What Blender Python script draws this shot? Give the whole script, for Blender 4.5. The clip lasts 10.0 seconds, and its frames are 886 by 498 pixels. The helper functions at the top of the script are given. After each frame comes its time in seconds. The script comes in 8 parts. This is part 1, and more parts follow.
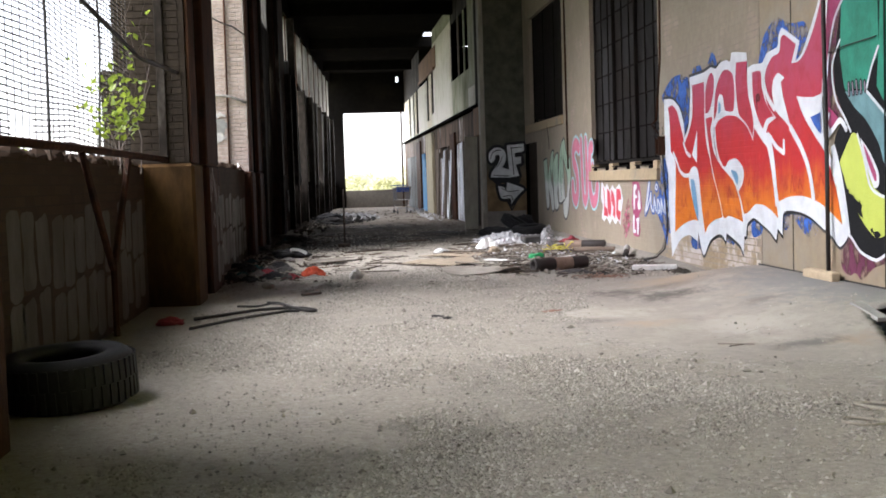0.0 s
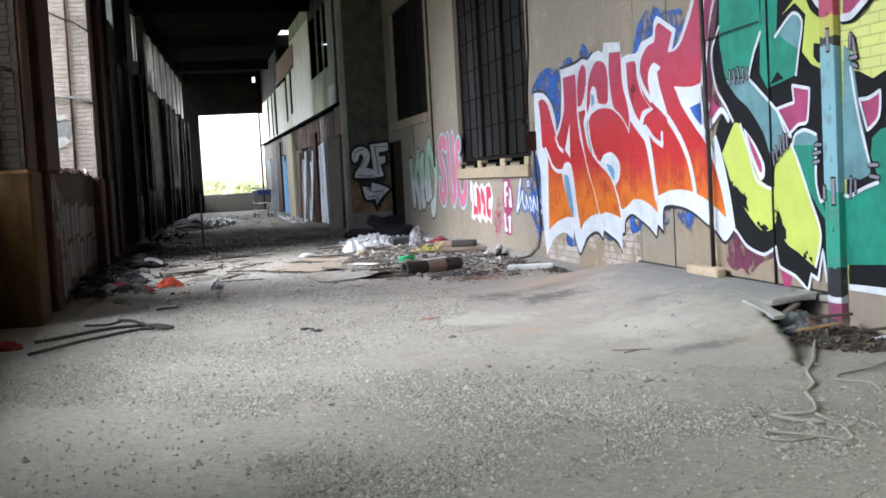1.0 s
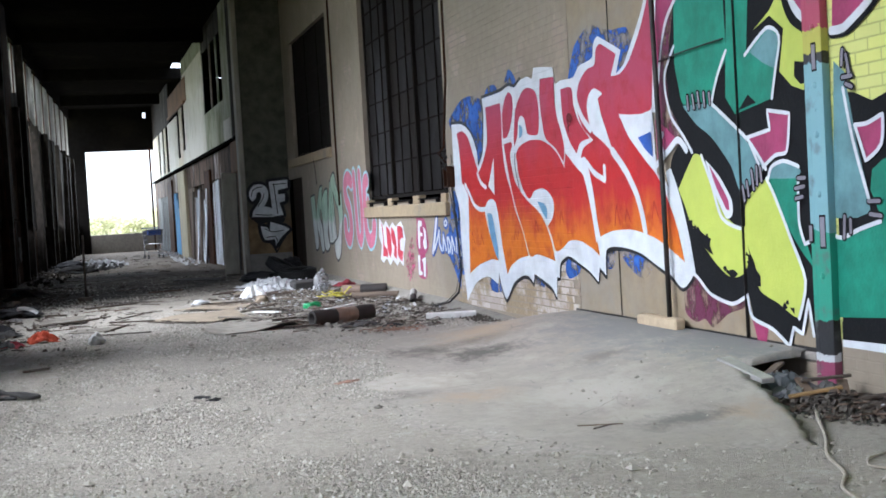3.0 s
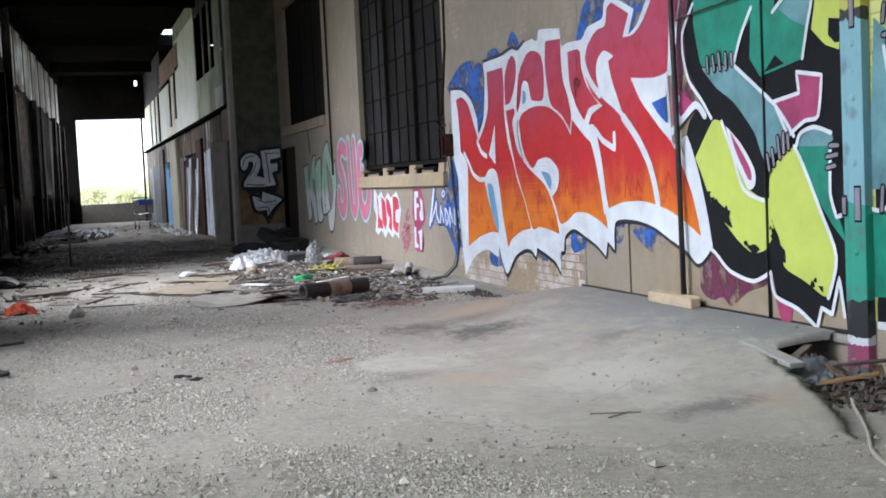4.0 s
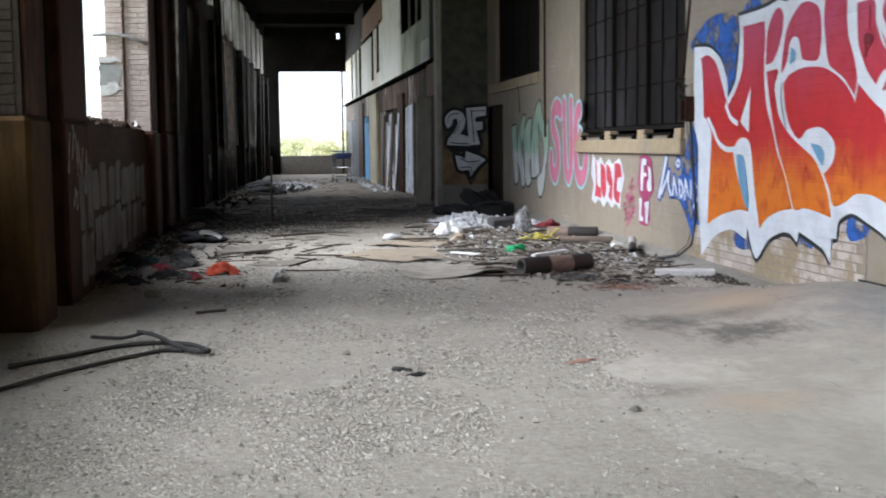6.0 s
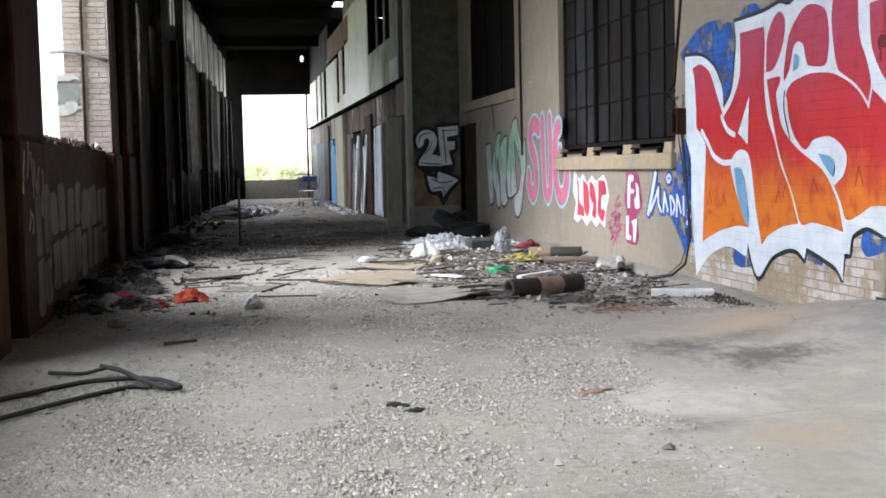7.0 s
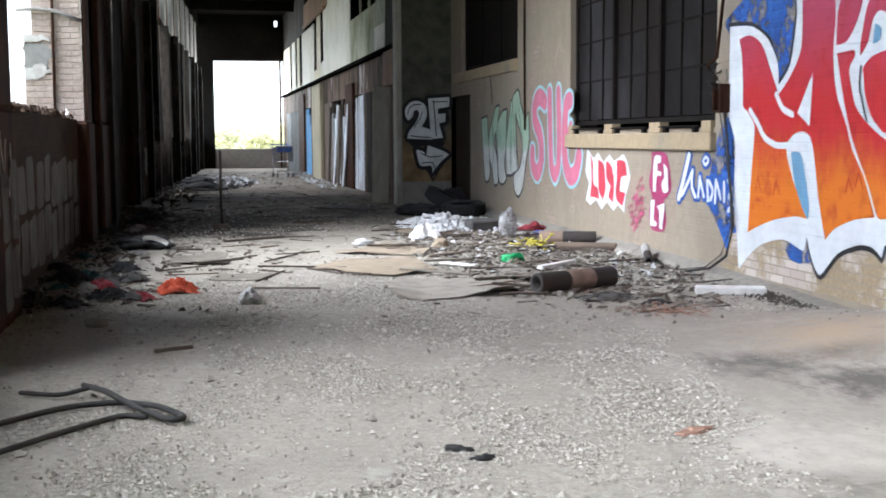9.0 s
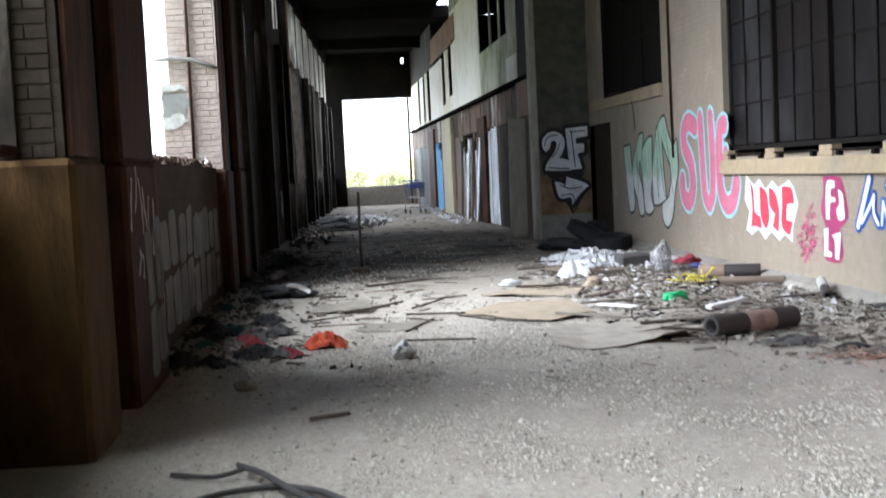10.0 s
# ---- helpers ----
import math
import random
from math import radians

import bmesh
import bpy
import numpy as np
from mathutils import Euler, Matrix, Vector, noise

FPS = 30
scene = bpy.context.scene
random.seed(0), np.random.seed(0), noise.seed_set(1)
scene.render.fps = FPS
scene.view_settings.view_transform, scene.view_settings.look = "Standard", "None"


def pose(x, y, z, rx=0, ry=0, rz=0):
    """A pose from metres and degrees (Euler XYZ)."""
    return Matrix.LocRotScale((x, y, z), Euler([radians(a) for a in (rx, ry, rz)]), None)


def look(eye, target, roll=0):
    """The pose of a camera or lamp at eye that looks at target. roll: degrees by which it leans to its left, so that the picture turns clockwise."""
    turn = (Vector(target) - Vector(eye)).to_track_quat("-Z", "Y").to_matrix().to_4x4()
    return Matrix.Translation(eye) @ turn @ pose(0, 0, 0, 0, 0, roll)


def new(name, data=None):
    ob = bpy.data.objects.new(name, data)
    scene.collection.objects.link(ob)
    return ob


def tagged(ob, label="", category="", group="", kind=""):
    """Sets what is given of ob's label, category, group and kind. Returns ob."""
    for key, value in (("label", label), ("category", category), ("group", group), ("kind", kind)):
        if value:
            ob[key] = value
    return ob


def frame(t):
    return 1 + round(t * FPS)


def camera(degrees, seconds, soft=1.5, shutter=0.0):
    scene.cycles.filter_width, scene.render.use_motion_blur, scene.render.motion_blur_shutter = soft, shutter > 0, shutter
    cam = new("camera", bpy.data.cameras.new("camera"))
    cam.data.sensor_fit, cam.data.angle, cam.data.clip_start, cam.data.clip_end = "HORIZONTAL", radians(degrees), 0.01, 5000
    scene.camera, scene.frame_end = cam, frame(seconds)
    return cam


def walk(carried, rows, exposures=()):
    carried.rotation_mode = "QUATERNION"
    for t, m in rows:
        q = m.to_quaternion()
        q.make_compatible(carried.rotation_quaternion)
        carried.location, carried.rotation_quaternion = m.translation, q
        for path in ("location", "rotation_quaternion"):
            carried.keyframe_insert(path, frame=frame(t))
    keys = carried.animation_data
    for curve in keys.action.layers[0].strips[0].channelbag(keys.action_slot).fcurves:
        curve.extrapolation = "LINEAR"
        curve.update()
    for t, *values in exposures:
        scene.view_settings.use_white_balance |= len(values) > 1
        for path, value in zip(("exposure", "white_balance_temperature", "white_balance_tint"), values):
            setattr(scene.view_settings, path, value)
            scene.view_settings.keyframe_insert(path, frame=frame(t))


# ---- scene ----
cam = camera(42.5, 10.0, soft=1.7, shutter=0.3)
PATH = [
    (0, (-0.275, -1.077, 1.167), (-0.102, 0.912, 1.046), -1.8),
    (0.5, (-0.243, -0.694, 1.145), (-0.024, 1.289, 0.996), -2.1),
    (1, (-0.254, -0.396, 1.168), (0.156, 1.557, 1.037), -3.1),
    (1.5, (-0.178, -0.014, 1.171), (0.132, 1.956, 1.025), -3.3),
    (2, (-0.168, 0.298, 1.163), (0.149, 2.27, 1.07), -1.5),
    (2.5, (-0.155, 0.655, 1.201), (0.368, 2.584, 1.118), -3.3),
    (2.7, (-0.161, 0.757, 1.195), (0.418, 2.67, 1.122), -3.6),
    (4, (-0.017, 1.421, 1.143), (0.58, 3.326, 1.022), -2.7),
    (4.5, (-0.073, 1.726, 1.152), (0.494, 3.637, 0.989), -3.6),
    (5, (-0.073, 2.0, 1.133), (0.501, 3.908, 0.954), -5.1),
    (5.5, (-0.04, 2.376, 1.166), (0.487, 4.298, 0.992), -2.4),
    (6, (-0.113, 2.616, 1.195), (0.166, 4.588, 1.013), -0.6),
    (6.2, (-0.158, 2.713, 1.199), (0.105, 4.689, 1.031), 0.4),
    (7.3, (-0.194, 3.456, 1.114), (0.175, 5.416, 0.974), -1.3),
    (7.5, (-0.165, 3.606, 1.127), (0.2, 5.565, 0.957), 0.6),
    (8, (-0.189, 3.875, 1.111), (0.184, 5.83, 0.918), 0.3),
    (8.5, (-0.305, 4.149, 1.144), (0.069, 6.101, 0.914), 2.1),
    (9, (-0.42, 4.369, 1.199), (-0.019, 6.318, 1.005), -0.3),
    (9.5, (-0.505, 4.655, 1.174), (-0.287, 6.631, 0.961), -3.4),
    (10, (-0.537, 4.99, 1.267), (-0.356, 6.977, 1.131), -2.8),
]
walk(cam, [(t, look(e, g, r)) for t, e, g, r in PATH],
     exposures=[(0.0, 2.06, 6300, 15), (0.4, 2.14, 5800, 10), (0.9, 2.14, 5750, 10), (1.5, 2.03, 5750, 10), (2.6, 1.94, 5700, 10), (4.0, 1.83, 5750, 11), (5.0, 1.71, 5850, 11), (6.2, 1.82, 5850, 10), (7.4, 2.12, 5850, 10), (9.0, 2.18, 5850, 10), (10.0, 2.28, 5750, 9)])

# ---- light: overcast day through the openings ----
world = bpy.data.worlds.new("overcast")
scene.world = world
world.use_nodes = True
wn, wl = world.node_tree.nodes, world.node_tree.links
sky = wn.new("ShaderNodeTexSky")
sky.sky_type = "NISHITA"
sky.sun_disc = False
sky.sun_elevation, sky.sun_rotation = radians(43.7), radians(-101)
sky.air_density, sky.dust_density = 1.0, 1.0
soft_sky = wn.new("ShaderNodeHueSaturation")
soft_sky.inputs["Saturation"].default_value = 0.3
wl.new(sky.outputs["Color"], soft_sky.inputs["Color"])
wl.new(soft_sky.outputs["Color"], wn["Background"].inputs["Color"])
wn["Background"].inputs["Strength"].default_value = 0.15
sun = new("sun", bpy.data.lights.new("sun", "SUN"))
sun.data.energy, sun.data.angle, sun.data.color = 3.15, radians(56), (1.0, 0.98, 0.95)
sun.matrix_world = look((-37, -7, 36), (0, 0, 0))
# area lamp added for the open sky in the upper gateway, lifts far walls
gate = bpy.data.lights.new("gateway_sky_lamp", "AREA")
gate.shape, gate.size, gate.size_y, gate.energy, gate.color = "RECTANGLE", 2.55, 2.3, 90.0, (1.0, 0.99, 0.96)
new("gateway_sky_lamp", gate).matrix_world = look((1.2, 52.45, 3.2), (1.2, 40.0, 3.2))


# ---- materials ----
def material(name):
    m = bpy.data.materials.new(name)
    m.use_nodes = True
    nt = m.node_tree
    return m, nt, nt.nodes["Principled BSDF"]


def node(nt, kind, **values):
    n = nt.nodes.new(kind)
    for k, v in values.items():
        n.inputs[k].default_value = v
    return n


def mix(nt, fac, a, b, blend="MIX"):
    n = nt.nodes.new("ShaderNodeMix")
    n.data_type, n.blend_type = "RGBA", blend
    for slot, v in ((0, fac), (6, a), (7, b)):
        if isinstance(v, bpy.types.NodeSocket):
            nt.links.new(v, n.inputs[slot])
        else:
            n.inputs[slot].default_value = v if slot == 0 else (*v, 1)
    return n.outputs[2]


def ramp(nt, socket, lo, hi):
    n = nt.nodes.new("ShaderNodeMapRange")
    n.inputs["From Min"].default_value, n.inputs["From Max"].default_value = lo, hi
    nt.links.new(socket, n.inputs["Value"])
    return n.outputs["Result"]


def noise_of(nt, scale, detail=5.0, stretch=(1, 1, 1), rough=0.6, coord="Object"):
    tc = nt.nodes.new("ShaderNodeTexCoord")
    mp = nt.nodes.new("ShaderNodeMapping")
    mp.inputs["Scale"].default_value = stretch
    nt.links.new(tc.outputs[coord], mp.inputs["Vector"])
    n = node(nt, "ShaderNodeTexNoise", Scale=scale, Detail=detail, Roughness=rough)
    nt.links.new(mp.outputs["Vector"], n.inputs["Vector"])
    return n.outputs["Fac"]


def bump_of(nt, bsdf, height, strength, distance=0.01):
    b = node(nt, "ShaderNodeBump", Strength=strength, Distance=distance)
    nt.links.new(height, b.inputs["Height"])
    nt.links.new(b.outputs["Normal"], bsdf.inputs["Normal"])


def worn(name, a, b, c, big=0.8, fine=14, rough=0.85, metal=0.0, bump=0.4, stretch=(1, 1, 1), cut=(0.52, 0.7), vary=0.0, streak=None):
    """A surface of base colour a, mottled with b, with patches of wear c."""
    m, nt, bsdf = material(name)
    col = mix(nt, ramp(nt, noise_of(nt, fine, 6, stretch), 0.35, 0.65), a, b)
    col = mix(nt, ramp(nt, noise_of(nt, big, 8, stretch, 0.7), *cut), col, c)
    if streak:
        col = mix(nt, ramp(nt, noise_of(nt, 2.6, 9, (1, 1, 0.07), 0.72), streak[1], streak[2]), col, streak[0])
        col = mix(nt, ramp(nt, noise_of(nt, 1.0, 9, (1, 1, 0.7), 0.75), streak[1] + 0.02, streak[2] + 0.06), col, tuple(v * 1.3 for v in streak[0]))
    if vary:
        info = nt.nodes.new("ShaderNodeObjectInfo")
        hsv = nt.nodes.new("ShaderNodeHueSaturation")
        nt.links.new(ramp(nt, info.outputs["Random"], -0.5 / vary, 1.5 / vary), hsv.inputs["Value"])
        mr = hsv.inputs["Value"].links[0].from_node
        mr.inputs["From Min"].default_value, mr.inputs["From Max"].default_value = 0, 1
        mr.inputs["To Min"].default_value, mr.inputs["To Max"].default_value = 1 - vary, 1 + vary
        nt.links.new(col, hsv.inputs["Color"])
        col = hsv.outputs["Color"]
    nt.links.new(col, bsdf.inputs["Base Color"])
    bsdf.inputs["Roughness"].default_value, bsdf.inputs["Metallic"].default_value = rough, metal
    bump_of(nt, bsdf, noise_of(nt, fine * 3, 6, stretch), bump)
    return m


def brickwork(name, face, face2, mortar, patch, axis="y", rough=0.85, cut=(0.5, 0.62), coat=None, coat_cut=(0.4, 0.6), bump=0.5):
    """Brick courses of 0.0675 m, seen along the x or the y axis, with an optional coat of paint that has flaked."""
    m, nt, bsdf = material(name)
    tc = nt.nodes.new("ShaderNodeTexCoord")
    sp = nt.nodes.new("ShaderNodeSeparateXYZ")
    cb = nt.nodes.new("ShaderNodeCombineXYZ")
    nt.links.new(tc.outputs["Object"], sp.inputs[0])
    nt.links.new(sp.outputs["Y" if axis == "y" else "X"], cb.inputs[0])
    nt.links.new(sp.outputs["Z"], cb.inputs[1])
    bt = nt.nodes.new("ShaderNodeTexBrick")
    bt.inputs["Scale"].default_value = 1.0
    bt.inputs["Brick Width"].default_value, bt.inputs["Row Height"].default_value = 0.213, 0.0675
    bt.inputs["Mortar Size"].default_value, bt.inputs["Mortar Smooth"].default_value = 0.006, 0.3
    bt.inputs["Color1"].default_value, bt.inputs["Color2"].default_value, bt.inputs["Mortar"].default_value = (*face, 1), (*face2, 1), (*mortar, 1)
    nt.links.new(cb.outputs[0], bt.inputs["Vector"])
    col = mix(nt, ramp(nt, noise_of(nt, 1.1, 8, rough=0.7), *cut), bt.outputs["Color"], patch)
    if coat:
        shade = mix(nt, ramp(nt, noise_of(nt, 9, 6), 0.3, 0.7), coat, tuple(v * 0.82 for v in coat))
        shade = mix(nt, ramp(nt, noise_of(nt, 0.5, 6, (1, 1, 0.35)), 0.4, 0.75), shade, tuple(v * 0.66 for v in coat))
        shade = mix(nt, ramp(nt, noise_of(nt, 1.3, 9, (1, 1, 0.6), 0.75), 0.52, 0.68), shade, tuple(v * 0.8 + 0.035 for v in coat))
        shade = mix(nt, ramp(nt, noise_of(nt, 2.4, 8, (1, 1, 0.2), 0.7), 0.64, 0.8), shade, tuple(v * 0.65 for v in coat))
        col = mix(nt, ramp(nt, noise_of(nt, 1.7, 9, rough=0.72), *coat_cut), shade, col)
    nt.links.new(col, bsdf.inputs["Base Color"])
    bsdf.inputs["Roughness"].default_value = rough
    h = nt.nodes.new("ShaderNodeMath")
    h.operation = "MULTIPLY_ADD"
    nt.links.new(noise_of(nt, 40, 5), h.inputs[0])
    h.inputs[1].default_value = 0.35
    inv = nt.nodes.new("ShaderNodeMath")
    inv.operation = "SUBTRACT"
    inv.inputs[0].default_value = 1.0
    nt.links.new(bt.outputs["Fac"], inv.inputs[1])
    nt.links.new(inv.outputs[0], h.inputs[2])
    bump_of(nt, bsdf, h.outputs[0], bump, 0.006)
    return m


def brick_relief(nt, bsdf):
    """Brick courses felt through a coat of paint on the masonry part of the side wall."""
    tc, sp, cb = (nt.nodes.new("ShaderNode" + k) for k in ("TexCoord", "SeparateXYZ", "CombineXYZ"))
    nt.links.new(tc.outputs["Object"], sp.inputs[0])
    nt.links.new(sp.outputs["Y"], cb.inputs[0])
    nt.links.new(sp.outputs["Z"], cb.inputs[1])
    bt = node(nt, "ShaderNodeTexBrick", Scale=1.0)
    bt.inputs["Brick Width"].default_value, bt.inputs["Row Height"].default_value = 0.213, 0.0675
    bt.inputs["Mortar Size"].default_value, bt.inputs["Mortar Smooth"].default_value = 0.006, 0.4
    nt.links.new(cb.outputs[0], bt.inputs["Vector"])
    wall = nt.nodes.new("ShaderNodeMath")
    wall.operation = "MULTIPLY"
    nt.links.new(bt.outputs["Fac"], wall.inputs[0])
    nt.links.new(ramp(nt, sp.outputs["Y"], 9.99, 10.01), wall.inputs[1])
    h = nt.nodes.new("ShaderNodeMath")
    h.operation = "SUBTRACT"
    nt.links.new(noise_of(nt, 50, 4), h.inputs[0])
    nt.links.new(wall.outputs[0], h.inputs[1])
    bump_of(nt, bsdf, h.outputs[0], 0.6, 0.006)


def paint(name, a, rough=0.55, b=None, z_split=None, wear=0.25):
    """Spray paint; with b, it fades from a above to b below the height z_split (lo, hi)."""
    m, nt, bsdf = material(name)
    col = mix(nt, ramp(nt, noise_of(nt, 5, 6), 0.35, 0.7), a, tuple(v * (1 - wear) for v in a))
    if b:
        sp = nt.nodes.new("ShaderNodeSeparateXYZ")
        tc = nt.nodes.new("ShaderNodeTexCoord")
        nt.links.new(tc.outputs["Object"], sp.inputs[0])
        ad = nt.nodes.new("ShaderNodeMath")
        ad.operation = "MULTIPLY_ADD"
        nt.links.new(noise_of(nt, 3.5, 4), ad.inputs[0])
        ad.inputs[1].default_value = 0.5
        nt.links.new(sp.outputs["Z"], ad.inputs[2])
        low = mix(nt, ramp(nt, noise_of(nt, 5, 6), 0.35, 0.7), b, tuple(v * (1 - wear) for v in b))
        col = mix(nt, ramp(nt, ad.outputs[0], z_split[0] + 0.25, z_split[1] + 0.25), low, col)
    nt.links.new(col, bsdf.inputs["Base Color"])
    bsdf.inputs["Roughness"].default_value = rough
    bsdf.inputs["Specular IOR Level"].default_value = 0.3
    brick_relief(nt, bsdf)
    return m


M = {}
M["tan"] = brickwork("tan_painted_brick", (0.33, 0.26, 0.21), (0.28, 0.215, 0.175), (0.22, 0.185, 0.155), (0.3, 0.24, 0.18), coat=(0.305, 0.254, 0.192), coat_cut=(0.545, 0.6), bump=0.7)
M["yellow_wall"] = brickwork("yellow_green_painted_brick", (0.6, 0.62, 0.18), (0.56, 0.58, 0.2), (0.4, 0.42, 0.14), (0.62, 0.64, 0.3))
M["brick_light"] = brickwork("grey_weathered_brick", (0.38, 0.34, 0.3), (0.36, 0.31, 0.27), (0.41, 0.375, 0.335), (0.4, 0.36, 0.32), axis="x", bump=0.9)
# left wall stands against the light; its shade is put into these brick colours
M["brick_dark"] = brickwork("near_black_brick", (0.042, 0.033, 0.025), (0.032, 0.025, 0.019), (0.036, 0.029, 0.023), (0.028, 0.021, 0.0155), axis="x")
M["brick_parapet"] = brickwork("near_black_parapet_brick", (0.052, 0.034, 0.023), (0.039, 0.026, 0.018), (0.036, 0.027, 0.02), (0.024, 0.0175, 0.013), bump=0.3)
M["concrete"] = worn("stained_concrete", (0.27, 0.25, 0.22), (0.2, 0.185, 0.165), (0.15, 0.135, 0.12), 0.7, 12)
M["concrete_dark"] = worn("damp_dark_concrete", (0.05, 0.05, 0.043), (0.035, 0.034, 0.03), (0.075, 0.07, 0.058), 0.7, 9)
M["cross_wall"] = paint("sooty_wall_over_brown_dado", (0.11, 0.109, 0.083), 0.9, (0.28, 0.187, 0.1), (0.95, 1.45), 0.5)
# near-black base without gloss, shared by ceiling, end wall, ledge and closed rooms
M["near_black"] = worn("near_black_matt", (0.0105, 0.0095, 0.009), (0.007, 0.0063, 0.006), (0.018, 0.0155, 0.013), 0.5, 6)
M["near_black"].node_tree.nodes["Principled BSDF"].inputs["Specular IOR Level"].default_value = 0.0
# rust and brown paint, made darker for the backlit left piers
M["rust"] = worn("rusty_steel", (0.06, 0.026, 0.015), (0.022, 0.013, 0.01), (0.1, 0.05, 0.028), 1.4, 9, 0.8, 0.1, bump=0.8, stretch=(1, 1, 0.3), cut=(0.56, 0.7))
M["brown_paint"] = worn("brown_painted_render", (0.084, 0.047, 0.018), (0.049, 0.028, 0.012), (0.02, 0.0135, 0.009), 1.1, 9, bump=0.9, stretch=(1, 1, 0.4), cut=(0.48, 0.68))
M["plaster"] = worn("peeling_white_plaster", (0.74, 0.72, 0.66), (0.66, 0.64, 0.57), (0.5, 0.48, 0.38), 0.5, 4, stretch=(1, 1, 0.7), cut=(0.5, 0.7), streak=((0.2, 0.17, 0.12), 0.62, 0.76))
M["far_wall"] = worn("brown_stained_boards", (0.15, 0.1, 0.07), (0.08, 0.058, 0.045), (0.4, 0.37, 0.36), 0.9, 8, stretch=(1, 1, 0.22), cut=(0.58, 0.62), streak=((0.03, 0.024, 0.02), 0.5, 0.58))
M["plaster_green"] = worn("green_stained_plaster", (0.4, 0.41, 0.31), (0.32, 0.33, 0.24), (0.14, 0.16, 0.07), 0.8, 4, stretch=(1, 1, 0.6), cut=(0.5, 0.66), streak=((0.07, 0.065, 0.045), 0.56, 0.7))
M["plaster_cream"] = worn("cream_peeling_plaster", (0.66, 0.61, 0.47), (0.56, 0.51, 0.4), (0.3, 0.25, 0.16), 0.6, 4, stretch=(1, 1, 0.6), cut=(0.55, 0.68), streak=((0.12, 0.1, 0.07), 0.6, 0.72))
M["fascia"] = worn("rusty_eaves_sheet", (0.24, 0.12, 0.06), (0.16, 0.085, 0.045), (0.07, 0.045, 0.03), 1.0, 7, stretch=(1, 1, 0.4), cut=(0.5, 0.65))
M["wood_old"] = worn("old_grey_wood", (0.16, 0.12, 0.09), (0.1, 0.075, 0.06), (0.07, 0.05, 0.04), 1.1, 10, stretch=(1, 1, 0.2))
M["board_dark"] = worn("near_black_board", (0.045, 0.037, 0.031), (0.02, 0.017, 0.014), (0.15, 0.135, 0.117), 1.1, 9, stretch=(1, 1, 0.5), cut=(0.53, 0.7), streak=((0.012, 0.01, 0.008), 0.5, 0.6))
# dark brick, boards and dry rust have hardly any gloss
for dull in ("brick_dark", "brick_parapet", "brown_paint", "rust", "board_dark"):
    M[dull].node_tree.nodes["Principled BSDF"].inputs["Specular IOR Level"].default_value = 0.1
M["dirty_glass"] = worn("dirt_caked_glazing", (0.24, 0.23, 0.21), (0.17, 0.16, 0.15), (0.06, 0.056, 0.05), 0.9, 7, stretch=(1, 1, 0.35), cut=(0.45, 0.65))
gl = M["dirty_glass"].node_tree
tr = gl.nodes.new("ShaderNodeBsdfTranslucent")
tr.inputs["Color"].default_value = (0.75, 0.74, 0.71, 1)
mx = gl.nodes.new("ShaderNodeMixShader")
dirt = gl.nodes.new("ShaderNodeMath")
dirt.operation = "MULTIPLY"
gl.links.new(ramp(gl, noise_of(gl, 1.1, 8, (1, 1, 0.6), 0.75), 0.36, 0.7), dirt.inputs[0])
gl.links.new(ramp(gl, noise_of(gl, 5.0, 7, (1, 1, 0.5), 0.7), 0.25, 0.6), dirt.inputs[1])
share = gl.nodes.new("ShaderNodeMath")
share.operation = "MULTIPLY"
share.inputs[1].default_value = 0.7
gl.links.new(dirt.outputs[0], share.inputs[0])
gl.links.new(share.outputs[0], mx.inputs[0])
gl.links.new(gl.nodes["Principled BSDF"].outputs[0], mx.inputs[1])
gl.links.new(tr.outputs[0], mx.inputs[2])
gl.links.new(mx.outputs[0], gl.nodes["Material Output"].inputs["Surface"])
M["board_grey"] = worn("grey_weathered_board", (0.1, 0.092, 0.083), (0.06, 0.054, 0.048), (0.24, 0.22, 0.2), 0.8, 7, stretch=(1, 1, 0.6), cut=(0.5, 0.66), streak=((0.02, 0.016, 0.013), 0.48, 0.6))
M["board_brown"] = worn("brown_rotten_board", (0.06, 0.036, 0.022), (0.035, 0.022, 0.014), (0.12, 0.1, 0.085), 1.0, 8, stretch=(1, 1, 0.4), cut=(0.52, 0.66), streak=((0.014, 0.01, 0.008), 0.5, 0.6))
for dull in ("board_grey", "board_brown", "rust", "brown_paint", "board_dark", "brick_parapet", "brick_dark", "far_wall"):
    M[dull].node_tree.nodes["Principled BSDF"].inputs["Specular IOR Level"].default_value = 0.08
M["black_metal"] = worn("black_iron", (0.025, 0.023, 0.022), (0.018, 0.017, 0.017), (0.05, 0.032, 0.025), 3, 25, 0.55, 0.3)
M["earth"] = worn("pale_dry_earth", (0.3, 0.3, 0.16), (0.22, 0.26, 0.1), (0.4, 0.38, 0.25), 0.08, 1.5)

# floor: pale dusty concrete with dirt and damp patches
m, nt, bsdf = material("dusty_concrete_floor")
col = mix(nt, ramp(nt, noise_of(nt, 26, 8, rough=0.7), 0.35, 0.66), (0.41, 0.378, 0.328), (0.275, 0.249, 0.211))
col = mix(nt, ramp(nt, noise_of(nt, 0.55, 7, rough=0.65), 0.5, 0.7), col, (0.28, 0.26, 0.225))
col = mix(nt, ramp(nt, noise_of(nt, 2.6, 8, rough=0.7), 0.58, 0.72), col, (0.47, 0.45, 0.41))
col = mix(nt, ramp(nt, noise_of(nt, 6.5, 9, (1, 0.7, 1), 0.75), 0.56, 0.68), col, (0.21, 0.19, 0.16))
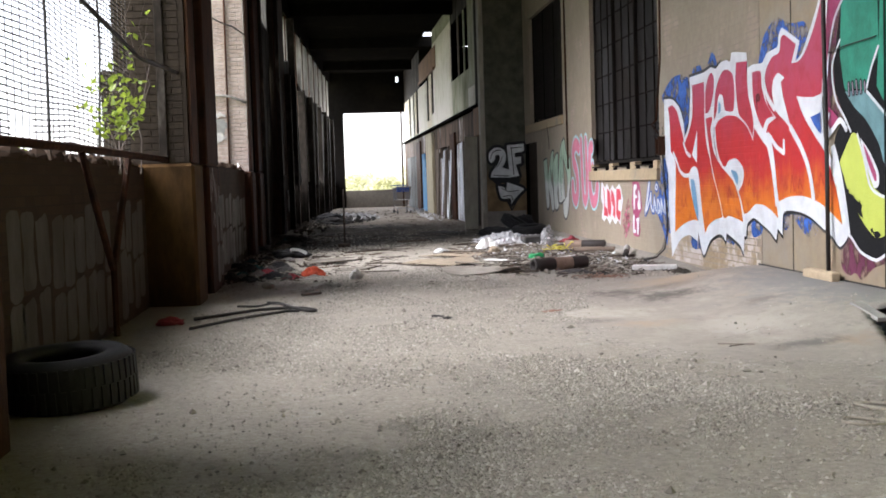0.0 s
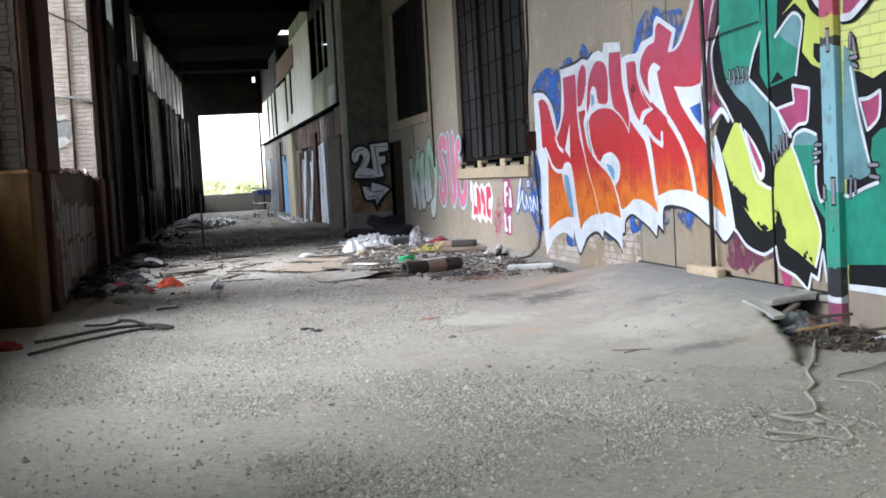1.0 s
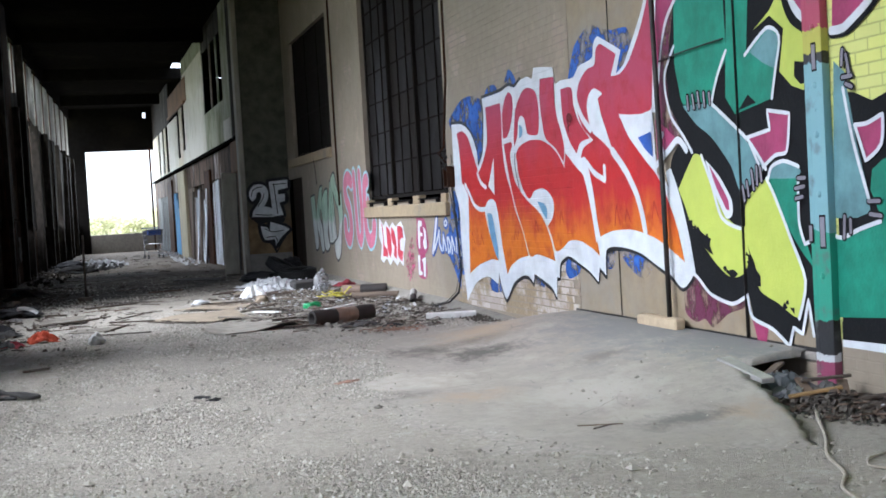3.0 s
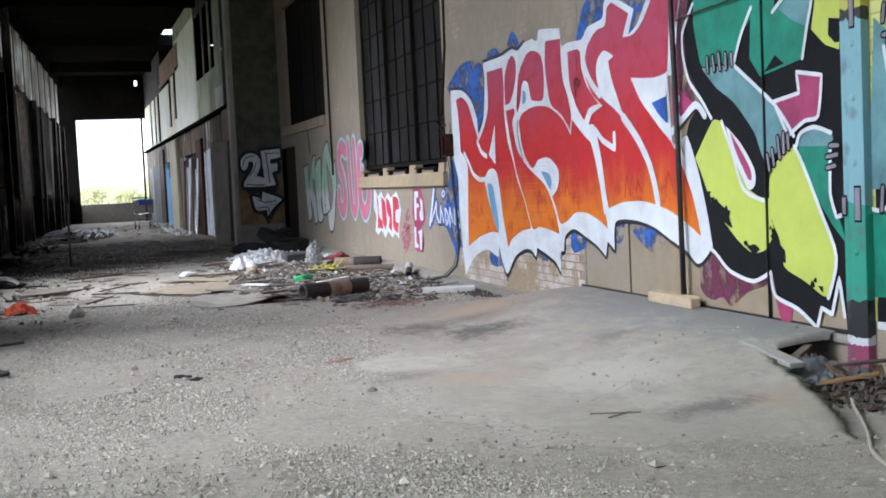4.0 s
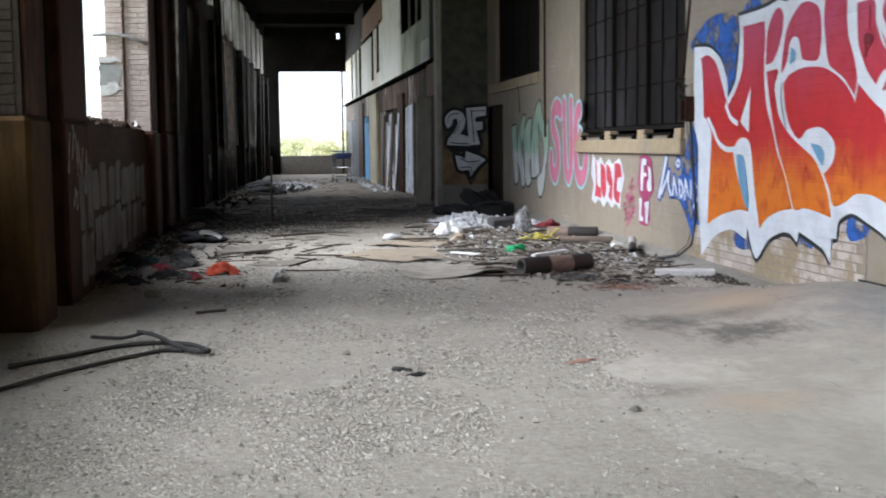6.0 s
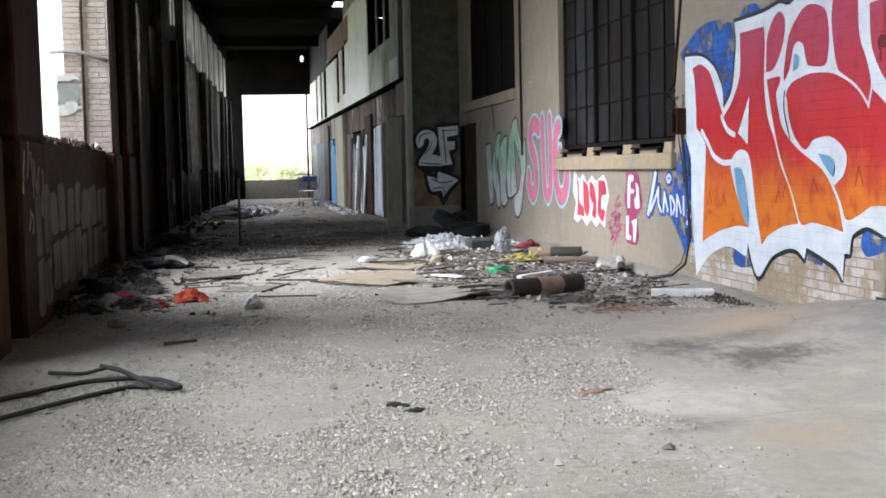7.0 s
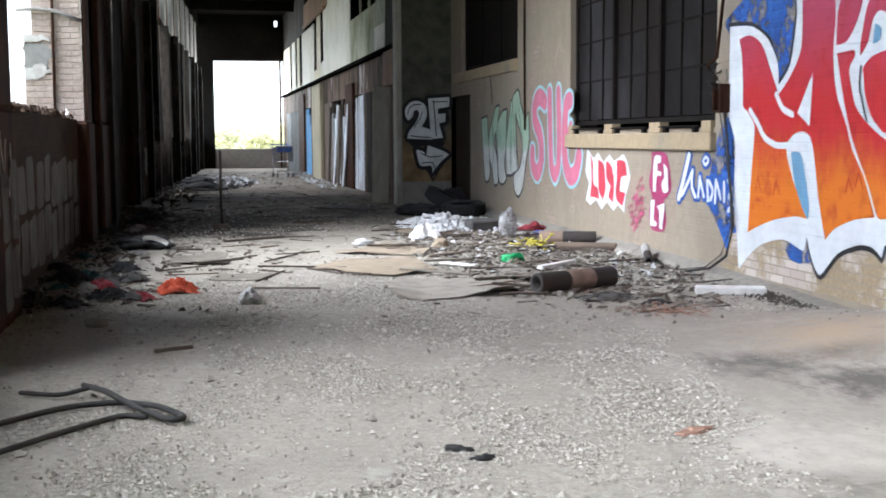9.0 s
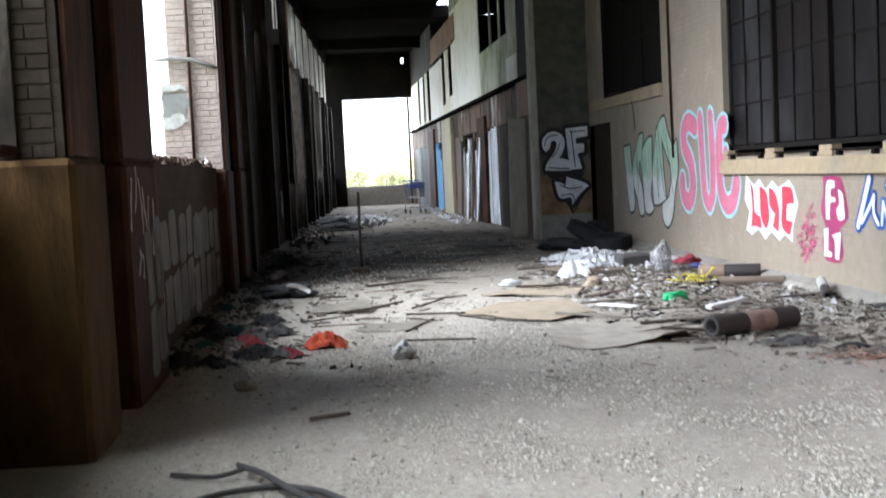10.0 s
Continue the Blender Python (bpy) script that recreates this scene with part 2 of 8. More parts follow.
col = mix(nt, ramp(nt, noise_of(nt, 95, 3), 0.6, 0.7), col, (0.15, 0.14, 0.125))
col = mix(nt, ramp(nt, noise_of(nt, 80, 3, (1, 1.3, 1)), 0.64, 0.72), col, (0.55, 0.53, 0.49))
# dark trodden soil over the far passage; along the parapet soil and painted shade
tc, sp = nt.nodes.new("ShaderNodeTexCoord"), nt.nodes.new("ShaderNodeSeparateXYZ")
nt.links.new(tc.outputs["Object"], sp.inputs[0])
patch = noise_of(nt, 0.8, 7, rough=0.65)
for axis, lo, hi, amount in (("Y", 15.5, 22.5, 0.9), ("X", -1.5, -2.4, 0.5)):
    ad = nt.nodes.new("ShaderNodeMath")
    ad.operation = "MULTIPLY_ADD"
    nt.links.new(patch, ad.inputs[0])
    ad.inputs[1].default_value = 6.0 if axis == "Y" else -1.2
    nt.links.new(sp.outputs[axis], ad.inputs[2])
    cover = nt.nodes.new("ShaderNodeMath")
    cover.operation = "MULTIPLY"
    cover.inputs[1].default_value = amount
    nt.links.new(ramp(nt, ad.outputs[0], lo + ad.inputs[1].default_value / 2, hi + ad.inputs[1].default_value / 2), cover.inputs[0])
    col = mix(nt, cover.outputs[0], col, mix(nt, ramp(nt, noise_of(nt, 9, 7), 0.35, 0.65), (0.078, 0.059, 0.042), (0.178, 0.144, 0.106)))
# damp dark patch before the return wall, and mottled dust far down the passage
# last entry: near-black patch on the floor by the left wall
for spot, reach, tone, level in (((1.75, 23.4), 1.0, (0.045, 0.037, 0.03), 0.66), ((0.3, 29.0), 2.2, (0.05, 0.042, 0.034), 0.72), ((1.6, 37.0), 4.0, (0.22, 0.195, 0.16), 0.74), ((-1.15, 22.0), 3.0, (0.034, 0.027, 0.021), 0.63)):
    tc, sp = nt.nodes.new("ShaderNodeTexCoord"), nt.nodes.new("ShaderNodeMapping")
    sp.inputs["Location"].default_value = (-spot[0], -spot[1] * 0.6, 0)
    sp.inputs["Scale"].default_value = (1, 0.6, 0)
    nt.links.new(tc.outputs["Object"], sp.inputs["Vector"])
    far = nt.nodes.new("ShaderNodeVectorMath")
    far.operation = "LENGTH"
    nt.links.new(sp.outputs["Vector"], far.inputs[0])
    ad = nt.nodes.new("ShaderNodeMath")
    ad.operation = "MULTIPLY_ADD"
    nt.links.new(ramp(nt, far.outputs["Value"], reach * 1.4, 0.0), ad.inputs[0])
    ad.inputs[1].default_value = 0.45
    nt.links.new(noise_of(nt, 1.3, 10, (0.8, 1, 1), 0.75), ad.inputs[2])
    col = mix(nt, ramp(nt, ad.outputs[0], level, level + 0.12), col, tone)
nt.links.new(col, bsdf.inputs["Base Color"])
bsdf.inputs["Roughness"].default_value = 0.9
bump_of(nt, bsdf, noise_of(nt, 60, 8, rough=0.75), 0.9, 0.014)
M["floor"] = m


# ---- mesh helpers ----
def box(bm, x0, x1, y0, y1, z0, z1, bevel=0.0, warp=None):
    vs = [bm.verts.new((x, y, z)) for x in (x0, x1) for y in (y0, y1) for z in (z0, z1)]
    fs = [bm.faces.new([vs[i] for i in f]) for f in ((0, 1, 3, 2), (4, 6, 7, 5), (0, 4, 5, 1), (2, 3, 7, 6), (0, 2, 6, 4), (1, 5, 7, 3))]
    if bevel:
        es = list({e for f in fs for e in f.edges})
        out = bmesh.ops.bevel(bm, geom=es, offset=bevel, segments=1, affect="EDGES", clamp_overlap=True)
        vs = list({v for f in out["faces"] for v in f.verts} | {v for v in vs if v.is_valid})
    if warp:
        for v in vs:
            v.co = warp(v.co)
    return vs


def thicken(bm, t):
    """Gives an open sheet a back face and a rim."""
    bmesh.ops.recalc_face_normals(bm, faces=bm.faces)
    bm.normal_update()
    front, rim = list(bm.faces), [e for e in bm.edges if e.is_boundary]
    back = {v: bm.verts.new(v.co - v.normal * t) for v in list(bm.verts)}
    for f in front:
        bm.faces.new([back[v] for v in reversed(f.verts)])
    for e in rim:
        a, b = e.verts
        bm.faces.new((a, b, back[b], back[a]))


def tube(bm, pts, radius, sides=8, taper=None):
    """A round bar along the points."""
    rings = []
    pts = [Vector(p) for p in pts]
    for i, p in enumerate(pts):
        d = (pts[min(i + 1, len(pts) - 1)] - pts[max(i - 1, 0)]).normalized()
        u = d.cross(Vector((0, 0, 1)) if abs(d.z) < 0.95 else Vector((1, 0, 0))).normalized()
        w = d.cross(u)
        r = radius if taper is None else radius + (taper - radius) * i / (len(pts) - 1)
        rings.append([bm.verts.new(p + r * (math.cos(a) * u + math.sin(a) * w)) for a in (2 * math.pi * k / sides for k in range(sides))])
    for a, b in zip(rings, rings[1:]):
        for k in range(sides):
            bm.faces.new((a[k], a[(k + 1) % sides], b[(k + 1) % sides], b[k]))
    bm.faces.new(rings[0][::-1])
    bm.faces.new(rings[-1])


def part(name, bm, mat, parent=None, label="", smooth=False, kind="", category=""):
    me = bpy.data.meshes.new(name)
    bmesh.ops.recalc_face_normals(bm, faces=bm.faces)
    bm.to_mesh(me)
    bm.free()
    me.materials.append(M[mat] if isinstance(mat, str) else mat)
    if smooth:
        me.polygons.foreach_set("use_smooth", [True] * len(me.polygons))
    ob = new(name, me)
    ob.parent = parent
    return tagged(ob, label, category, kind=kind)


def boxes(name, mat, rows, parent=None, label="", bevel=0.0, kind="", category="", warp=None):
    bm = bmesh.new()
    for r in rows:
        box(bm, *r, bevel=bevel, warp=warp)
    return part(name, bm, mat, parent, label, kind=kind, category=category)


def thing(name, label, category, at=(0, 0, 0), group=""):
    e = new(name)
    e.location = at
    e.empty_display_size = 0.1
    return tagged(e, label, category, group)


# plan, metres
RX, RT = 3.9, 0.35            # face and thickness of the graffiti wall
CY = 24.55                    # cross wall with the two-character tag
ENDY = 52.0                   # far end wall
TOP = 6.2                     # underside of the ceiling
BAY, PIERS = 7.85, [-6.0, 1.85, 10.35, 18.2, 26.05, 33.9, 41.75, 49.6]


def lean(co):
    """The left piers stand a little proud; the wall draws in beyond 24 m."""
    proud = 0.0 if co.y < 5 else 0.1 if co.y < 12.9 else 0.06 if co.y < 19.1 else 0.1 if co.y < 21 else 0.0
    return Vector((co.x + proud + 0.045 * max(0.0, co.y - 24.0), co.y, co.z))


def lean_right(co):
    return Vector((co.x - 0.013 * max(0.0, co.y - 25.0), co.y, co.z))


# ---- ground and floor ----
bm = bmesh.new()
bmesh.ops.create_grid(bm, x_segments=8, y_segments=8, size=1500)
bmesh.ops.translate(bm, verts=bm.verts, vec=(0, 300, -0.08))
part("ground", bm, "earth", None, "pale dry grassy ground outside the building", kind="structure", category="ground")

bm = bmesh.new()
NX, NY = 60, 420
vs = []
for j in range(NY + 1):
    y = -10 + (ENDY + 10) * (j / NY) ** 1.35
    for i in range(NX + 1):
        x = -2.3 + 6.2 * i / NX
        z = 0.012 * noise.noise((x * 1.1, y * 1.1, 0)) + 0.006 * noise.noise((x * 4, y * 4, 3))
        vs.append(bm.verts.new((x, y, z)))
for j in range(NY):
    for i in range(NX):
        a = j * (NX + 1) + i
        bm.faces.new((vs[a], vs[a + 1], vs[a + NX + 2], vs[a + NX + 1]))
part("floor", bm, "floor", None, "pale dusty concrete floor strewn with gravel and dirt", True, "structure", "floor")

# ---- graffiti wall ----
DOOR, W1, W2, SLOT = (6.62, 10.0, 0.2, 4.4), (13.62, 17.68, 1.28, 4.6), (20.07, 23.7, 2.3, 4.6), (23.05, CY, 0.0, 1.93)
x0, x1 = RX, RX + RT
boxes("wall_right", "tan", [
    (x0, x1, 6.45, DOOR[0], -0.1, TOP), (x0, x1, DOOR[0], DOOR[1], -0.1, 0.2), (x0, x1, DOOR[0], DOOR[1], DOOR[3], TOP),
    (x0, x1, DOOR[1], W1[0], -0.1, TOP), (x0, x1, W1[0], W1[1], -0.1, W1[2]), (x0, x1, W1[0], W1[1], W1[3], TOP),
    (x0, x1, W1[1], W2[0], -0.1, TOP), (x0, x1, W2[0], SLOT[0], -0.1, W2[2]), (x0, x1, SLOT[0], W2[1], SLOT[3], W2[2]),
    (x0, x1, W2[0], W2[1], W2[3], TOP), (x0, x1, W2[1], CY + 0.3, SLOT[3], TOP)],
    None, "tan painted brick wall with flaking paint and graffiti", kind="structure", category="wall")
boxes("wall_right_near_foot", "tan", [(x0, x1, -10, 6.45, -0.1, 0.3)], None, "tan painted foot of the near wall", kind="structure", category="wall")
boxes("wall_right_near", "yellow_wall", [(x0, x1, -10, 6.45, 0.3, TOP)], None, "yellow-green painted brick wall", kind="structure", category="wall")
boxes("wall_slot_back", "brick_dark", [(x0 + 0.08, x1, SLOT[0], CY, 0, SLOT[3])], None, "near-black brick infill of a narrow recess", kind="structure", category="wall")
PLINTH = [11.4, 12.4, 13.6, 15.2, 17.0, 18.9, 20.6, 22.9]
boxes("plinth", "concrete", [(3.75, 3.897, a, b - 0.01, -0.05, 0.1) for a, b in zip(PLINTH, PLINTH[1:])], None, "low worn concrete plinth sloping along the wall foot", bevel=0.02, kind="structure", category="plinth",
      warp=lambda c: Vector((c.x + 0.02 * noise.noise((c.y * 0.8, 0, 1)), c.y, (c.z - 0.07 * max(0.0, 3.84 - c.x) / 0.1) * min(1.0, 0.25 + 0.3 * (c.y - 11.4)) if c.z > 0 else c.z)))
# added near-black shell behind the windows keeps light out of them
boxes("wall_behind_windows", "near_black", [(9.0, 9.2, 6, 25, -0.1, TOP), (x1, 9.0, 10.6, 10.8, -0.1, TOP), (x1, 9.0, 24.75, 24.95, -0.1, TOP), (x1, 9.2, 10.6, 24.95, TOP, TOP + 0.2), (x1, 9.0, 10.8, 24.75, -0.12, -0.02)],
      None, "added near-black room shell behind the windows", kind="structure", category="wall")

# ---- cross wall and the far two-storey side ----
boxes("wall_cross", "cross_wall", [(3.0, 3.9, CY, CY + 0.3, -0.1, TOP)], None, "dark stained concrete return wall with a white tag", kind="structure", category="wall")
FAR_DOORS = [(26.6, 29.5), (29.8, 31.25), (32.6, 36.2), (36.5, 37.6), (41.4, 43.1), (45.8, 51.0)]
rows, y = [], CY + 0.3
for a, b in FAR_DOORS:
    rows += [(3.1, 3.5, y, a, -0.1, 2.87), (3.1, 3.5, a, b, 2.2, 2.87)]
    y = b
rows.append((3.1, 3.5, y, ENDY, -0.1, 2.87))
boxes("wall_far_lower", "far_wall", rows, None, "dark stained lower wall with old doorways", kind="structure", category="wall", warp=lean_right)
# thin sheets on the upper storey, with dark slots left between them
UPPER = [(24.85, 26.9, 2.95, TOP, "board_dark"), (26.9, 28.1, 2.95, TOP, "plaster_green"), (28.1, 32.05, 2.95, 4.0, "plaster_green"),
         (28.9, 29.1, 4.0, 5.6, "plaster_green"), (30.15, 30.4, 4.0, 5.6, "wood_old"), (28.1, 32.05, 5.6, TOP, "board_dark"),
         (32.05, 37.7, 2.95, 5.75, "plaster"), (32.05, 37.7, 5.75, TOP, "plaster_green"), (37.7, 38.5, 2.95, 3.45, "plaster"), (38.5, 39.5, 2.95, 4.85, "plaster_cream"),
         (39.5, 40.3, 2.95, 3.3, "plaster_cream"), (40.3, 44.2, 2.95, 4.75, "plaster"), (44.2, 45.2, 2.95, 3.05, "plaster_cream"),
         (45.2, 46.1, 2.95, 4.75, "plaster_cream"), (46.1, 46.8, 2.95, 3.1, "plaster_green"), (46.8, 48.2, 2.95, 4.75, "plaster"),
         (48.2, 48.9, 2.95, 3.1, "plaster_green"), (48.9, ENDY, 2.95, 4.75, "plaster_cream"), (36.6, 43.2, 4.88, 5.62, "fascia"),
         (43.2, ENDY, 4.75, TOP, "board_dark")]
upper = tagged(new("wall_far_upper"), "peeling pale plaster upper wall with dark window slots", "wall", kind="structure")
for a, b, z0, z1, mt in UPPER:
    deep = 0.02 if mt == "fascia" else 0.0
    boxes("panel", mt, [(3.1 - deep, 3.13 - deep, a + 0.004, b - 0.004, z0 + 0.002, z1 - 0.002)], upper, bevel=0.004, warp=lean_right)
boxes("panel", "plaster", [(3.085, 3.1, 26.95, 28.15, 2.98, 3.48)], upper, "grey patch panel", bevel=0.003, warp=lean_right)
boxes("panel", "fascia", [(3.0, 3.08, 36.8, 42.9, 4.82, 4.9)], upper, "rusty eaves strip", bevel=0.01, warp=lean_right)
boxes("ledge", "near_black", [(2.98, 3.5, CY + 0.3, ENDY, 2.87, 2.95)], None, "dark projecting ledge between the storeys", kind="structure", category="trim", warp=lean_right)
# added shells behind doorways and slots block the sky, near-black for unlit rooms
boxes("wall_far_back", "near_black", [(4.3, 4.5, CY + 0.3, 37.2, 5.4, 5.62), (3.14, 4.3, 37.2, 37.3, 2.95, 5.6), (4.3, 4.5, CY + 0.3, ENDY, -0.1, 5.4), (3.14, 4.5, CY + 0.31, 37.2, 5.62, 5.75), (3.5, 4.5, 37.2, ENDY, 5.3, 5.5), (3.14, 4.3, CY + 0.31, ENDY, 2.75, 2.86), (3.5, 4.3, CY + 0.31, ENDY, -0.12, -0.02)],
      None, "added near-black shells behind the far doorways", kind="structure", category="wall", warp=lean_right)

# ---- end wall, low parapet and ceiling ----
boxes("wall_end", "near_black", [(-3, -0.09, ENDY, ENDY + 0.4, -0.1, TOP), (2.74, 4.5, ENDY, ENDY + 0.4, -0.1, TOP), (-0.09, 2.74, ENDY, ENDY + 0.4, 4.38, 5.75), (-0.09, 2.38, ENDY, ENDY + 0.4, 5.75, TOP), (2.52, 2.74, ENDY, ENDY + 0.4, 5.75, TOP), (2.38, 2.52, ENDY, ENDY + 0.4, 6.02, TOP)],
      None, "near-black end wall with a tall open gateway", kind="structure", category="wall")
boxes("parapet_end", "concrete", [(-0.09, 2.74, ENDY + 0.02, ENDY + 0.38, -0.1, 0.8)], None, "low concrete parapet in the far gateway", bevel=0.02, kind="structure", category="wall")
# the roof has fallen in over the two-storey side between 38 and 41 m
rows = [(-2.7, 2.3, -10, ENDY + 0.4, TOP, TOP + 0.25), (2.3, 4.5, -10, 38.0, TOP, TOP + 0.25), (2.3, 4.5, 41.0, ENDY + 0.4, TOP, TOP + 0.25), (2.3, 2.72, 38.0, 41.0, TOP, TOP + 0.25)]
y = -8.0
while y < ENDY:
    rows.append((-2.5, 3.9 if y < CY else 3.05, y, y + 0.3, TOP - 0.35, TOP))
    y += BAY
boxes("ceiling", "near_black", rows, None, "near-black concrete ceiling with cross beams", kind="structure", category="ceiling")

PIER_BODY, PIER_LEFT = {}, {18.2: -2.41}
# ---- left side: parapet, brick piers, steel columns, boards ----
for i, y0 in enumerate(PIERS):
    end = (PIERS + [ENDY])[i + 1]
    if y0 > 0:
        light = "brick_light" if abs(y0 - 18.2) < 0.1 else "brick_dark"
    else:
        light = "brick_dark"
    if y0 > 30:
        boxes("parapet", "brick_parapet", [(-2.4, -1.95, y0, end, -0.1, 1.38)], None, "near-black brick parapet under the boards", kind="structure", category="wall", warp=lean)
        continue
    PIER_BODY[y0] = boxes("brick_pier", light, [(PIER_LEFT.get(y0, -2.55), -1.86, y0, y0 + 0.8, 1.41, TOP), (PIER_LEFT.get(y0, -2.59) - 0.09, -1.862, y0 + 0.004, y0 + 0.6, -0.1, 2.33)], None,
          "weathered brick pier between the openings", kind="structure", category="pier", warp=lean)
    boxes("pier_base", "brown_paint" if y0 < 15 else "rust", [(-2.5, -1.81, y0 - 0.05, y0 + 0.65, -0.1, 1.41)], None, ("brown painted" if y0 < 15 else "darkened") + " pier base, stained and chipped", bevel=0.03, kind="structure", category="pier", warp=lean)
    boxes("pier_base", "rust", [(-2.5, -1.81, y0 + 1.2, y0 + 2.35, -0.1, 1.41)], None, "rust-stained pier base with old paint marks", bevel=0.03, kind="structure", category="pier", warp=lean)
    # flat dark strip added on the bricks to draw a dark gap
    boxes("pier_angle", "board_dark", [(-2.14, -2.06, y0 - 0.03, y0 - 0.013, 1.42, TOP)], None, "dark strip drawn for a gap on the pier face", bevel=0.004, kind="structure", category="pier", warp=lean) if 5 < y0 < 15 else None
    boxes("pier_recess", "brick_parapet", [(-2.5, -2.1, y0 + 0.65, y0 + 1.2, -0.1, TOP)], None, "near-black recess behind the steel column", kind="structure", category="pier", warp=lean)
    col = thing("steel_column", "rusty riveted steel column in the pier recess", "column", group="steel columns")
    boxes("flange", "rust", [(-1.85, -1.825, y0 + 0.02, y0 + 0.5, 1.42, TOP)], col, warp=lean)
    # flange and web inside the recess: its shade is put into their near-black colour
    boxes("flange", "near_black", [(-2.05, -2.03, y0 + 0.82, y0 + 1.1, -0.05, TOP)], col, warp=lean)
    boxes("web", "near_black", [(-2.03, -1.87, y0 + 0.92, y0 + 0.945, -0.05, TOP)], col, warp=lean)
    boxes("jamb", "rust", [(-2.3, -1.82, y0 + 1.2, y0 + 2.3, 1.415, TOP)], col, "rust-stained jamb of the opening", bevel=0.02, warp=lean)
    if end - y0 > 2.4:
        boxes("parapet", "brick_parapet", [(-2.5, -2.2 if y0 < 5 else -1.88, y0 + 2.35, end - 0.05, -0.1, 1.38 if y0 < 5 else 1.43)], None, "near-black brick parapet under the opening", kind="structure", category="wall")

from mathutils.geometry import tessellate_polygon

# ---- painted colours ----
M["white"] = paint("white_spray_paint", (0.63, 0.66, 0.7), wear=0.2)
# brighter copy of the white, makes up for weak light on the return wall
M["white_fresh"] = paint("brightened_white_spray_paint", (0.75, 0.76, 0.78), wear=0.35)
M["black"] = paint("black_spray_paint", (0.02, 0.02, 0.022))
M["charcoal"] = paint("charcoal_spray_paint", (0.01, 0.0105, 0.012), rough=0.8)
M["charcoal"].node_tree.nodes["Principled BSDF"].inputs["Specular IOR Level"].default_value = 0.15
m, nt, bsdf = material("red_to_orange_spray_paint")
tc, sp = nt.nodes.new("ShaderNodeTexCoord"), nt.nodes.new("ShaderNodeSeparateXYZ")
nt.links.new(tc.outputs["Object"], sp.inputs[0])
runs = nt.nodes.new("ShaderNodeMath")
runs.operation = "MULTIPLY_ADD"
nt.links.new(noise_of(nt, 5.0, 7, (1, 1, 0.28), 0.7), runs.inputs[0])
runs.inputs[1].default_value = -0.9
nt.links.new(sp.outputs["Z"], runs.inputs[2])
col = mix(nt, ramp(nt, runs.outputs[0], 0.4, 0.78), (0.58, 0.15, 0.01), (0.43, 0.016, 0.019))
col = mix(nt, ramp(nt, runs.outputs[0], 1.0, 1.7), col, (0.36, 0.045, 0.095))
col = mix(nt, ramp(nt, noise_of(nt, 7, 7), 0.5, 0.8), col, (0.31, 0.011, 0.016))
nt.links.new(col, bsdf.inputs["Base Color"])
bsdf.inputs["Roughness"].default_value = 0.55
bsdf.inputs["Specular IOR Level"].default_value = 0.3
brick_relief(nt, bsdf)
M["fire"] = m
M["fire_dark"] = paint("dark_red_spray_paint", (0.14, 0.006, 0.012))
M["magenta"] = paint("magenta_spray_paint", (0.35, 0.05, 0.135), wear=0.35)
M["pink"] = paint("pink_spray_paint", (0.55, 0.16, 0.24))
M["purple"] = paint("dull_purple_spray_paint", (0.16, 0.05, 0.085))
M["cyan"] = paint("pale_cyan_spray_paint", (0.33, 0.6, 0.66))
M["blue"] = paint("blue_spray_paint", (0.03, 0.1, 0.4), wear=0.55)
# thin blue overspray through which the wall shows in blotches
M["blue_spray"] = paint("thin_blue_overspray", (0.03, 0.115, 0.42), wear=0.5)
bt = M["blue_spray"].node_tree
bt.links.new(ramp(bt, noise_of(bt, 5.5, 7, rough=0.65), 0.38, 0.55), bt.nodes["Principled BSDF"].inputs["Alpha"])
M["purple_spray"] = paint("thin_purple_overspray", (0.13, 0.03, 0.065))
bt = M["purple_spray"].node_tree
bt.links.new(ramp(bt, noise_of(bt, 6, 7, (1, 1, 0.6), 0.7), 0.38, 0.52), bt.nodes["Principled BSDF"].inputs["Alpha"])
M["pink_spray"] = paint("thin_pink_overspray", (0.5, 0.1, 0.2))
bt = M["pink_spray"].node_tree
bt.links.new(ramp(bt, noise_of(bt, 14, 6, rough=0.7), 0.45, 0.62), bt.nodes["Principled BSDF"].inputs["Alpha"])
M["sky_blue"] = paint("light_blue_spray_paint", (0.16, 0.33, 0.5))
M["green"] = paint("emerald_spray_paint", (0.022, 0.24, 0.16), wear=0.4)
M["teal"] = paint("teal_grey_spray_paint", (0.145, 0.29, 0.315), wear=0.4)
M["lime"] = paint("lime_spray_paint", (0.46, 0.53, 0.1), wear=0.12)
M["lilac"] = paint("lilac_grey_spray_paint", (0.24, 0.22, 0.26))
M["red"] = paint("red_spray_paint", (0.55, 0.06, 0.09))
M["red_deep"] = paint("deep_red_spray_paint", (0.34, 0.012, 0.012), wear=0.5)
M["mint"] = paint("mint_to_white_spray_paint", (0.36, 0.5, 0.38), b=(0.62, 0.64, 0.62), z_split=(1.0, 1.1))


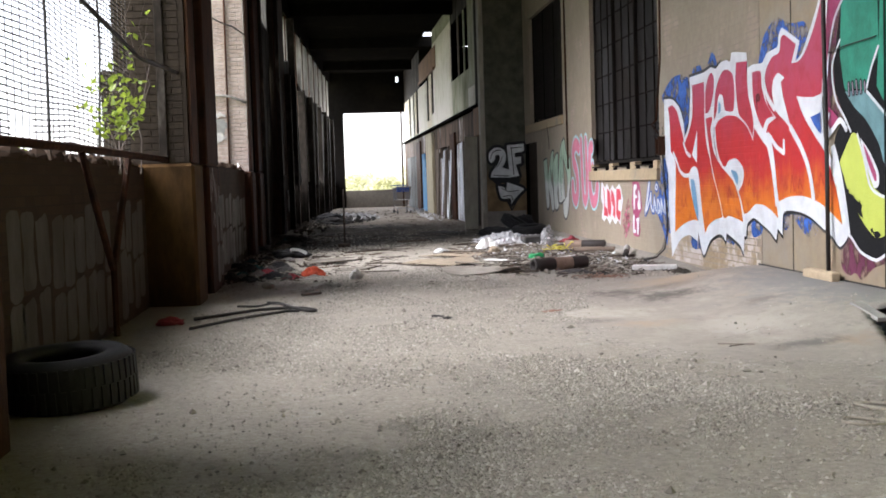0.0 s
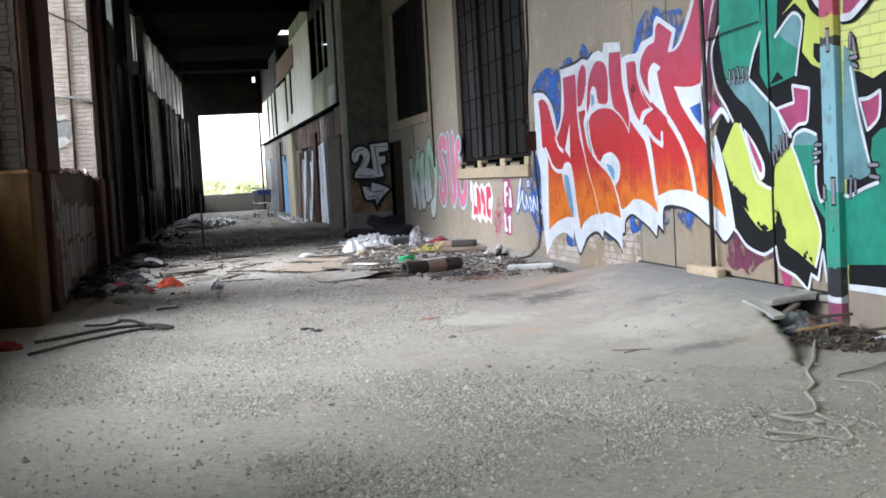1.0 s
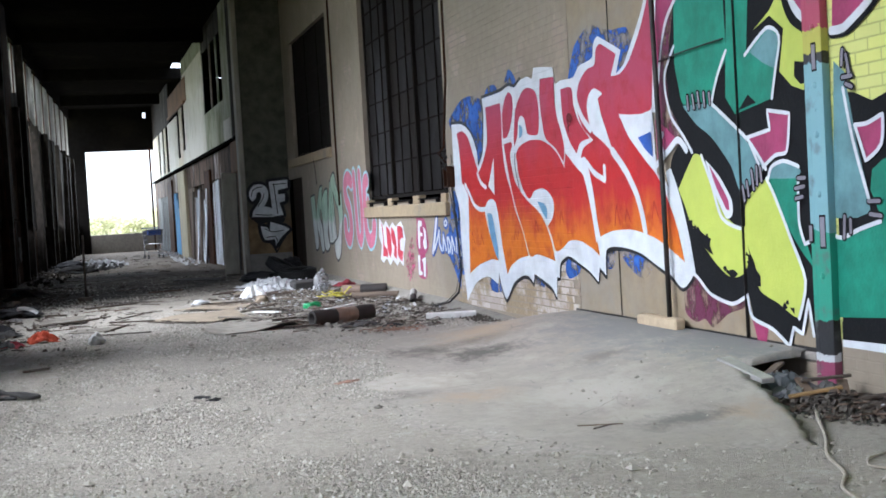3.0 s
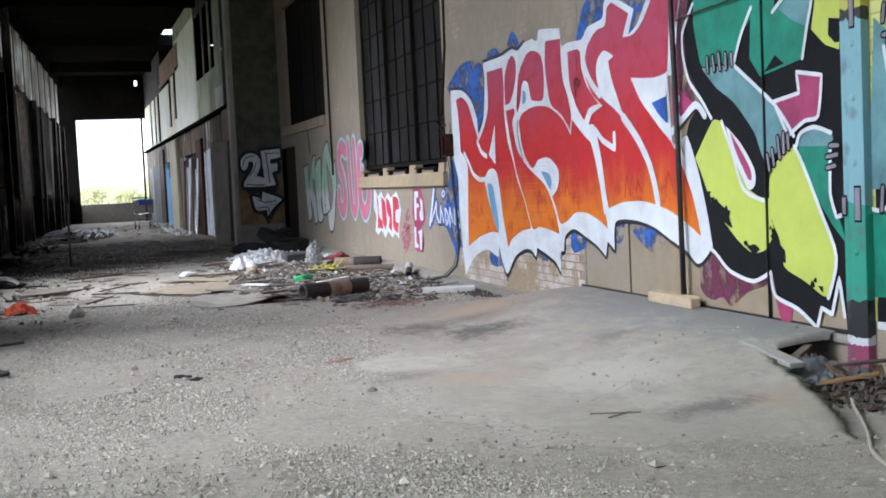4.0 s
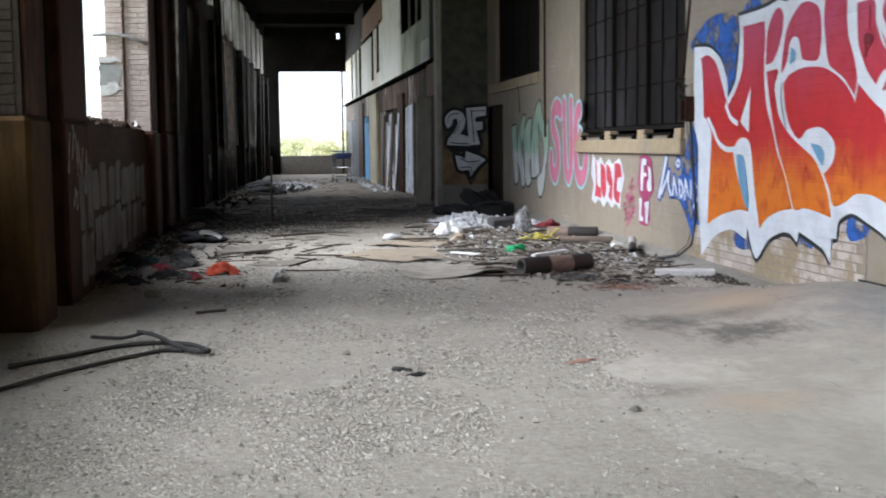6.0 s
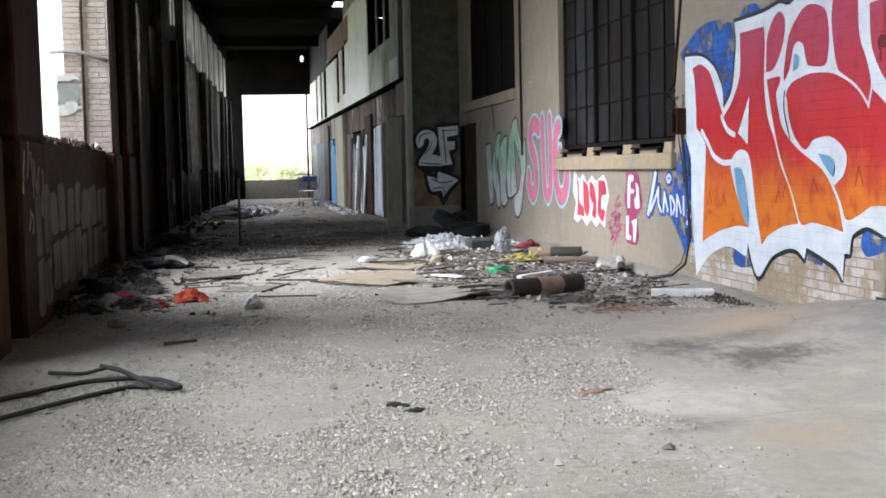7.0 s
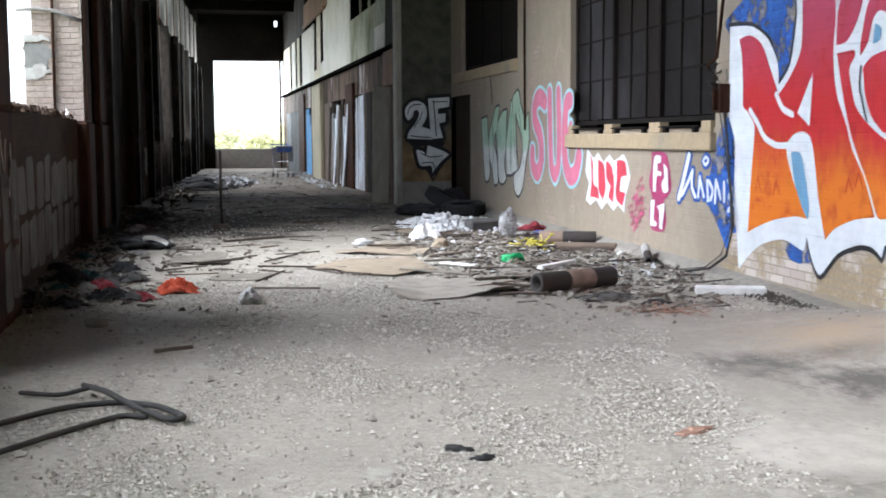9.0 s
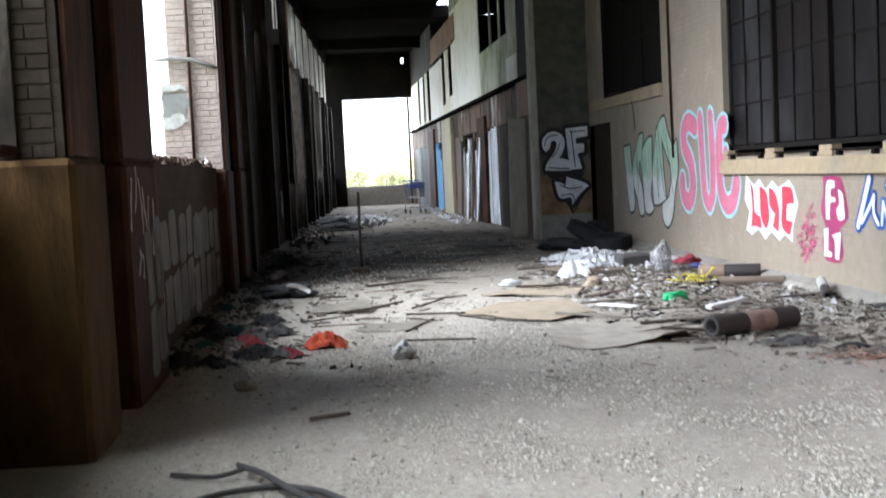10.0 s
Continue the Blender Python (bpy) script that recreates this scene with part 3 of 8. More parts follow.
def smooth_path(pts, closed, steps=4):
    """Rounds a drawn outline; sharp corners stay sharp."""
    out, n = [], len(pts)
    P = [Vector(p) for p in pts]

    def tangent(i):
        if not closed and i in (0, n - 1):
            return Vector((0, 0))
        a, b, c = P[i - 1], P[i], P[(i + 1) % n]
        if (b - a).length < 1e-6 or (c - b).length < 1e-6 or (b - a).normalized().dot((c - b).normalized()) < 0.2:
            return Vector((0, 0))
        return (c - a).normalized() * min((b - a).length, (c - b).length) * 0.9
    for i in range(n if closed else n - 1):
        a, b = P[i], P[(i + 1) % n]
        ta, tb = tangent(i), tangent((i + 1) % n)
        for k in range(steps):
            s = k / steps
            out.append((2 * s**3 - 3 * s**2 + 1) * a + (s**3 - 2 * s**2 + s) * ta + (3 * s**2 - 2 * s**3) * b + (s**3 - s**2) * tb)
    if not closed:
        out.append(P[-1])
    return out


class Piece:
    """One piece of graffiti, shape by shape, on the side wall (plane x) or the cross wall (plane y)."""

    def __init__(self, name, label, across=False):
        self.thing, self.count, self.across = thing(name, label, "graffiti"), 0, across

    def spot(self, p, layer, lift=0.0):
        off = 0.003 + 0.003 * layer + 0.00003 * self.count + lift
        return (p[0], CY - off, p[1]) if self.across else (RX - off, p[0], p[1])

    def add(self, colour, bm):
        for f in bm.faces:
            if f.normal.dot(Vector((0, -1, 0) if self.across else (-1, 0, 0))) < 0:
                f.normal_flip()
        me = bpy.data.meshes.new(colour + "_paint")
        bm.to_mesh(me)
        bm.free()
        me.materials.append(M[colour])
        new(colour + "_paint", me).parent = self.thing
        self.count += 1


def fill(piece, colour, layer, pts, sharp=False):
    bm = bmesh.new()
    path = [Vector(p) for p in pts] if sharp else smooth_path(pts, True)
    keep = [path[0]]
    for p in path[1:]:
        if (p - keep[-1]).length > 0.004:
            keep.append(p)
    vs = [bm.verts.new(piece.spot(p, layer)) for p in keep]
    for tri in tessellate_polygon([[Vector((p.x, p.y, 0)) for p in keep]]):
        bm.faces.new([vs[i] for i in tri])
    bm.normal_update()
    piece.add(colour, bm)


def line(piece, colour, layer, pts, width):
    bm = bmesh.new()
    closed = pts[0] == pts[-1]
    path = smooth_path(pts[:-1] if closed else pts, closed)
    if closed:
        path += path[:2]
    keep = [path[0]]
    for p in path[1:]:
        if (p - keep[-1]).length > 0.006:
            keep.append(p)
    path, n, left, right = keep, len(keep), [], []
    for i, p in enumerate(path):
        d = (path[min(i + 1, n - 1)] - path[max(i - 1, 0)])
        d = d.normalized() if d.length > 1e-6 else Vector((1, 0))
        side = Vector((-d.y, d.x)) * width / 2
        lift = 0.0016 * i / n
        left.append(bm.verts.new(piece.spot(p + side, layer, lift)))
        right.append(bm.verts.new(piece.spot(p - side, layer, lift)))
        if i in (0, n - 1):
            way = -d if i == 0 else d
            arc = [bm.verts.new(piece.spot(p + side * math.cos(a) + way * width / 2 * math.sin(a), layer, lift)) for a in (math.pi * k / 6 for k in range(1, 6))]
            bm.faces.new([left[-1], *arc, right[-1]])
    for i in range(n - 1):
        bm.faces.new((left[i], left[i + 1], right[i + 1], right[i]))
    bm.normal_update()
    piece.add(colour, bm)


letters = Piece("graffiti_mural", "large red and orange graffiti mural with thick white outline")
wildstyle = Piece("graffiti_mural", "green, lime and black graffiti across the big door")
jagged = Piece("graffiti_tag", "mint and white jagged tag with black outline")
bubble = Piece("graffiti_tag", "pink bubble tag with pale cyan outline")
red_tag = Piece("graffiti_tag", "small red tag with ragged white outline")
pink_tag = Piece("graffiti_tag", "small white tag on a magenta patch")
blue_tag = Piece("graffiti_tag", "small white tag outlined in blue")
two_f = Piece("graffiti_sign", "white characters and arrow outlined in black", True)
fill(letters, "white", 2, [(13.35, 2.11), (12.97, 2.08), (12.69, 1.96), (12.52, 1.76), (12.5, 1.59), (12.32, 1.74), (12.24, 2.1), (12.27, 2.29), (11.71, 2.3), (11.46, 2.33), (11.3, 2.3), (11.14, 2.35), (10.95, 2.36), (10.84, 2.33), (10.78, 2.42), (10.34, 2.37), (10.51, 0.29), (10.61, 0.38), (10.81, 0.44), (11.03, 0.49), (11.06, 0.4), (11.18, 0.46), (11.34, 0.46), (11.59, 0.38), (11.82, 0.2), (11.94, 0.3), (12.02, 0.46), (12.07, 0.35), (12.37, 0.41), (12.77, 0.32), (13.11, 0.1), (13.14, 0.3), (13.22, 0.69), (13.22, 1.15), (13.35, 1.38), (13.35, 1.61), (13.35, 1.88)])
fill(letters, "white", 2, [(10.34, 2.37), (10.3, 2.21), (10.16, 2.23), (9.91, 2.22), (9.78, 2.3), (9.51, 2.33), (9.47, 2.44), (9.38, 2.49), (8.98, 2.32), (9.08, 2.15), (8.93, 2.21), (8.71, 2.44), (8.6, 2.57), (8.52, 2.67), (8.03, 2.58), (8.22, 2.42), (8.33, 2.21), (8.43, 1.8), (8.51, 1.79), (8.48, 1.34), (8.37, 1.28), (8.22, 1.12), (8.1, 0.88), (8.02, 0.66), (8.03, 0.59), (8.18, 0.5), (8.33, 0.58), (8.55, 0.65), (8.78, 0.73), (9.02, 0.77), (9.28, 0.78), (9.42, 0.74), (9.44, 0.54), (9.56, 0.6), (9.6, 0.48), (9.76, 0.56), (9.99, 0.63), (10.2, 0.68), (10.38, 0.62), (10.42, 0.48), (10.53, 0.49), (10.51, 0.29)])
line(letters, "black", 1, [(8.03, 0.58), (8.18, 0.49), (8.33, 0.56), (8.55, 0.64), (8.78, 0.72), (9.02, 0.76), (9.28, 0.76), (9.42, 0.72), (9.44, 0.52), (9.56, 0.59), (9.6, 0.47), (9.76, 0.55), (9.99, 0.62), (10.2, 0.67)], 0.034)
line(letters, "black", 1, [(10.2, 0.67), (10.38, 0.6), (10.42, 0.47), (10.53, 0.48), (10.52, 0.28), (10.61, 0.36), (10.82, 0.42), (11.03, 0.47), (11.06, 0.38), (11.18, 0.44), (11.34, 0.44), (11.59, 0.36), (11.82, 0.18), (11.94, 0.28), (12.02, 0.44)], 0.034)
line(letters, "black", 1, [(13.37, 2.13), (12.99, 2.1), (12.7, 1.98), (12.54, 1.78), (12.51, 1.61), (12.34, 1.75), (12.26, 2.12), (12.28, 2.31), (11.73, 2.32), (11.47, 2.35), (11.31, 2.32), (11.15, 2.37)], 0.03)
fill(letters, "fire", 3, [(13.17, 1.99), (12.99, 2.01), (12.79, 1.93), (12.65, 1.75), (12.49, 1.52), (12.31, 1.65), (12.16, 1.85), (12.16, 2.19), (11.72, 2.19), (11.7, 2.02), (11.72, 1.76), (11.66, 1.49), (11.53, 1.28), (11.44, 1.1), (11.29, 0.92), (11.15, 0.66), (11.39, 0.63), (11.64, 0.55), (11.76, 0.46), (11.87, 0.76), (11.93, 1.02), (11.99, 1.18), (12.09, 1.23), (12.22, 1.22), (12.34, 1.14), (12.33, 1.03), (12.23, 0.86), (12.1, 0.7), (12.01, 0.59), (12.19, 0.6), (12.52, 0.55), (12.78, 0.48), (12.95, 0.42), (12.92, 0.8), (12.87, 1.27), (13.0, 1.4), (13.08, 1.45), (13.09, 1.63), (13.12, 1.87)])
fill(letters, "fire", 3, [(11.68, 1.83), (11.67, 2.07), (11.58, 2.21), (11.46, 2.27), (11.37, 2.21), (11.37, 2.09), (11.45, 1.94), (11.56, 1.84)])
fill(letters, "fire", 3, [(11.67, 1.77), (11.46, 1.78), (11.44, 1.74), (11.51, 1.65), (11.47, 1.51), (11.42, 1.4), (11.3, 1.3), (11.14, 1.21), (10.97, 1.14), (10.79, 1.06), (10.66, 0.94), (10.56, 0.8), (10.5, 0.63), (10.7, 0.66), (10.94, 0.68), (11.11, 0.66), (11.23, 0.86), (11.4, 1.1), (11.5, 1.28), (11.6, 1.54)])
fill(letters, "fire", 3, [(11.38, 1.82), (11.31, 2.06), (11.2, 2.17), (11.06, 2.25), (10.91, 2.25), (10.76, 2.19), (10.71, 2.06), (10.71, 1.92), (10.76, 1.8), (11.0, 1.82), (11.05, 1.9), (11.08, 1.98), (11.17, 2.01), (11.24, 1.96), (11.29, 1.82), (11.38, 1.73)])
fill(letters, "fire", 3, [(11.34, 1.65), (11.24, 1.72), (10.98, 1.76), (10.68, 1.74), (10.46, 1.67), (10.3, 1.58), (10.18, 1.46), (10.14, 1.59), (9.92, 1.45), (9.78, 1.37), (9.68, 1.17), (9.61, 0.96), (9.54, 0.7), (9.68, 0.76), (9.92, 0.82), (10.14, 0.82), (10.29, 0.76), (10.46, 0.72), (10.54, 0.84), (10.63, 0.95), (10.5, 1.03), (10.46, 1.16), (10.56, 1.25), (10.71, 1.3), (10.92, 1.28), (11.05, 1.21), (11.21, 1.31), (11.3, 1.45), (11.33, 1.58)])
fill(letters, "fire", 3, [(10.64, 2.3), (10.32, 2.28), (10.32, 2.06), (10.29, 1.92), (10.22, 1.8), (10.16, 1.64), (10.19, 1.51), (10.35, 1.64), (10.56, 1.74), (10.62, 1.84), (10.67, 2.1)])
fill(letters, "fire", 3, [(10.18, 2.15), (9.95, 2.14), (9.92, 1.99), (9.82, 1.83), (9.62, 1.68), (9.81, 1.66), (9.9, 1.57), (10.03, 1.68), (10.14, 1.84), (10.17, 1.97)])
fill(letters, "fire", 3, [(9.83, 2.08), (9.77, 2.17), (9.62, 2.25), (9.46, 2.27), (9.42, 2.39), (9.33, 2.42), (9.06, 2.3), (9.17, 2.14), (9.0, 2.14), (8.84, 2.22), (8.65, 2.41), (8.53, 2.58), (8.49, 2.66), (8.43, 2.65), (8.51, 1.83), (8.76, 1.8), (9.06, 1.83), (8.92, 1.65), (8.65, 1.44), (8.48, 1.32), (8.32, 1.12), (8.21, 0.92), (8.13, 0.69), (8.31, 0.77), (8.53, 0.85), (8.71, 0.89), (8.95, 0.92), (9.26, 0.91), (9.51, 0.86), (9.56, 1.0), (9.62, 1.25), (9.7, 1.46), (9.82, 1.53), (9.75, 1.61), (9.55, 1.66), (9.75, 1.78), (9.85, 1.94)])
fill(letters, "magenta", 3, [(8.36, 2.64), (8.07, 2.58), (8.25, 2.43), (8.35, 2.21), (8.43, 1.97), (8.41, 2.35)])
fill(letters, "white", 4, [(11.98, 1.66), (12.01, 1.27), (12.19, 1.37)])
line(letters, "white", 4, [(12.52, 1.52), (12.41, 1.41), (12.26, 1.36)], 0.05)
line(letters, "white", 4, [(12.95, 1.41), (12.81, 1.3), (12.69, 1.19), (12.5, 1.13), (12.33, 1.13)], 0.05)
fill(letters, "sky_blue", 4, [(12.27, 1.08), (12.13, 1.07), (12.06, 0.92), (11.99, 0.7), (12.0, 0.58), (12.11, 0.7), (12.21, 0.86)])
fill(letters, "sky_blue", 4, [(10.85, 1.18), (10.69, 1.16), (10.62, 1.1), (10.64, 1.01), (10.73, 1.07)])
fill(letters, "sky_blue", 4, [(11.21, 1.93), (11.14, 1.9), (11.15, 1.82), (11.23, 1.8)])
fill(letters, "white", 4, [(9.64, 1.92), (9.6, 2.03), (9.48, 2.08), (9.33, 2.02), (9.42, 1.99), (9.37, 1.85), (9.28, 1.7), (9.18, 1.53), (9.38, 1.64), (9.57, 1.74)])
line(letters, "white", 4, [(9.2, 1.55), (9.08, 1.46), (8.96, 1.36), (8.82, 1.2), (8.74, 1.04), (8.7, 0.9)], 0.07)
line(letters, "white", 4, [(9.86, 2.14), (9.85, 2.01), (9.75, 1.87), (9.59, 1.75)], 0.06)
fill(letters, "white", 4, [(9.86, 1.51), (9.73, 1.53), (9.67, 1.44), (9.6, 1.24), (9.55, 1.0), (9.51, 0.85), (9.59, 0.81), (9.65, 1.05), (9.74, 1.3)])
line(letters, "white", 4, [(9.69, 1.48), (9.56, 1.39), (9.36, 1.32), (9.36, 1.43)], 0.05)
fill(letters, "white", 4, [(9.06, 1.81), (8.76, 1.79), (8.51, 1.81), (8.52, 1.66), (8.66, 1.64)])
fill(letters, "blue", 5, [(8.74, 1.62), (8.53, 1.65), (8.52, 1.46), (8.64, 1.53)])
fill(letters, "magenta", 4, [(8.46, 1.73), (8.31, 1.66), (8.16, 1.57), (8.28, 1.51), (8.39, 1.45), (8.45, 1.42)])
line(letters, "white", 5, [(8.35, 1.62), (8.39, 1.55), (8.34, 1.47)], 0.04)
line(letters, "white", 5, [(8.46, 1.4), (8.28, 1.49), (8.13, 1.56), (8.02, 1.48)], 0.05)
fill(letters, "fire_dark", 5, [(10.07, 1.9), (10.02, 1.93), (9.96, 1.91), (9.94, 1.87), (9.98, 1.84), (10.02, 1.85), (10.05, 1.83)])
line(letters, "fire_dark", 5, [(10.03, 1.86), (10.035, 1.8), (10.03, 1.77)], 0.022)
line(letters, "red_deep", 4.6, [(10.0, 1.95), (9.99, 2.05), (10.0, 2.12)], 0.016)
line(letters, "black", 4.6, [(11.36, 1.66), (11.37, 1.53), (11.32, 1.4), (11.27, 1.3)], 0.016)
fill(letters, "blue_spray", 0, [(13.49, 2.15), (13.03, 2.34), (12.62, 2.36), (12.25, 2.28), (12.1, 2.39), (11.87, 2.39), (11.71, 2.29), (11.47, 2.49), (11.34, 2.44), (11.27, 2.32), (11.59, 1.47), (12.57, 1.51), (13.02, 1.79)])
fill(letters, "blue_spray", 0, [(10.04, 2.2), (9.88, 2.46), (9.72, 2.55), (9.53, 2.61), (9.32, 2.54), (9.14, 2.5), (8.88, 2.48), (8.8, 2.37), (9.02, 2.13)])
fill(letters, "blue_spray", 0, [(13.42, 1.35), (13.11, 1.28), (13.22, 0.69), (13.34, 0.22), (13.52, 0.42), (13.75, 0.65), (13.64, 1.02)])
fill(letters, "blue_spray", 0, [(12.37, 0.4), (12.0, 0.48), (11.85, 0.3), (12.12, 0.25), (12.3, 0.28)])
fill(letters, "blue_spray", 0, [(10.24, 0.65), (9.93, 0.63), (10.0, 0.53), (10.2, 0.48), (10.28, 0.54)])
fill(letters, "blue_spray", 0, [(11.03, 0.46), (10.81, 0.44), (10.8, 0.37), (11.0, 0.39)])
fill(letters, "blue_spray", 0, [(9.23, 0.77), (8.78, 0.74), (8.61, 0.67), (8.7, 0.57), (8.84, 0.55), (9.04, 0.63)])
fill(letters, "blue_spray", 0, [(9.48, 0.72), (9.26, 0.75), (9.3, 0.62), (9.43, 0.6)])
fill(wildstyle, "purple_spray", 0.05, [(8.52, 2.6), (8.12, 2.62), (8.2, 2.04), (8.2, 1.82), (8.02, 1.57), (8.2, 1.5), (8.42, 1.62), (8.5, 2.0)])
fill(wildstyle, "charcoal", 0.1, [(8.02, 1.6), (8.24, 1.46), (8.3, 1.3), (8.24, 1.05), (8.16, 0.86), (8.04, 0.6), (7.9, 0.6), (7.9, 1.2)])
fill(wildstyle, "white", 0.15, [(8.36, 1.34), (8.28, 1.36), (8.16, 1.14), (8.06, 0.86), (8.0, 0.62), (8.1, 0.62), (8.22, 0.9)])
fill(wildstyle, "charcoal", 0.3, [(8.12, 2.58), (8.28, 2.04), (8.26, 1.82), (8.07, 1.57), (8.27, 1.34), (8.18, 1.22), (8.04, 0.95), (7.97, 0.77), (7.96, 0.59), (7.79, 0.48), (7.52, 0.43), (7.33, 0.5), (7.29, 0.36), (7.06, 0.3), (6.89, 0.21), (6.84, 0.33), (6.75, 0.3), (6.68, 0.51), (6.64, 0.28), (6.6, 0.29), (6.53, 2.32)], True)
fill(wildstyle, "purple_spray", 0.2, [(8.16, 0.6), (7.92, 0.57), (7.36, 0.46), (7.4, 0.41), (7.59, 0.36), (7.68, 0.31), (7.8, 0.25), (7.9, 0.3), (8.02, 0.27), (8.17, 0.34)])
# leaf-like blots along the edges of the lime
blots = random.Random(91)
for y, z, n in ((7.99, 0.95, 3), (7.93, 0.9, 4), (7.82, 0.85, 4), (7.8, 0.79, 3), (7.58, 0.635, 3), (7.3, 0.74, 3), (7.28, 0.67, 3), (7.24, 0.61, 3), (7.25, 0.56, 2), (6.9, 0.45, 3)):
    for _ in range(n):
        cy, cz, r, turn = y + blots.uniform(-0.03, 0.03), z + blots.uniform(-0.025, 0.03), blots.uniform(0.012, 0.024), blots.random() * 3
        fill(wildstyle, "charcoal", 2.2, [(cy + r * (1.4 if q % 2 else 0.8) * math.cos(turn + q * 1.047), cz + r * (1.2 if q % 2 else 0.8) * math.sin(turn + q * 1.047)) for q in range(6)])
fill(wildstyle, "magenta", 0.25, [(7.3, 0.34), (7.12, 0.32), (7.16, 0.19), (7.24, 0.19)], True)
fill(wildstyle, "green", 1, [(8.12, 2.58), (7.48, 2.48), (7.47, 2.05), (7.59, 1.94), (7.68, 1.76), (7.84, 1.8), (8.05, 1.8), (8.11, 1.94), (8.15, 2.11)])
fill(wildstyle, "teal", 1.2, [(8.06, 1.79), (7.68, 1.76), (7.38, 1.57), (7.12, 1.36), (7.11, 1.28), (7.27, 1.2), (7.38, 1.18), (7.47, 1.34), (7.69, 1.54), (7.89, 1.65)])
fill(wildstyle, "lime", 1, [(7.95, 1.44), (7.84, 1.42), (7.71, 1.22), (7.58, 1.02), (7.38, 0.93), (7.33, 0.95), (7.32, 0.83), (7.3, 0.74), (7.39, 0.63), (7.55, 0.61), (7.74, 0.71), (8.0, 0.93), (8.1, 1.09), (8.18, 1.21)])
fill(wildstyle, "lime", 1.1, [(7.32, 1.08), (7.18, 1.2), (7.06, 1.23), (6.98, 1.13), (6.83, 0.87), (6.7, 0.62), (6.78, 0.39), (6.85, 0.4), (7.01, 0.47), (7.2, 0.54), (7.24, 0.7), (7.32, 0.83)])
fill(wildstyle, "white", 1.5, [(7.79, 1.4), (7.62, 1.28), (7.48, 1.12), (7.48, 1.02), (7.56, 1.0), (7.71, 1.21)])
fill(wildstyle, "magenta", 2, [(7.74, 1.36), (7.63, 1.25), (7.52, 1.12), (7.51, 1.05), (7.55, 1.06), (7.67, 1.22)])
fill(wildstyle, "charcoal", 2, [(8.0, 0.95), (7.91, 0.92), (7.83, 0.88), (7.76, 0.86), (7.78, 0.82), (7.74, 0.75), (7.8, 0.77), (7.9, 0.83), (7.96, 0.87)], True)
fill(wildstyle, "charcoal", 2, [(7.28, 0.75), (7.24, 0.68), (7.18, 0.63), (7.18, 0.56), (7.24, 0.57), (7.26, 0.66)], True)
fill(wildstyle, "charcoal", 2, [(7.58, 0.64), (7.5, 0.66), (7.44, 0.63), (7.51, 0.6)])
fill(wildstyle, "charcoal", 2, [(6.88, 0.45), (6.83, 0.45), (6.83, 0.41)])
line(wildstyle, "white", 3, [(8.14, 2.22), (8.28, 2.06), (8.29, 1.92), (8.22, 1.73), (8.07, 1.59), (7.95, 1.46)], 0.026)
line(wildstyle, "white", 3, [(7.46, 2.09), (7.58, 1.94), (7.67, 1.77), (7.45, 1.63), (7.24, 1.49), (7.11, 1.36), (7.06, 1.3)], 0.026)
line(wildstyle, "white", 3, [(7.83, 1.43), (7.71, 1.22), (7.6, 1.0), (7.38, 0.93)], 0.026)
line(wildstyle, "white", 3, [(7.06, 1.24), (6.98, 1.13), (6.83, 0.87), (6.7, 0.62), (6.78, 0.39)], 0.026)
line(wildstyle, "white", 3, [(8.13, 0.65), (7.96, 0.59), (7.79, 0.48), (7.52, 0.43), (7.33, 0.5), (7.29, 0.36), (7.06, 0.3), (6.89, 0.21), (6.84, 0.33), (6.75, 0.3), (6.68, 0.51), (6.64, 0.3)], 0.026)
fill(wildstyle, "green", 1, [(7.44, 2.51), (7.45, 2.3), (7.5, 1.79), (7.39, 1.67), (6.96, 1.73), (6.87, 2.1), (6.97, 2.17), (7.23, 2.05), (7.18, 2.46)], True)
fill(wildstyle, "teal", 1.2, [(6.97, 2.16), (6.88, 2.09), (6.92, 1.9), (7.06, 1.96), (7.19, 2.04)], True)
line(wildstyle, "white", 3, [(7.24, 2.03), (6.99, 2.16), (6.86, 2.09), (6.91, 1.9), (6.96, 1.73)], 0.024)
fill(wildstyle, "charcoal", 2, [(7.35, 1.69), (7.23, 1.78), (7.14, 1.72)], True)
fill(wildstyle, "magenta", 1, [(7.25, 1.51), (7.0, 1.54), (7.02, 1.66), (6.79, 1.62), (6.83, 1.4), (6.95, 1.38), (7.08, 1.32), (7.12, 1.31)], True)
line(wildstyle, "white", 3, [(7.25, 1.51), (7.0, 1.54), (7.02, 1.66), (6.79, 1.62), (6.83, 1.4), (6.95, 1.38), (7.08, 1.32), (7.12, 1.31), (7.25, 1.51)], 0.024)
fill(wildstyle, "green", 1, [(7.04, 1.24), (6.75, 1.23), (6.75, 0.97), (6.68, 0.84), (6.61, 0.69), (6.74, 0.8), (6.89, 0.97), (6.99, 1.11)])
fill(wildstyle, "teal", 1.1, [(7.04, 1.24), (7.0, 1.31), (6.87, 1.34), (6.75, 1.32), (6.71, 1.27), (6.75, 1.23)])
line(wildstyle, "white", 3, [(7.04, 1.24), (7.0, 1.31), (6.87, 1.34), (6.72, 1.3)], 0.024)
line(wildstyle, "white", 3, [(6.73, 1.22), (6.74, 0.97), (6.69, 0.84), (6.58, 0.87)], 0.024)
fill(wildstyle, "lime", 1, [(7.14, 2.17), (6.96, 2.26), (6.82, 2.39), (6.65, 2.35), (6.68, 2.24), (6.61, 2.06), (6.64, 1.74), (6.76, 1.78), (6.88, 1.88), (6.82, 2.13), (6.96, 2.23)], True)
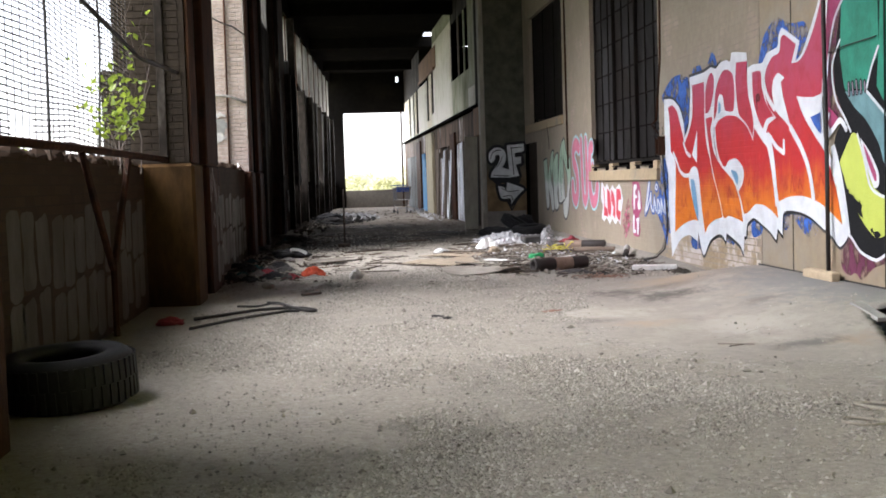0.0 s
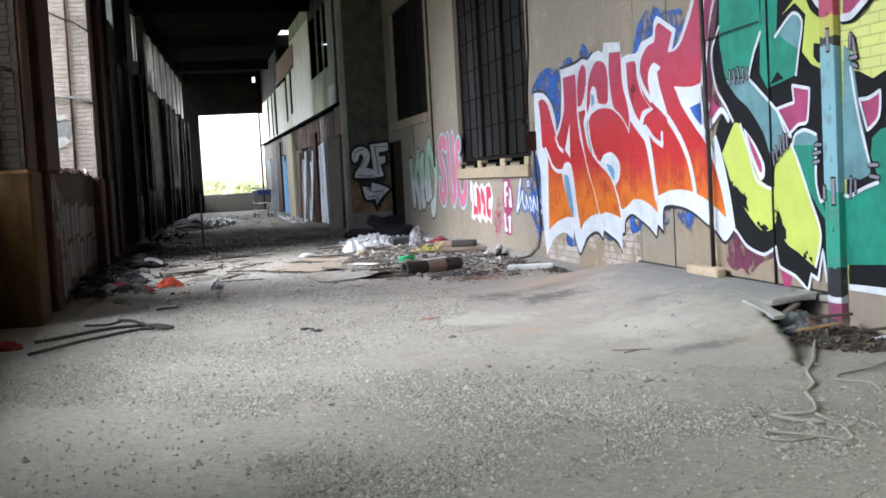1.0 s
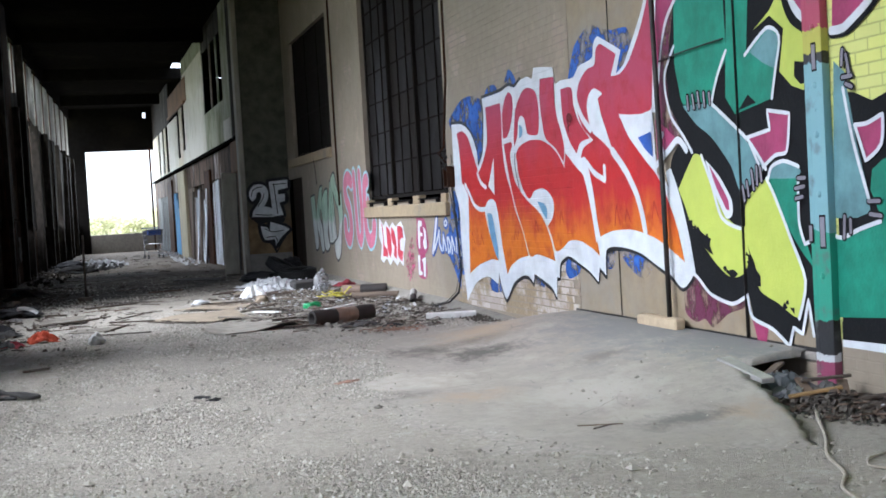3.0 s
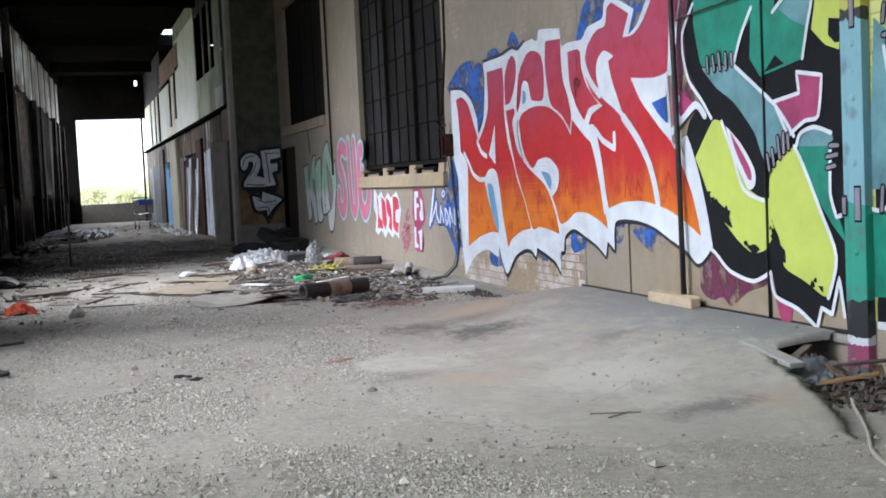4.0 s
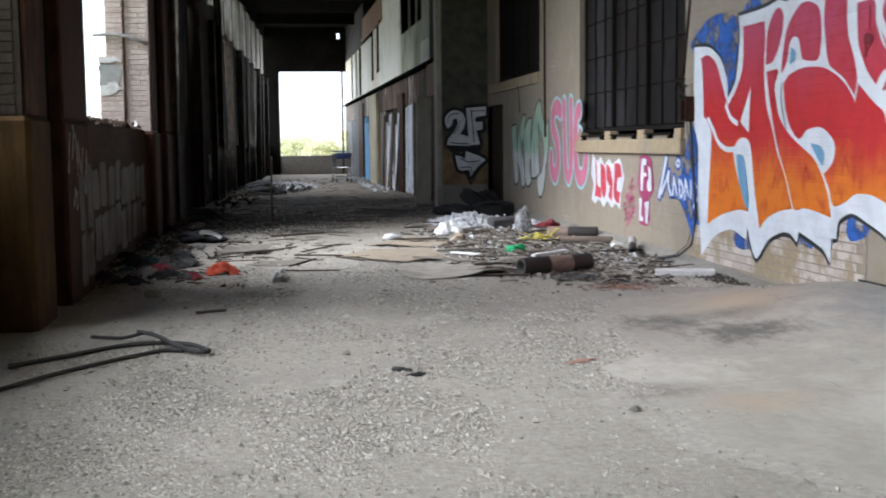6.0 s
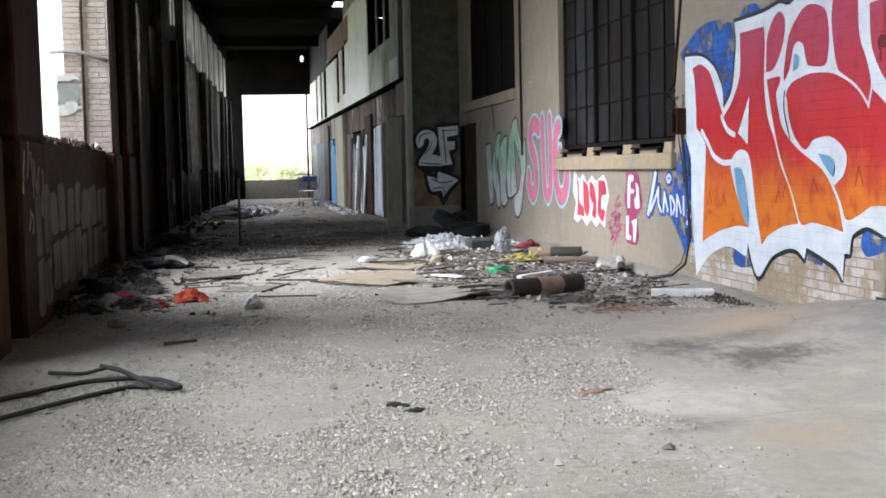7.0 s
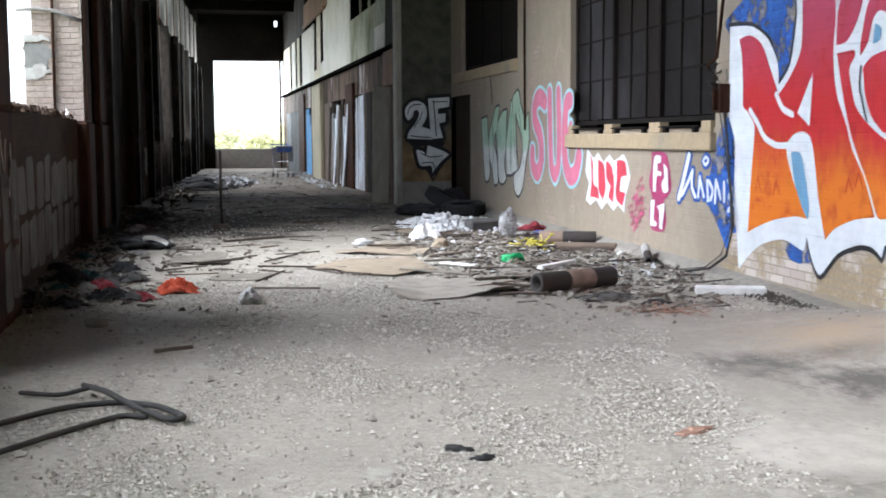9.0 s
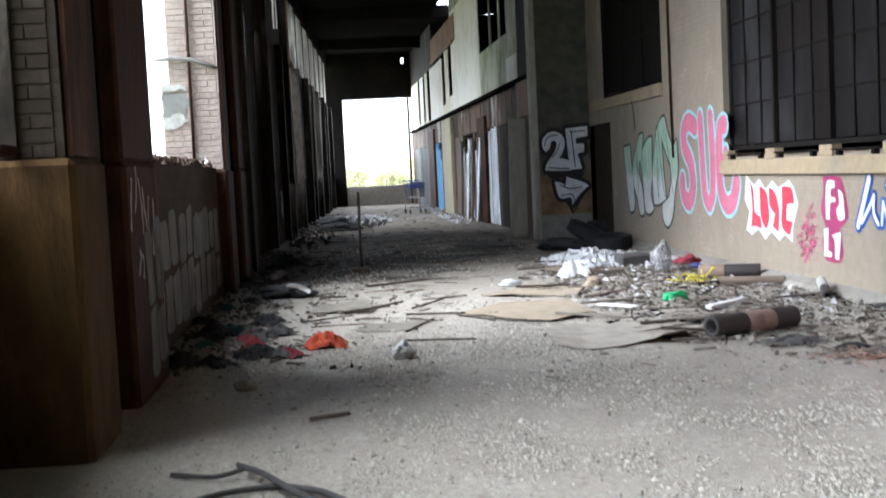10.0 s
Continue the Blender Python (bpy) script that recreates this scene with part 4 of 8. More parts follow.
fill(wildstyle, "charcoal", 2, [(6.72, 1.92), (6.6, 1.9), (6.61, 1.78), (6.67, 1.78), (6.73, 1.83)], True)
fill(wildstyle, "magenta", 1.6, [(6.75, 2.37), (6.68, 2.3), (6.63, 2.19), (6.56, 2.13), (6.55, 2.33)], True)
line(wildstyle, "white", 3, [(6.82, 2.34), (6.71, 2.25), (6.62, 2.17), (6.57, 2.1)], 0.04)
line(wildstyle, "charcoal", 2.4, [(6.78, 2.32), (6.69, 2.2), (6.62, 2.11), (6.57, 2.07)], 0.07)
line(wildstyle, "charcoal", 3.2, [(6.73, 1.23), (6.66, 1.23)], 0.042)
line(wildstyle, "lilac", 3.6, [(6.73, 1.23), (6.66, 1.23)], 0.022)
line(wildstyle, "charcoal", 3.2, [(6.76, 1.17), (6.67, 1.18)], 0.042)
line(wildstyle, "lilac", 3.6, [(6.76, 1.17), (6.67, 1.18)], 0.022)
line(wildstyle, "charcoal", 3.2, [(6.76, 1.11), (6.69, 1.12)], 0.042)
line(wildstyle, "lilac", 3.6, [(6.76, 1.11), (6.69, 1.12)], 0.022)
line(wildstyle, "charcoal", 3.2, [(7.98, 1.85), (7.97, 1.76)], 0.042)
line(wildstyle, "lilac", 3.6, [(7.98, 1.85), (7.97, 1.76)], 0.022)
line(wildstyle, "charcoal", 3.2, [(7.91, 1.85), (7.89, 1.76)], 0.042)
line(wildstyle, "lilac", 3.6, [(7.91, 1.85), (7.89, 1.76)], 0.022)
line(wildstyle, "charcoal", 3.2, [(7.84, 1.86), (7.82, 1.76)], 0.042)
line(wildstyle, "lilac", 3.6, [(7.84, 1.86), (7.82, 1.76)], 0.022)
line(wildstyle, "charcoal", 3.2, [(7.76, 1.85), (7.75, 1.76)], 0.042)
line(wildstyle, "lilac", 3.6, [(7.76, 1.85), (7.75, 1.76)], 0.022)
line(wildstyle, "charcoal", 3.2, [(7.69, 1.84), (7.68, 1.77)], 0.042)
line(wildstyle, "lilac", 3.6, [(7.69, 1.84), (7.68, 1.77)], 0.022)
line(wildstyle, "charcoal", 3.2, [(7.33, 1.2), (7.31, 1.11)], 0.042)
line(wildstyle, "lilac", 3.6, [(7.33, 1.2), (7.31, 1.11)], 0.022)
line(wildstyle, "charcoal", 3.2, [(7.28, 1.23), (7.26, 1.14)], 0.042)
line(wildstyle, "lilac", 3.6, [(7.28, 1.23), (7.26, 1.14)], 0.022)
line(wildstyle, "charcoal", 3.2, [(7.22, 1.3), (7.2, 1.18)], 0.042)
line(wildstyle, "lilac", 3.6, [(7.22, 1.3), (7.2, 1.18)], 0.022)
line(wildstyle, "charcoal", 3.2, [(7.16, 1.32), (7.16, 1.21)], 0.042)
line(wildstyle, "lilac", 3.6, [(7.16, 1.32), (7.16, 1.21)], 0.022)
line(wildstyle, "charcoal", 3.2, [(7.12, 1.31), (7.11, 1.23)], 0.042)
line(wildstyle, "lilac", 3.6, [(7.12, 1.31), (7.11, 1.23)], 0.022)
fill(wildstyle, "charcoal", 4, [(6.9, 2.7), (6.82, 2.31), (6.74, 2.15), (6.57, 2.05), (6.53, 2.05), (6.53, 2.7)])
fill(wildstyle, "white", 4.3, [(6.83, 2.7), (6.75, 2.29), (6.67, 2.17), (6.53, 2.08), (6.53, 2.7)])
fill(wildstyle, "magenta", 4.6, [(6.78, 2.7), (6.7, 2.3), (6.62, 2.2), (6.53, 2.13), (6.53, 2.7)])
fill(jagged, "mint", 2, [(22.21, 1.49), (21.84, 1.52), (21.76, 1.1), (21.66, 0.71), (21.73, 0.56), (21.95, 0.54), (22.1, 0.97)])
line(jagged, "black", 1, [(22.21, 1.49), (21.84, 1.52), (21.76, 1.1), (21.66, 0.71), (21.73, 0.56), (21.95, 0.54), (22.1, 0.97), (22.21, 1.49)], 0.081)
fill(jagged, "mint", 2, [(21.8, 1.08), (21.51, 1.45), (21.3, 1.64), (21.09, 1.66), (21.16, 1.44), (21.4, 1.15), (21.23, 0.89), (21.16, 0.53), (21.37, 0.49), (21.51, 0.71), (21.73, 0.97)])
line(jagged, "black", 1, [(21.8, 1.08), (21.51, 1.45), (21.3, 1.64), (21.09, 1.66), (21.16, 1.44), (21.4, 1.15), (21.23, 0.89), (21.16, 0.53), (21.37, 0.49), (21.51, 0.71), (21.73, 0.97), (21.8, 1.08)], 0.081)
fill(jagged, "mint", 2, [(21.3, 1.36), (20.89, 1.57), (20.63, 1.6), (20.69, 1.06), (20.79, 0.81), (20.66, 0.6), (20.89, 0.52), (21.09, 0.57), (21.16, 0.81), (21.23, 1.15)])
line(jagged, "black", 1, [(21.3, 1.36), (20.89, 1.57), (20.63, 1.6), (20.69, 1.06), (20.79, 0.81), (20.66, 0.6), (20.89, 0.52), (21.09, 0.57), (21.16, 0.81), (21.23, 1.15), (21.3, 1.36)], 0.081)
fill(jagged, "mint", 2, [(20.66, 1.11), (20.38, 1.72), (20.19, 1.67), (20.13, 1.15), (20.04, 0.75), (20.4, 0.67), (20.63, 0.67)])
line(jagged, "black", 1, [(20.66, 1.11), (20.38, 1.72), (20.19, 1.67), (20.13, 1.15), (20.04, 0.75), (20.4, 0.67), (20.63, 0.67), (20.66, 1.11)], 0.081)
fill(jagged, "mint", 2, [(20.32, 1.71), (20.25, 1.79), (20.01, 1.85), (19.89, 1.66), (19.66, 1.42), (19.49, 1.53), (19.46, 1.15), (19.6, 0.92), (19.77, 0.52), (20.0, 0.38), (20.19, 0.46), (20.22, 0.66), (19.89, 0.79), (19.77, 1.11), (19.95, 1.35)])
line(jagged, "black", 1, [(20.32, 1.71), (20.25, 1.79), (20.01, 1.85), (19.89, 1.66), (19.66, 1.42), (19.49, 1.53), (19.46, 1.15), (19.6, 0.92), (19.77, 0.52), (20.0, 0.38), (20.19, 0.46), (20.22, 0.66), (19.89, 0.79), (19.77, 1.11), (19.95, 1.35), (20.32, 1.71)], 0.081)
fill(two_f, "white_fresh", 2, [(3.06, 1.72), (3.15, 1.83), (3.27, 1.86), (3.39, 1.81), (3.45, 1.69), (3.43, 1.54), (3.35, 1.4), (3.54, 1.33), (3.54, 1.17), (3.09, 1.19), (3.12, 1.31), (3.25, 1.48), (3.31, 1.62), (3.28, 1.7), (3.21, 1.68), (3.19, 1.58), (3.11, 1.51), (3.06, 1.59)])
line(two_f, "black", 1, [(3.06, 1.72), (3.15, 1.83), (3.27, 1.86), (3.39, 1.81), (3.45, 1.69), (3.43, 1.54), (3.35, 1.4), (3.54, 1.33), (3.54, 1.17), (3.09, 1.19), (3.12, 1.31), (3.25, 1.48), (3.31, 1.62), (3.28, 1.7), (3.21, 1.68), (3.19, 1.58), (3.11, 1.51), (3.06, 1.59), (3.06, 1.72)], 0.13)
fill(two_f, "white_fresh", 2, [(3.25, 0.99), (3.38, 0.96), (3.43, 0.88), (3.46, 1.07), (3.73, 0.97), (3.85, 0.9), (3.67, 0.74), (3.54, 0.57), (3.52, 0.7), (3.32, 0.71)])
line(two_f, "black", 1, [(3.25, 0.99), (3.38, 0.96), (3.43, 0.88), (3.46, 1.07), (3.73, 0.97), (3.85, 0.9), (3.67, 0.74), (3.54, 0.57), (3.52, 0.7), (3.32, 0.71), (3.25, 0.99)], 0.13)
fill(two_f, "white_fresh", 2, [(3.47, 1.9), (3.86, 1.93), (3.86, 1.76), (3.65, 1.72), (3.65, 1.63), (3.79, 1.64), (3.79, 1.49), (3.67, 1.46), (3.74, 1.2), (3.53, 1.18), (3.5, 1.5)], True)
line(two_f, "black", 1, [(3.47, 1.9), (3.86, 1.93), (3.86, 1.76), (3.65, 1.72), (3.65, 1.63), (3.79, 1.64), (3.79, 1.49), (3.67, 1.46), (3.74, 1.2), (3.53, 1.18), (3.5, 1.5), (3.47, 1.9)], 0.13)
fill(red_tag, "white", 1, [(17.01, 1.07), (16.78, 0.96), (16.63, 1.03), (16.46, 0.92), (16.27, 1.01), (16.11, 0.94), (15.83, 1.02), (15.72, 0.95), (15.62, 0.78), (15.76, 0.57), (15.79, 0.4), (15.98, 0.47), (16.12, 0.4), (16.33, 0.48), (16.5, 0.39), (16.69, 0.49), (16.88, 0.42), (17.05, 0.47), (16.94, 0.67), (17.08, 0.8)], True)
fill(red_tag, "red", 2, [(16.89, 1.0), (16.8, 0.9), (16.78, 0.68), (16.62, 0.62), (16.59, 0.5), (16.75, 0.52), (16.89, 0.51), (16.84, 0.74)])
fill(red_tag, "red", 2, [(16.62, 0.95), (16.43, 0.88), (16.37, 0.63), (16.46, 0.5), (16.6, 0.62)])
fill(red_tag, "red", 2, [(16.35, 0.94), (16.19, 0.88), (16.1, 0.7), (16.13, 0.49), (16.28, 0.54), (16.21, 0.67), (16.35, 0.76)])
fill(red_tag, "red", 2, [(16.02, 0.95), (15.78, 0.94), (15.72, 0.79), (15.89, 0.77), (15.92, 0.62), (15.76, 0.61), (15.84, 0.47), (16.04, 0.55), (16.02, 0.77)])
fill(pink_tag, "magenta", 1, [(15.05, 1.05), (14.69, 1.04), (14.57, 0.81), (14.56, 0.68), (14.73, 0.59), (14.66, 0.38), (14.75, 0.28), (15.03, 0.29), (15.1, 0.46), (15.01, 0.57), (15.11, 0.74), (15.05, 0.91)])
fill(pink_tag, "white", 2, [(14.96, 1.01), (14.8, 1.01), (14.8, 0.95), (14.89, 0.94), (14.89, 0.87), (14.79, 0.86), (14.8, 0.82), (14.9, 0.81), (14.92, 0.66), (15.0, 0.66), (15.0, 0.85)])
fill(pink_tag, "white", 2, [(14.74, 0.94), (14.64, 0.89), (14.61, 0.68), (14.73, 0.66), (14.78, 0.75), (14.72, 0.81)])
fill(pink_tag, "white", 2, [(15.05, 0.57), (14.95, 0.58), (14.97, 0.38), (14.88, 0.36), (14.91, 0.32), (15.06, 0.32)])
fill(pink_tag, "white", 2, [(14.89, 0.52), (14.71, 0.56), (14.7, 0.51), (14.75, 0.3), (14.83, 0.31), (14.83, 0.47)])
line(pink_tag, "pink_spray", 1, [(15.28, 0.79), (15.45, 0.67), (15.23, 0.7), (15.57, 0.55), (15.27, 0.59), (15.65, 0.4), (15.28, 0.5), (15.6, 0.28), (15.25, 0.42), (15.37, 0.27)], 0.05)
line(pink_tag, "pink_spray", 1, [(15.66, 0.46), (15.18, 0.59), (15.6, 0.36), (15.19, 0.48), (15.5, 0.24)], 0.05)
fill(blue_tag, "blue_spray", 0, [(13.16, 1.29), (13.3, 1.23), (13.48, 1.11), (13.43, 0.94), (13.5, 0.65), (13.37, 0.46), (13.21, 0.39), (13.1, 0.48), (13.12, 0.86)])
line(blue_tag, "blue", 1, [(14.36, 0.63), (14.25, 0.82), (14.14, 1.03)], 0.13)
line(blue_tag, "blue", 1, [(14.29, 0.66), (14.15, 0.79), (14.06, 0.89)], 0.105)
line(blue_tag, "blue", 1, [(14.06, 0.89), (14.07, 0.75), (13.99, 0.66)], 0.105)
line(blue_tag, "blue", 1, [(13.9, 0.84), (13.93, 0.66)], 0.1)
line(blue_tag, "blue", 1, [(13.9, 0.83), (13.81, 0.67)], 0.1)
line(blue_tag, "blue", 1, [(13.75, 0.81), (13.72, 0.64)], 0.1)
line(blue_tag, "blue", 1, [(13.71, 0.81), (13.63, 0.73), (13.67, 0.65)], 0.1)
line(blue_tag, "blue", 1, [(13.57, 0.82), (13.58, 0.63)], 0.1)
line(blue_tag, "blue", 1, [(13.55, 0.8), (13.47, 0.67)], 0.1)
line(blue_tag, "blue", 1, [(13.41, 0.81), (13.4, 0.65)], 0.1)
line(blue_tag, "blue", 1, [(13.33, 0.83), (13.26, 0.76), (13.31, 0.69), (13.23, 0.63), (13.32, 0.57)], 0.1)
line(blue_tag, "blue", 1, [(13.84, 0.98), (13.78, 1.02), (13.72, 0.99), (13.78, 0.95), (13.84, 0.98)], 0.09)
line(two_f, "black", 3, [(3.1, 1.62), (3.13, 1.73), (3.22, 1.79), (3.34, 1.8)], 0.018)
line(two_f, "black", 3, [(3.36, 1.66), (3.33, 1.56), (3.22, 1.4)], 0.016)
line(two_f, "black", 3, [(3.16, 1.24), (3.3, 1.22), (3.5, 1.21)], 0.02)
line(two_f, "black", 3, [(3.57, 1.86), (3.6, 1.5), (3.62, 1.24)], 0.02)
line(two_f, "black", 3, [(3.55, 1.84), (3.82, 1.85)], 0.016)
line(two_f, "black", 3, [(3.34, 0.93), (3.5, 0.86), (3.72, 0.88)], 0.018)
line(two_f, "black", 3, [(3.36, 0.75), (3.54, 0.76), (3.58, 0.66)], 0.018)
fill(two_f, "black", 0, [(3.05, 1.2), (3.3, 1.12), (3.78, 1.14), (3.72, 1.04), (3.4, 1.06), (3.2, 1.04)])
fill(two_f, "black", 0, [(3.34, 0.72), (3.5, 0.68), (3.56, 0.46), (3.66, 0.64), (3.8, 0.78), (3.68, 0.62), (3.55, 0.4), (3.46, 0.58)])
line(blue_tag, "white", 2, [(14.36, 0.63), (14.25, 0.82), (14.14, 1.03)], 0.07)
line(blue_tag, "white", 2, [(14.29, 0.66), (14.15, 0.79), (14.06, 0.89)], 0.045)
line(blue_tag, "white", 2, [(14.06, 0.89), (14.07, 0.75), (13.99, 0.66)], 0.045)
line(blue_tag, "white", 2, [(13.9, 0.84), (13.93, 0.66)], 0.04)
line(blue_tag, "white", 2, [(13.9, 0.83), (13.81, 0.67)], 0.04)
line(blue_tag, "white", 2, [(13.75, 0.81), (13.72, 0.64)], 0.04)
line(blue_tag, "white", 2, [(13.71, 0.81), (13.63, 0.73), (13.67, 0.65)], 0.04)
line(blue_tag, "white", 2, [(13.57, 0.82), (13.58, 0.63)], 0.04)
line(blue_tag, "white", 2, [(13.55, 0.8), (13.47, 0.67)], 0.04)
line(blue_tag, "white", 2, [(13.41, 0.81), (13.4, 0.65)], 0.04)
line(blue_tag, "white", 2, [(13.33, 0.83), (13.26, 0.76), (13.31, 0.69), (13.23, 0.63), (13.32, 0.57)], 0.04)
line(blue_tag, "white", 2, [(13.84, 0.98), (13.78, 1.02), (13.72, 0.99), (13.78, 0.95), (13.84, 0.98)], 0.03)
line(jagged, "white", 3, [(22.12, 1.4), (21.95, 1.1), (21.85, 0.7)], 0.02)
line(jagged, "green", 3, [(21.4, 1.5), (21.5, 1.2)], 0.02)
line(jagged, "white", 3, [(20.9, 1.45), (20.86, 1.0), (20.9, 0.66)], 0.02)
line(jagged, "green", 3, [(20.38, 1.55), (20.35, 1.1), (20.36, 0.8)], 0.02)
line(jagged, "black", 3, [(19.95, 1.6), (19.8, 1.2), (19.7, 0.8)], 0.018)
line(bubble, "cyan", 1, [(18.72, 1.66), (18.95, 1.73), (19.17, 1.63), (19.15, 1.42), (18.92, 1.22), (18.85, 0.94), (19.02, 0.73), (19.25, 0.82), (19.28, 1.0)], 0.315)
line(bubble, "pink", 2, [(18.72, 1.66), (18.95, 1.73), (19.17, 1.63), (19.15, 1.42), (18.92, 1.22), (18.85, 0.94), (19.02, 0.73), (19.25, 0.82), (19.28, 1.0)], 0.23)
line(bubble, "cyan", 1, [(18.5, 1.76), (18.46, 1.2), (18.4, 0.82), (18.25, 0.71), (18.12, 0.84), (18.08, 1.2), (18.12, 1.76)], 0.275)
line(bubble, "pink", 2, [(18.5, 1.76), (18.46, 1.2), (18.4, 0.82), (18.25, 0.71), (18.12, 0.84), (18.08, 1.2), (18.12, 1.76)], 0.19)
line(bubble, "cyan", 1, [(17.66, 1.64), (17.8, 1.6), (17.86, 1.3), (17.84, 0.92), (17.66, 0.73), (17.42, 0.78), (17.3, 0.98)], 0.305)
line(bubble, "pink", 2, [(17.66, 1.64), (17.8, 1.6), (17.86, 1.3), (17.84, 0.92), (17.66, 0.73), (17.42, 0.78), (17.3, 0.98)], 0.22)
line(bubble, "cyan", 1, [(17.84, 1.24), (17.7, 1.26), (17.62, 1.34)], 0.215)
line(bubble, "pink", 2, [(17.84, 1.24), (17.7, 1.26), (17.62, 1.34)], 0.13)
line(jagged, "black", 3.3, [(21.78, 1.5), (21.7, 1.1), (21.66, 0.75)], 0.022)
line(jagged, "black", 3.3, [(21.12, 1.6), (21.18, 1.2), (21.1, 0.6)], 0.022)
line(jagged, "black", 3.3, [(20.62, 1.62), (20.66, 1.1), (20.64, 0.62)], 0.022)
line(jagged, "black", 3.3, [(20.3, 1.7), (20.22, 1.2), (20.08, 0.78)], 0.022)
line(jagged, "black", 3.3, [(21.45, 1.4), (21.42, 0.95), (21.5, 0.6)], 0.022)
line(jagged, "black", 3.3, [(20.4, 1.3), (20.42, 0.9), (20.36, 0.72)], 0.022)
# thin red scrawls over the orange feet of the letters
for y, z, h in ((10.29, 1.02, 0.06), (9.17, 1.03, 0.08), (8.99, 1.03, 0.05), (8.53, 1.07, 0.06), (11.46, 0.86, 0.05), (12.78, 0.82, 0.06), (12.48, 0.8, 0.05), (10.9, 0.95, 0.05), (11.34, 0.9, 0.05)):
    line(letters, "red_deep", 3.5, [(y + 0.05, z - h), (y + 0.03, z), (y + 0.01, z + h)], 0.011)
    line(letters, "red_deep", 3.5, [(y + 0.01, z + h), (y - 0.02, z), (y - 0.05, z - h * 0.9)], 0.011)

# ---- big door, column and pole on the graffiti wall ----
M["door_tan"] = worn("tan_painted_sheet", (0.275, 0.216, 0.14), (0.225, 0.177, 0.116), (0.25, 0.222, 0.185), 0.7, 8, 0.7, bump=0.2, cut=(0.46, 0.66))
door = thing("sliding_door", "tan sheet-clad sliding door covered in graffiti", "door")
for a, b in ((6.62, 7.35), (7.35, 8.42), (8.42, 9.2), (9.2, 10.0)):
    boxes("panel", "door_tan", [(RX + 0.001, RX + 0.06, a + 0.006, b - 0.006, 0.223, 4.4)], door, bevel=0.003)
for y in (7.35, 9.2):
    boxes("seam", "black_metal", [(RX - (0.024 if y < 8 else 0.006), RX, y - (0.002 if y < 8 else 0.001), y + (0.002 if y < 8 else 0.001), 0.22, 4.4)], door)
# flat black strip paints the shadow line under the door sheets
boxes("bottom_gap", "black_metal", [(RX - 0.004, RX, 6.63, 10.1, 0.2, 0.226)], door, "black strip drawn for the shadow gap under the sheets")
boxes("back_frame", "black_metal", [(RX + 0.062, RX + 0.12, 6.62, 10.0, 0.2, 4.4)], door)
boxes("threshold", "concrete", [(RX - 0.03, RX + 0.3, 6.6, 10.02, 0.15, 0.2)], None, "worn concrete threshold under the sliding door", bevel=0.008, kind="structure", category="threshold")
pole = thing("door_pole", "black rusty pole standing against the sliding door", "pole")
bm = bmesh.new()
tube(bm, [(3.84, 8.3, 0.24), (3.845, 8.32, 1.2), (3.84, 8.35, 2.4), (3.85, 8.38, 4.2)], 0.019, 10)
part("shaft", bm, "black_metal", pole, smooth=True)
bm = bmesh.new()
box(bm, 3.8, 3.885, 8.26, 8.34, 0.2, 0.24, 0.008)
part("shoe", bm, "black_metal", pole)
bm = bmesh.new()
tube(bm, [(3.87, 8.33, 2.14), (3.867, 8.0, 2.16), (3.868, 7.46, 2.17)], 0.006, 6)
part("hook_bar", bm, "black_metal", pole)

# colour bands of the painted steel column
m, nt, bsdf = material("graffiti_painted_steel")
tc, sp = nt.nodes.new("ShaderNodeTexCoord"), nt.nodes.new("ShaderNodeSeparateXYZ")
nt.links.new(tc.outputs["Object"], sp.inputs[0])
cr = nt.nodes.new("ShaderNodeValToRGB")
cr.color_ramp.interpolation = "CONSTANT"
bands = [(0.0, (0.22, 0.05, 0.1)), (0.17, (0.5, 0.52, 0.54)), (0.215, (0.018, 0.019, 0.022)), (0.4, (0.03, 0.26, 0.18)), (0.91, (0.19, 0.36, 0.4)), (1.87, (0.018, 0.018, 0.02)), (1.93, (0.42, 0.4, 0.07)), (2.06, (0.36, 0.05, 0.1))]
for i, (z, c) in enumerate(bands):
    el = cr.color_ramp.elements[i] if i < 2 else cr.color_ramp.elements.new(z / 4)
    el.position, el.color = z / 4, (*c, 1)
dv = nt.nodes.new("ShaderNodeMath")
dv.operation = "MULTIPLY_ADD"
nt.links.new(noise_of(nt, 9, 5), dv.inputs[0])
dv.inputs[1].default_value = 0.035
mu = nt.nodes.new("ShaderNodeMath")
mu.operation = "MULTIPLY"
mu.inputs[1].default_value = 0.25
nt.links.new(sp.outputs["Z"], mu.inputs[0])
nt.links.new(mu.outputs[0], dv.inputs[2])
sb = nt.nodes.new("ShaderNodeMath")
sb.operation = "SUBTRACT"
sb.inputs[1].default_value = 0.017
nt.links.new(dv.outputs[0], sb.inputs[0])
nt.links.new(sb.outputs[0], cr.inputs["Fac"])
nt.links.new(mix(nt, ramp(nt, noise_of(nt, 6, 7), 0.55, 0.75), cr.outputs["Color"], (0.1, 0.1, 0.1)), bsdf.inputs["Base Color"])
bsdf.inputs["Roughness"].default_value = 0.5
bump_of(nt, bsdf, noise_of(nt, 30, 5), 0.2)
M["column_paint"] = m

beam = thing("steel_column", "flat riveted steel column painted over with graffiti colours", "column")
boxes("face_plate", "column_paint", [(3.845, 3.897, 6.4, 6.533, -0.05, TOP)], beam, bevel=0.003)
boxes("edge_plate", "column_paint", [(3.85, 3.897, 6.538, 6.578, -0.05, TOP)], beam, bevel=0.003)
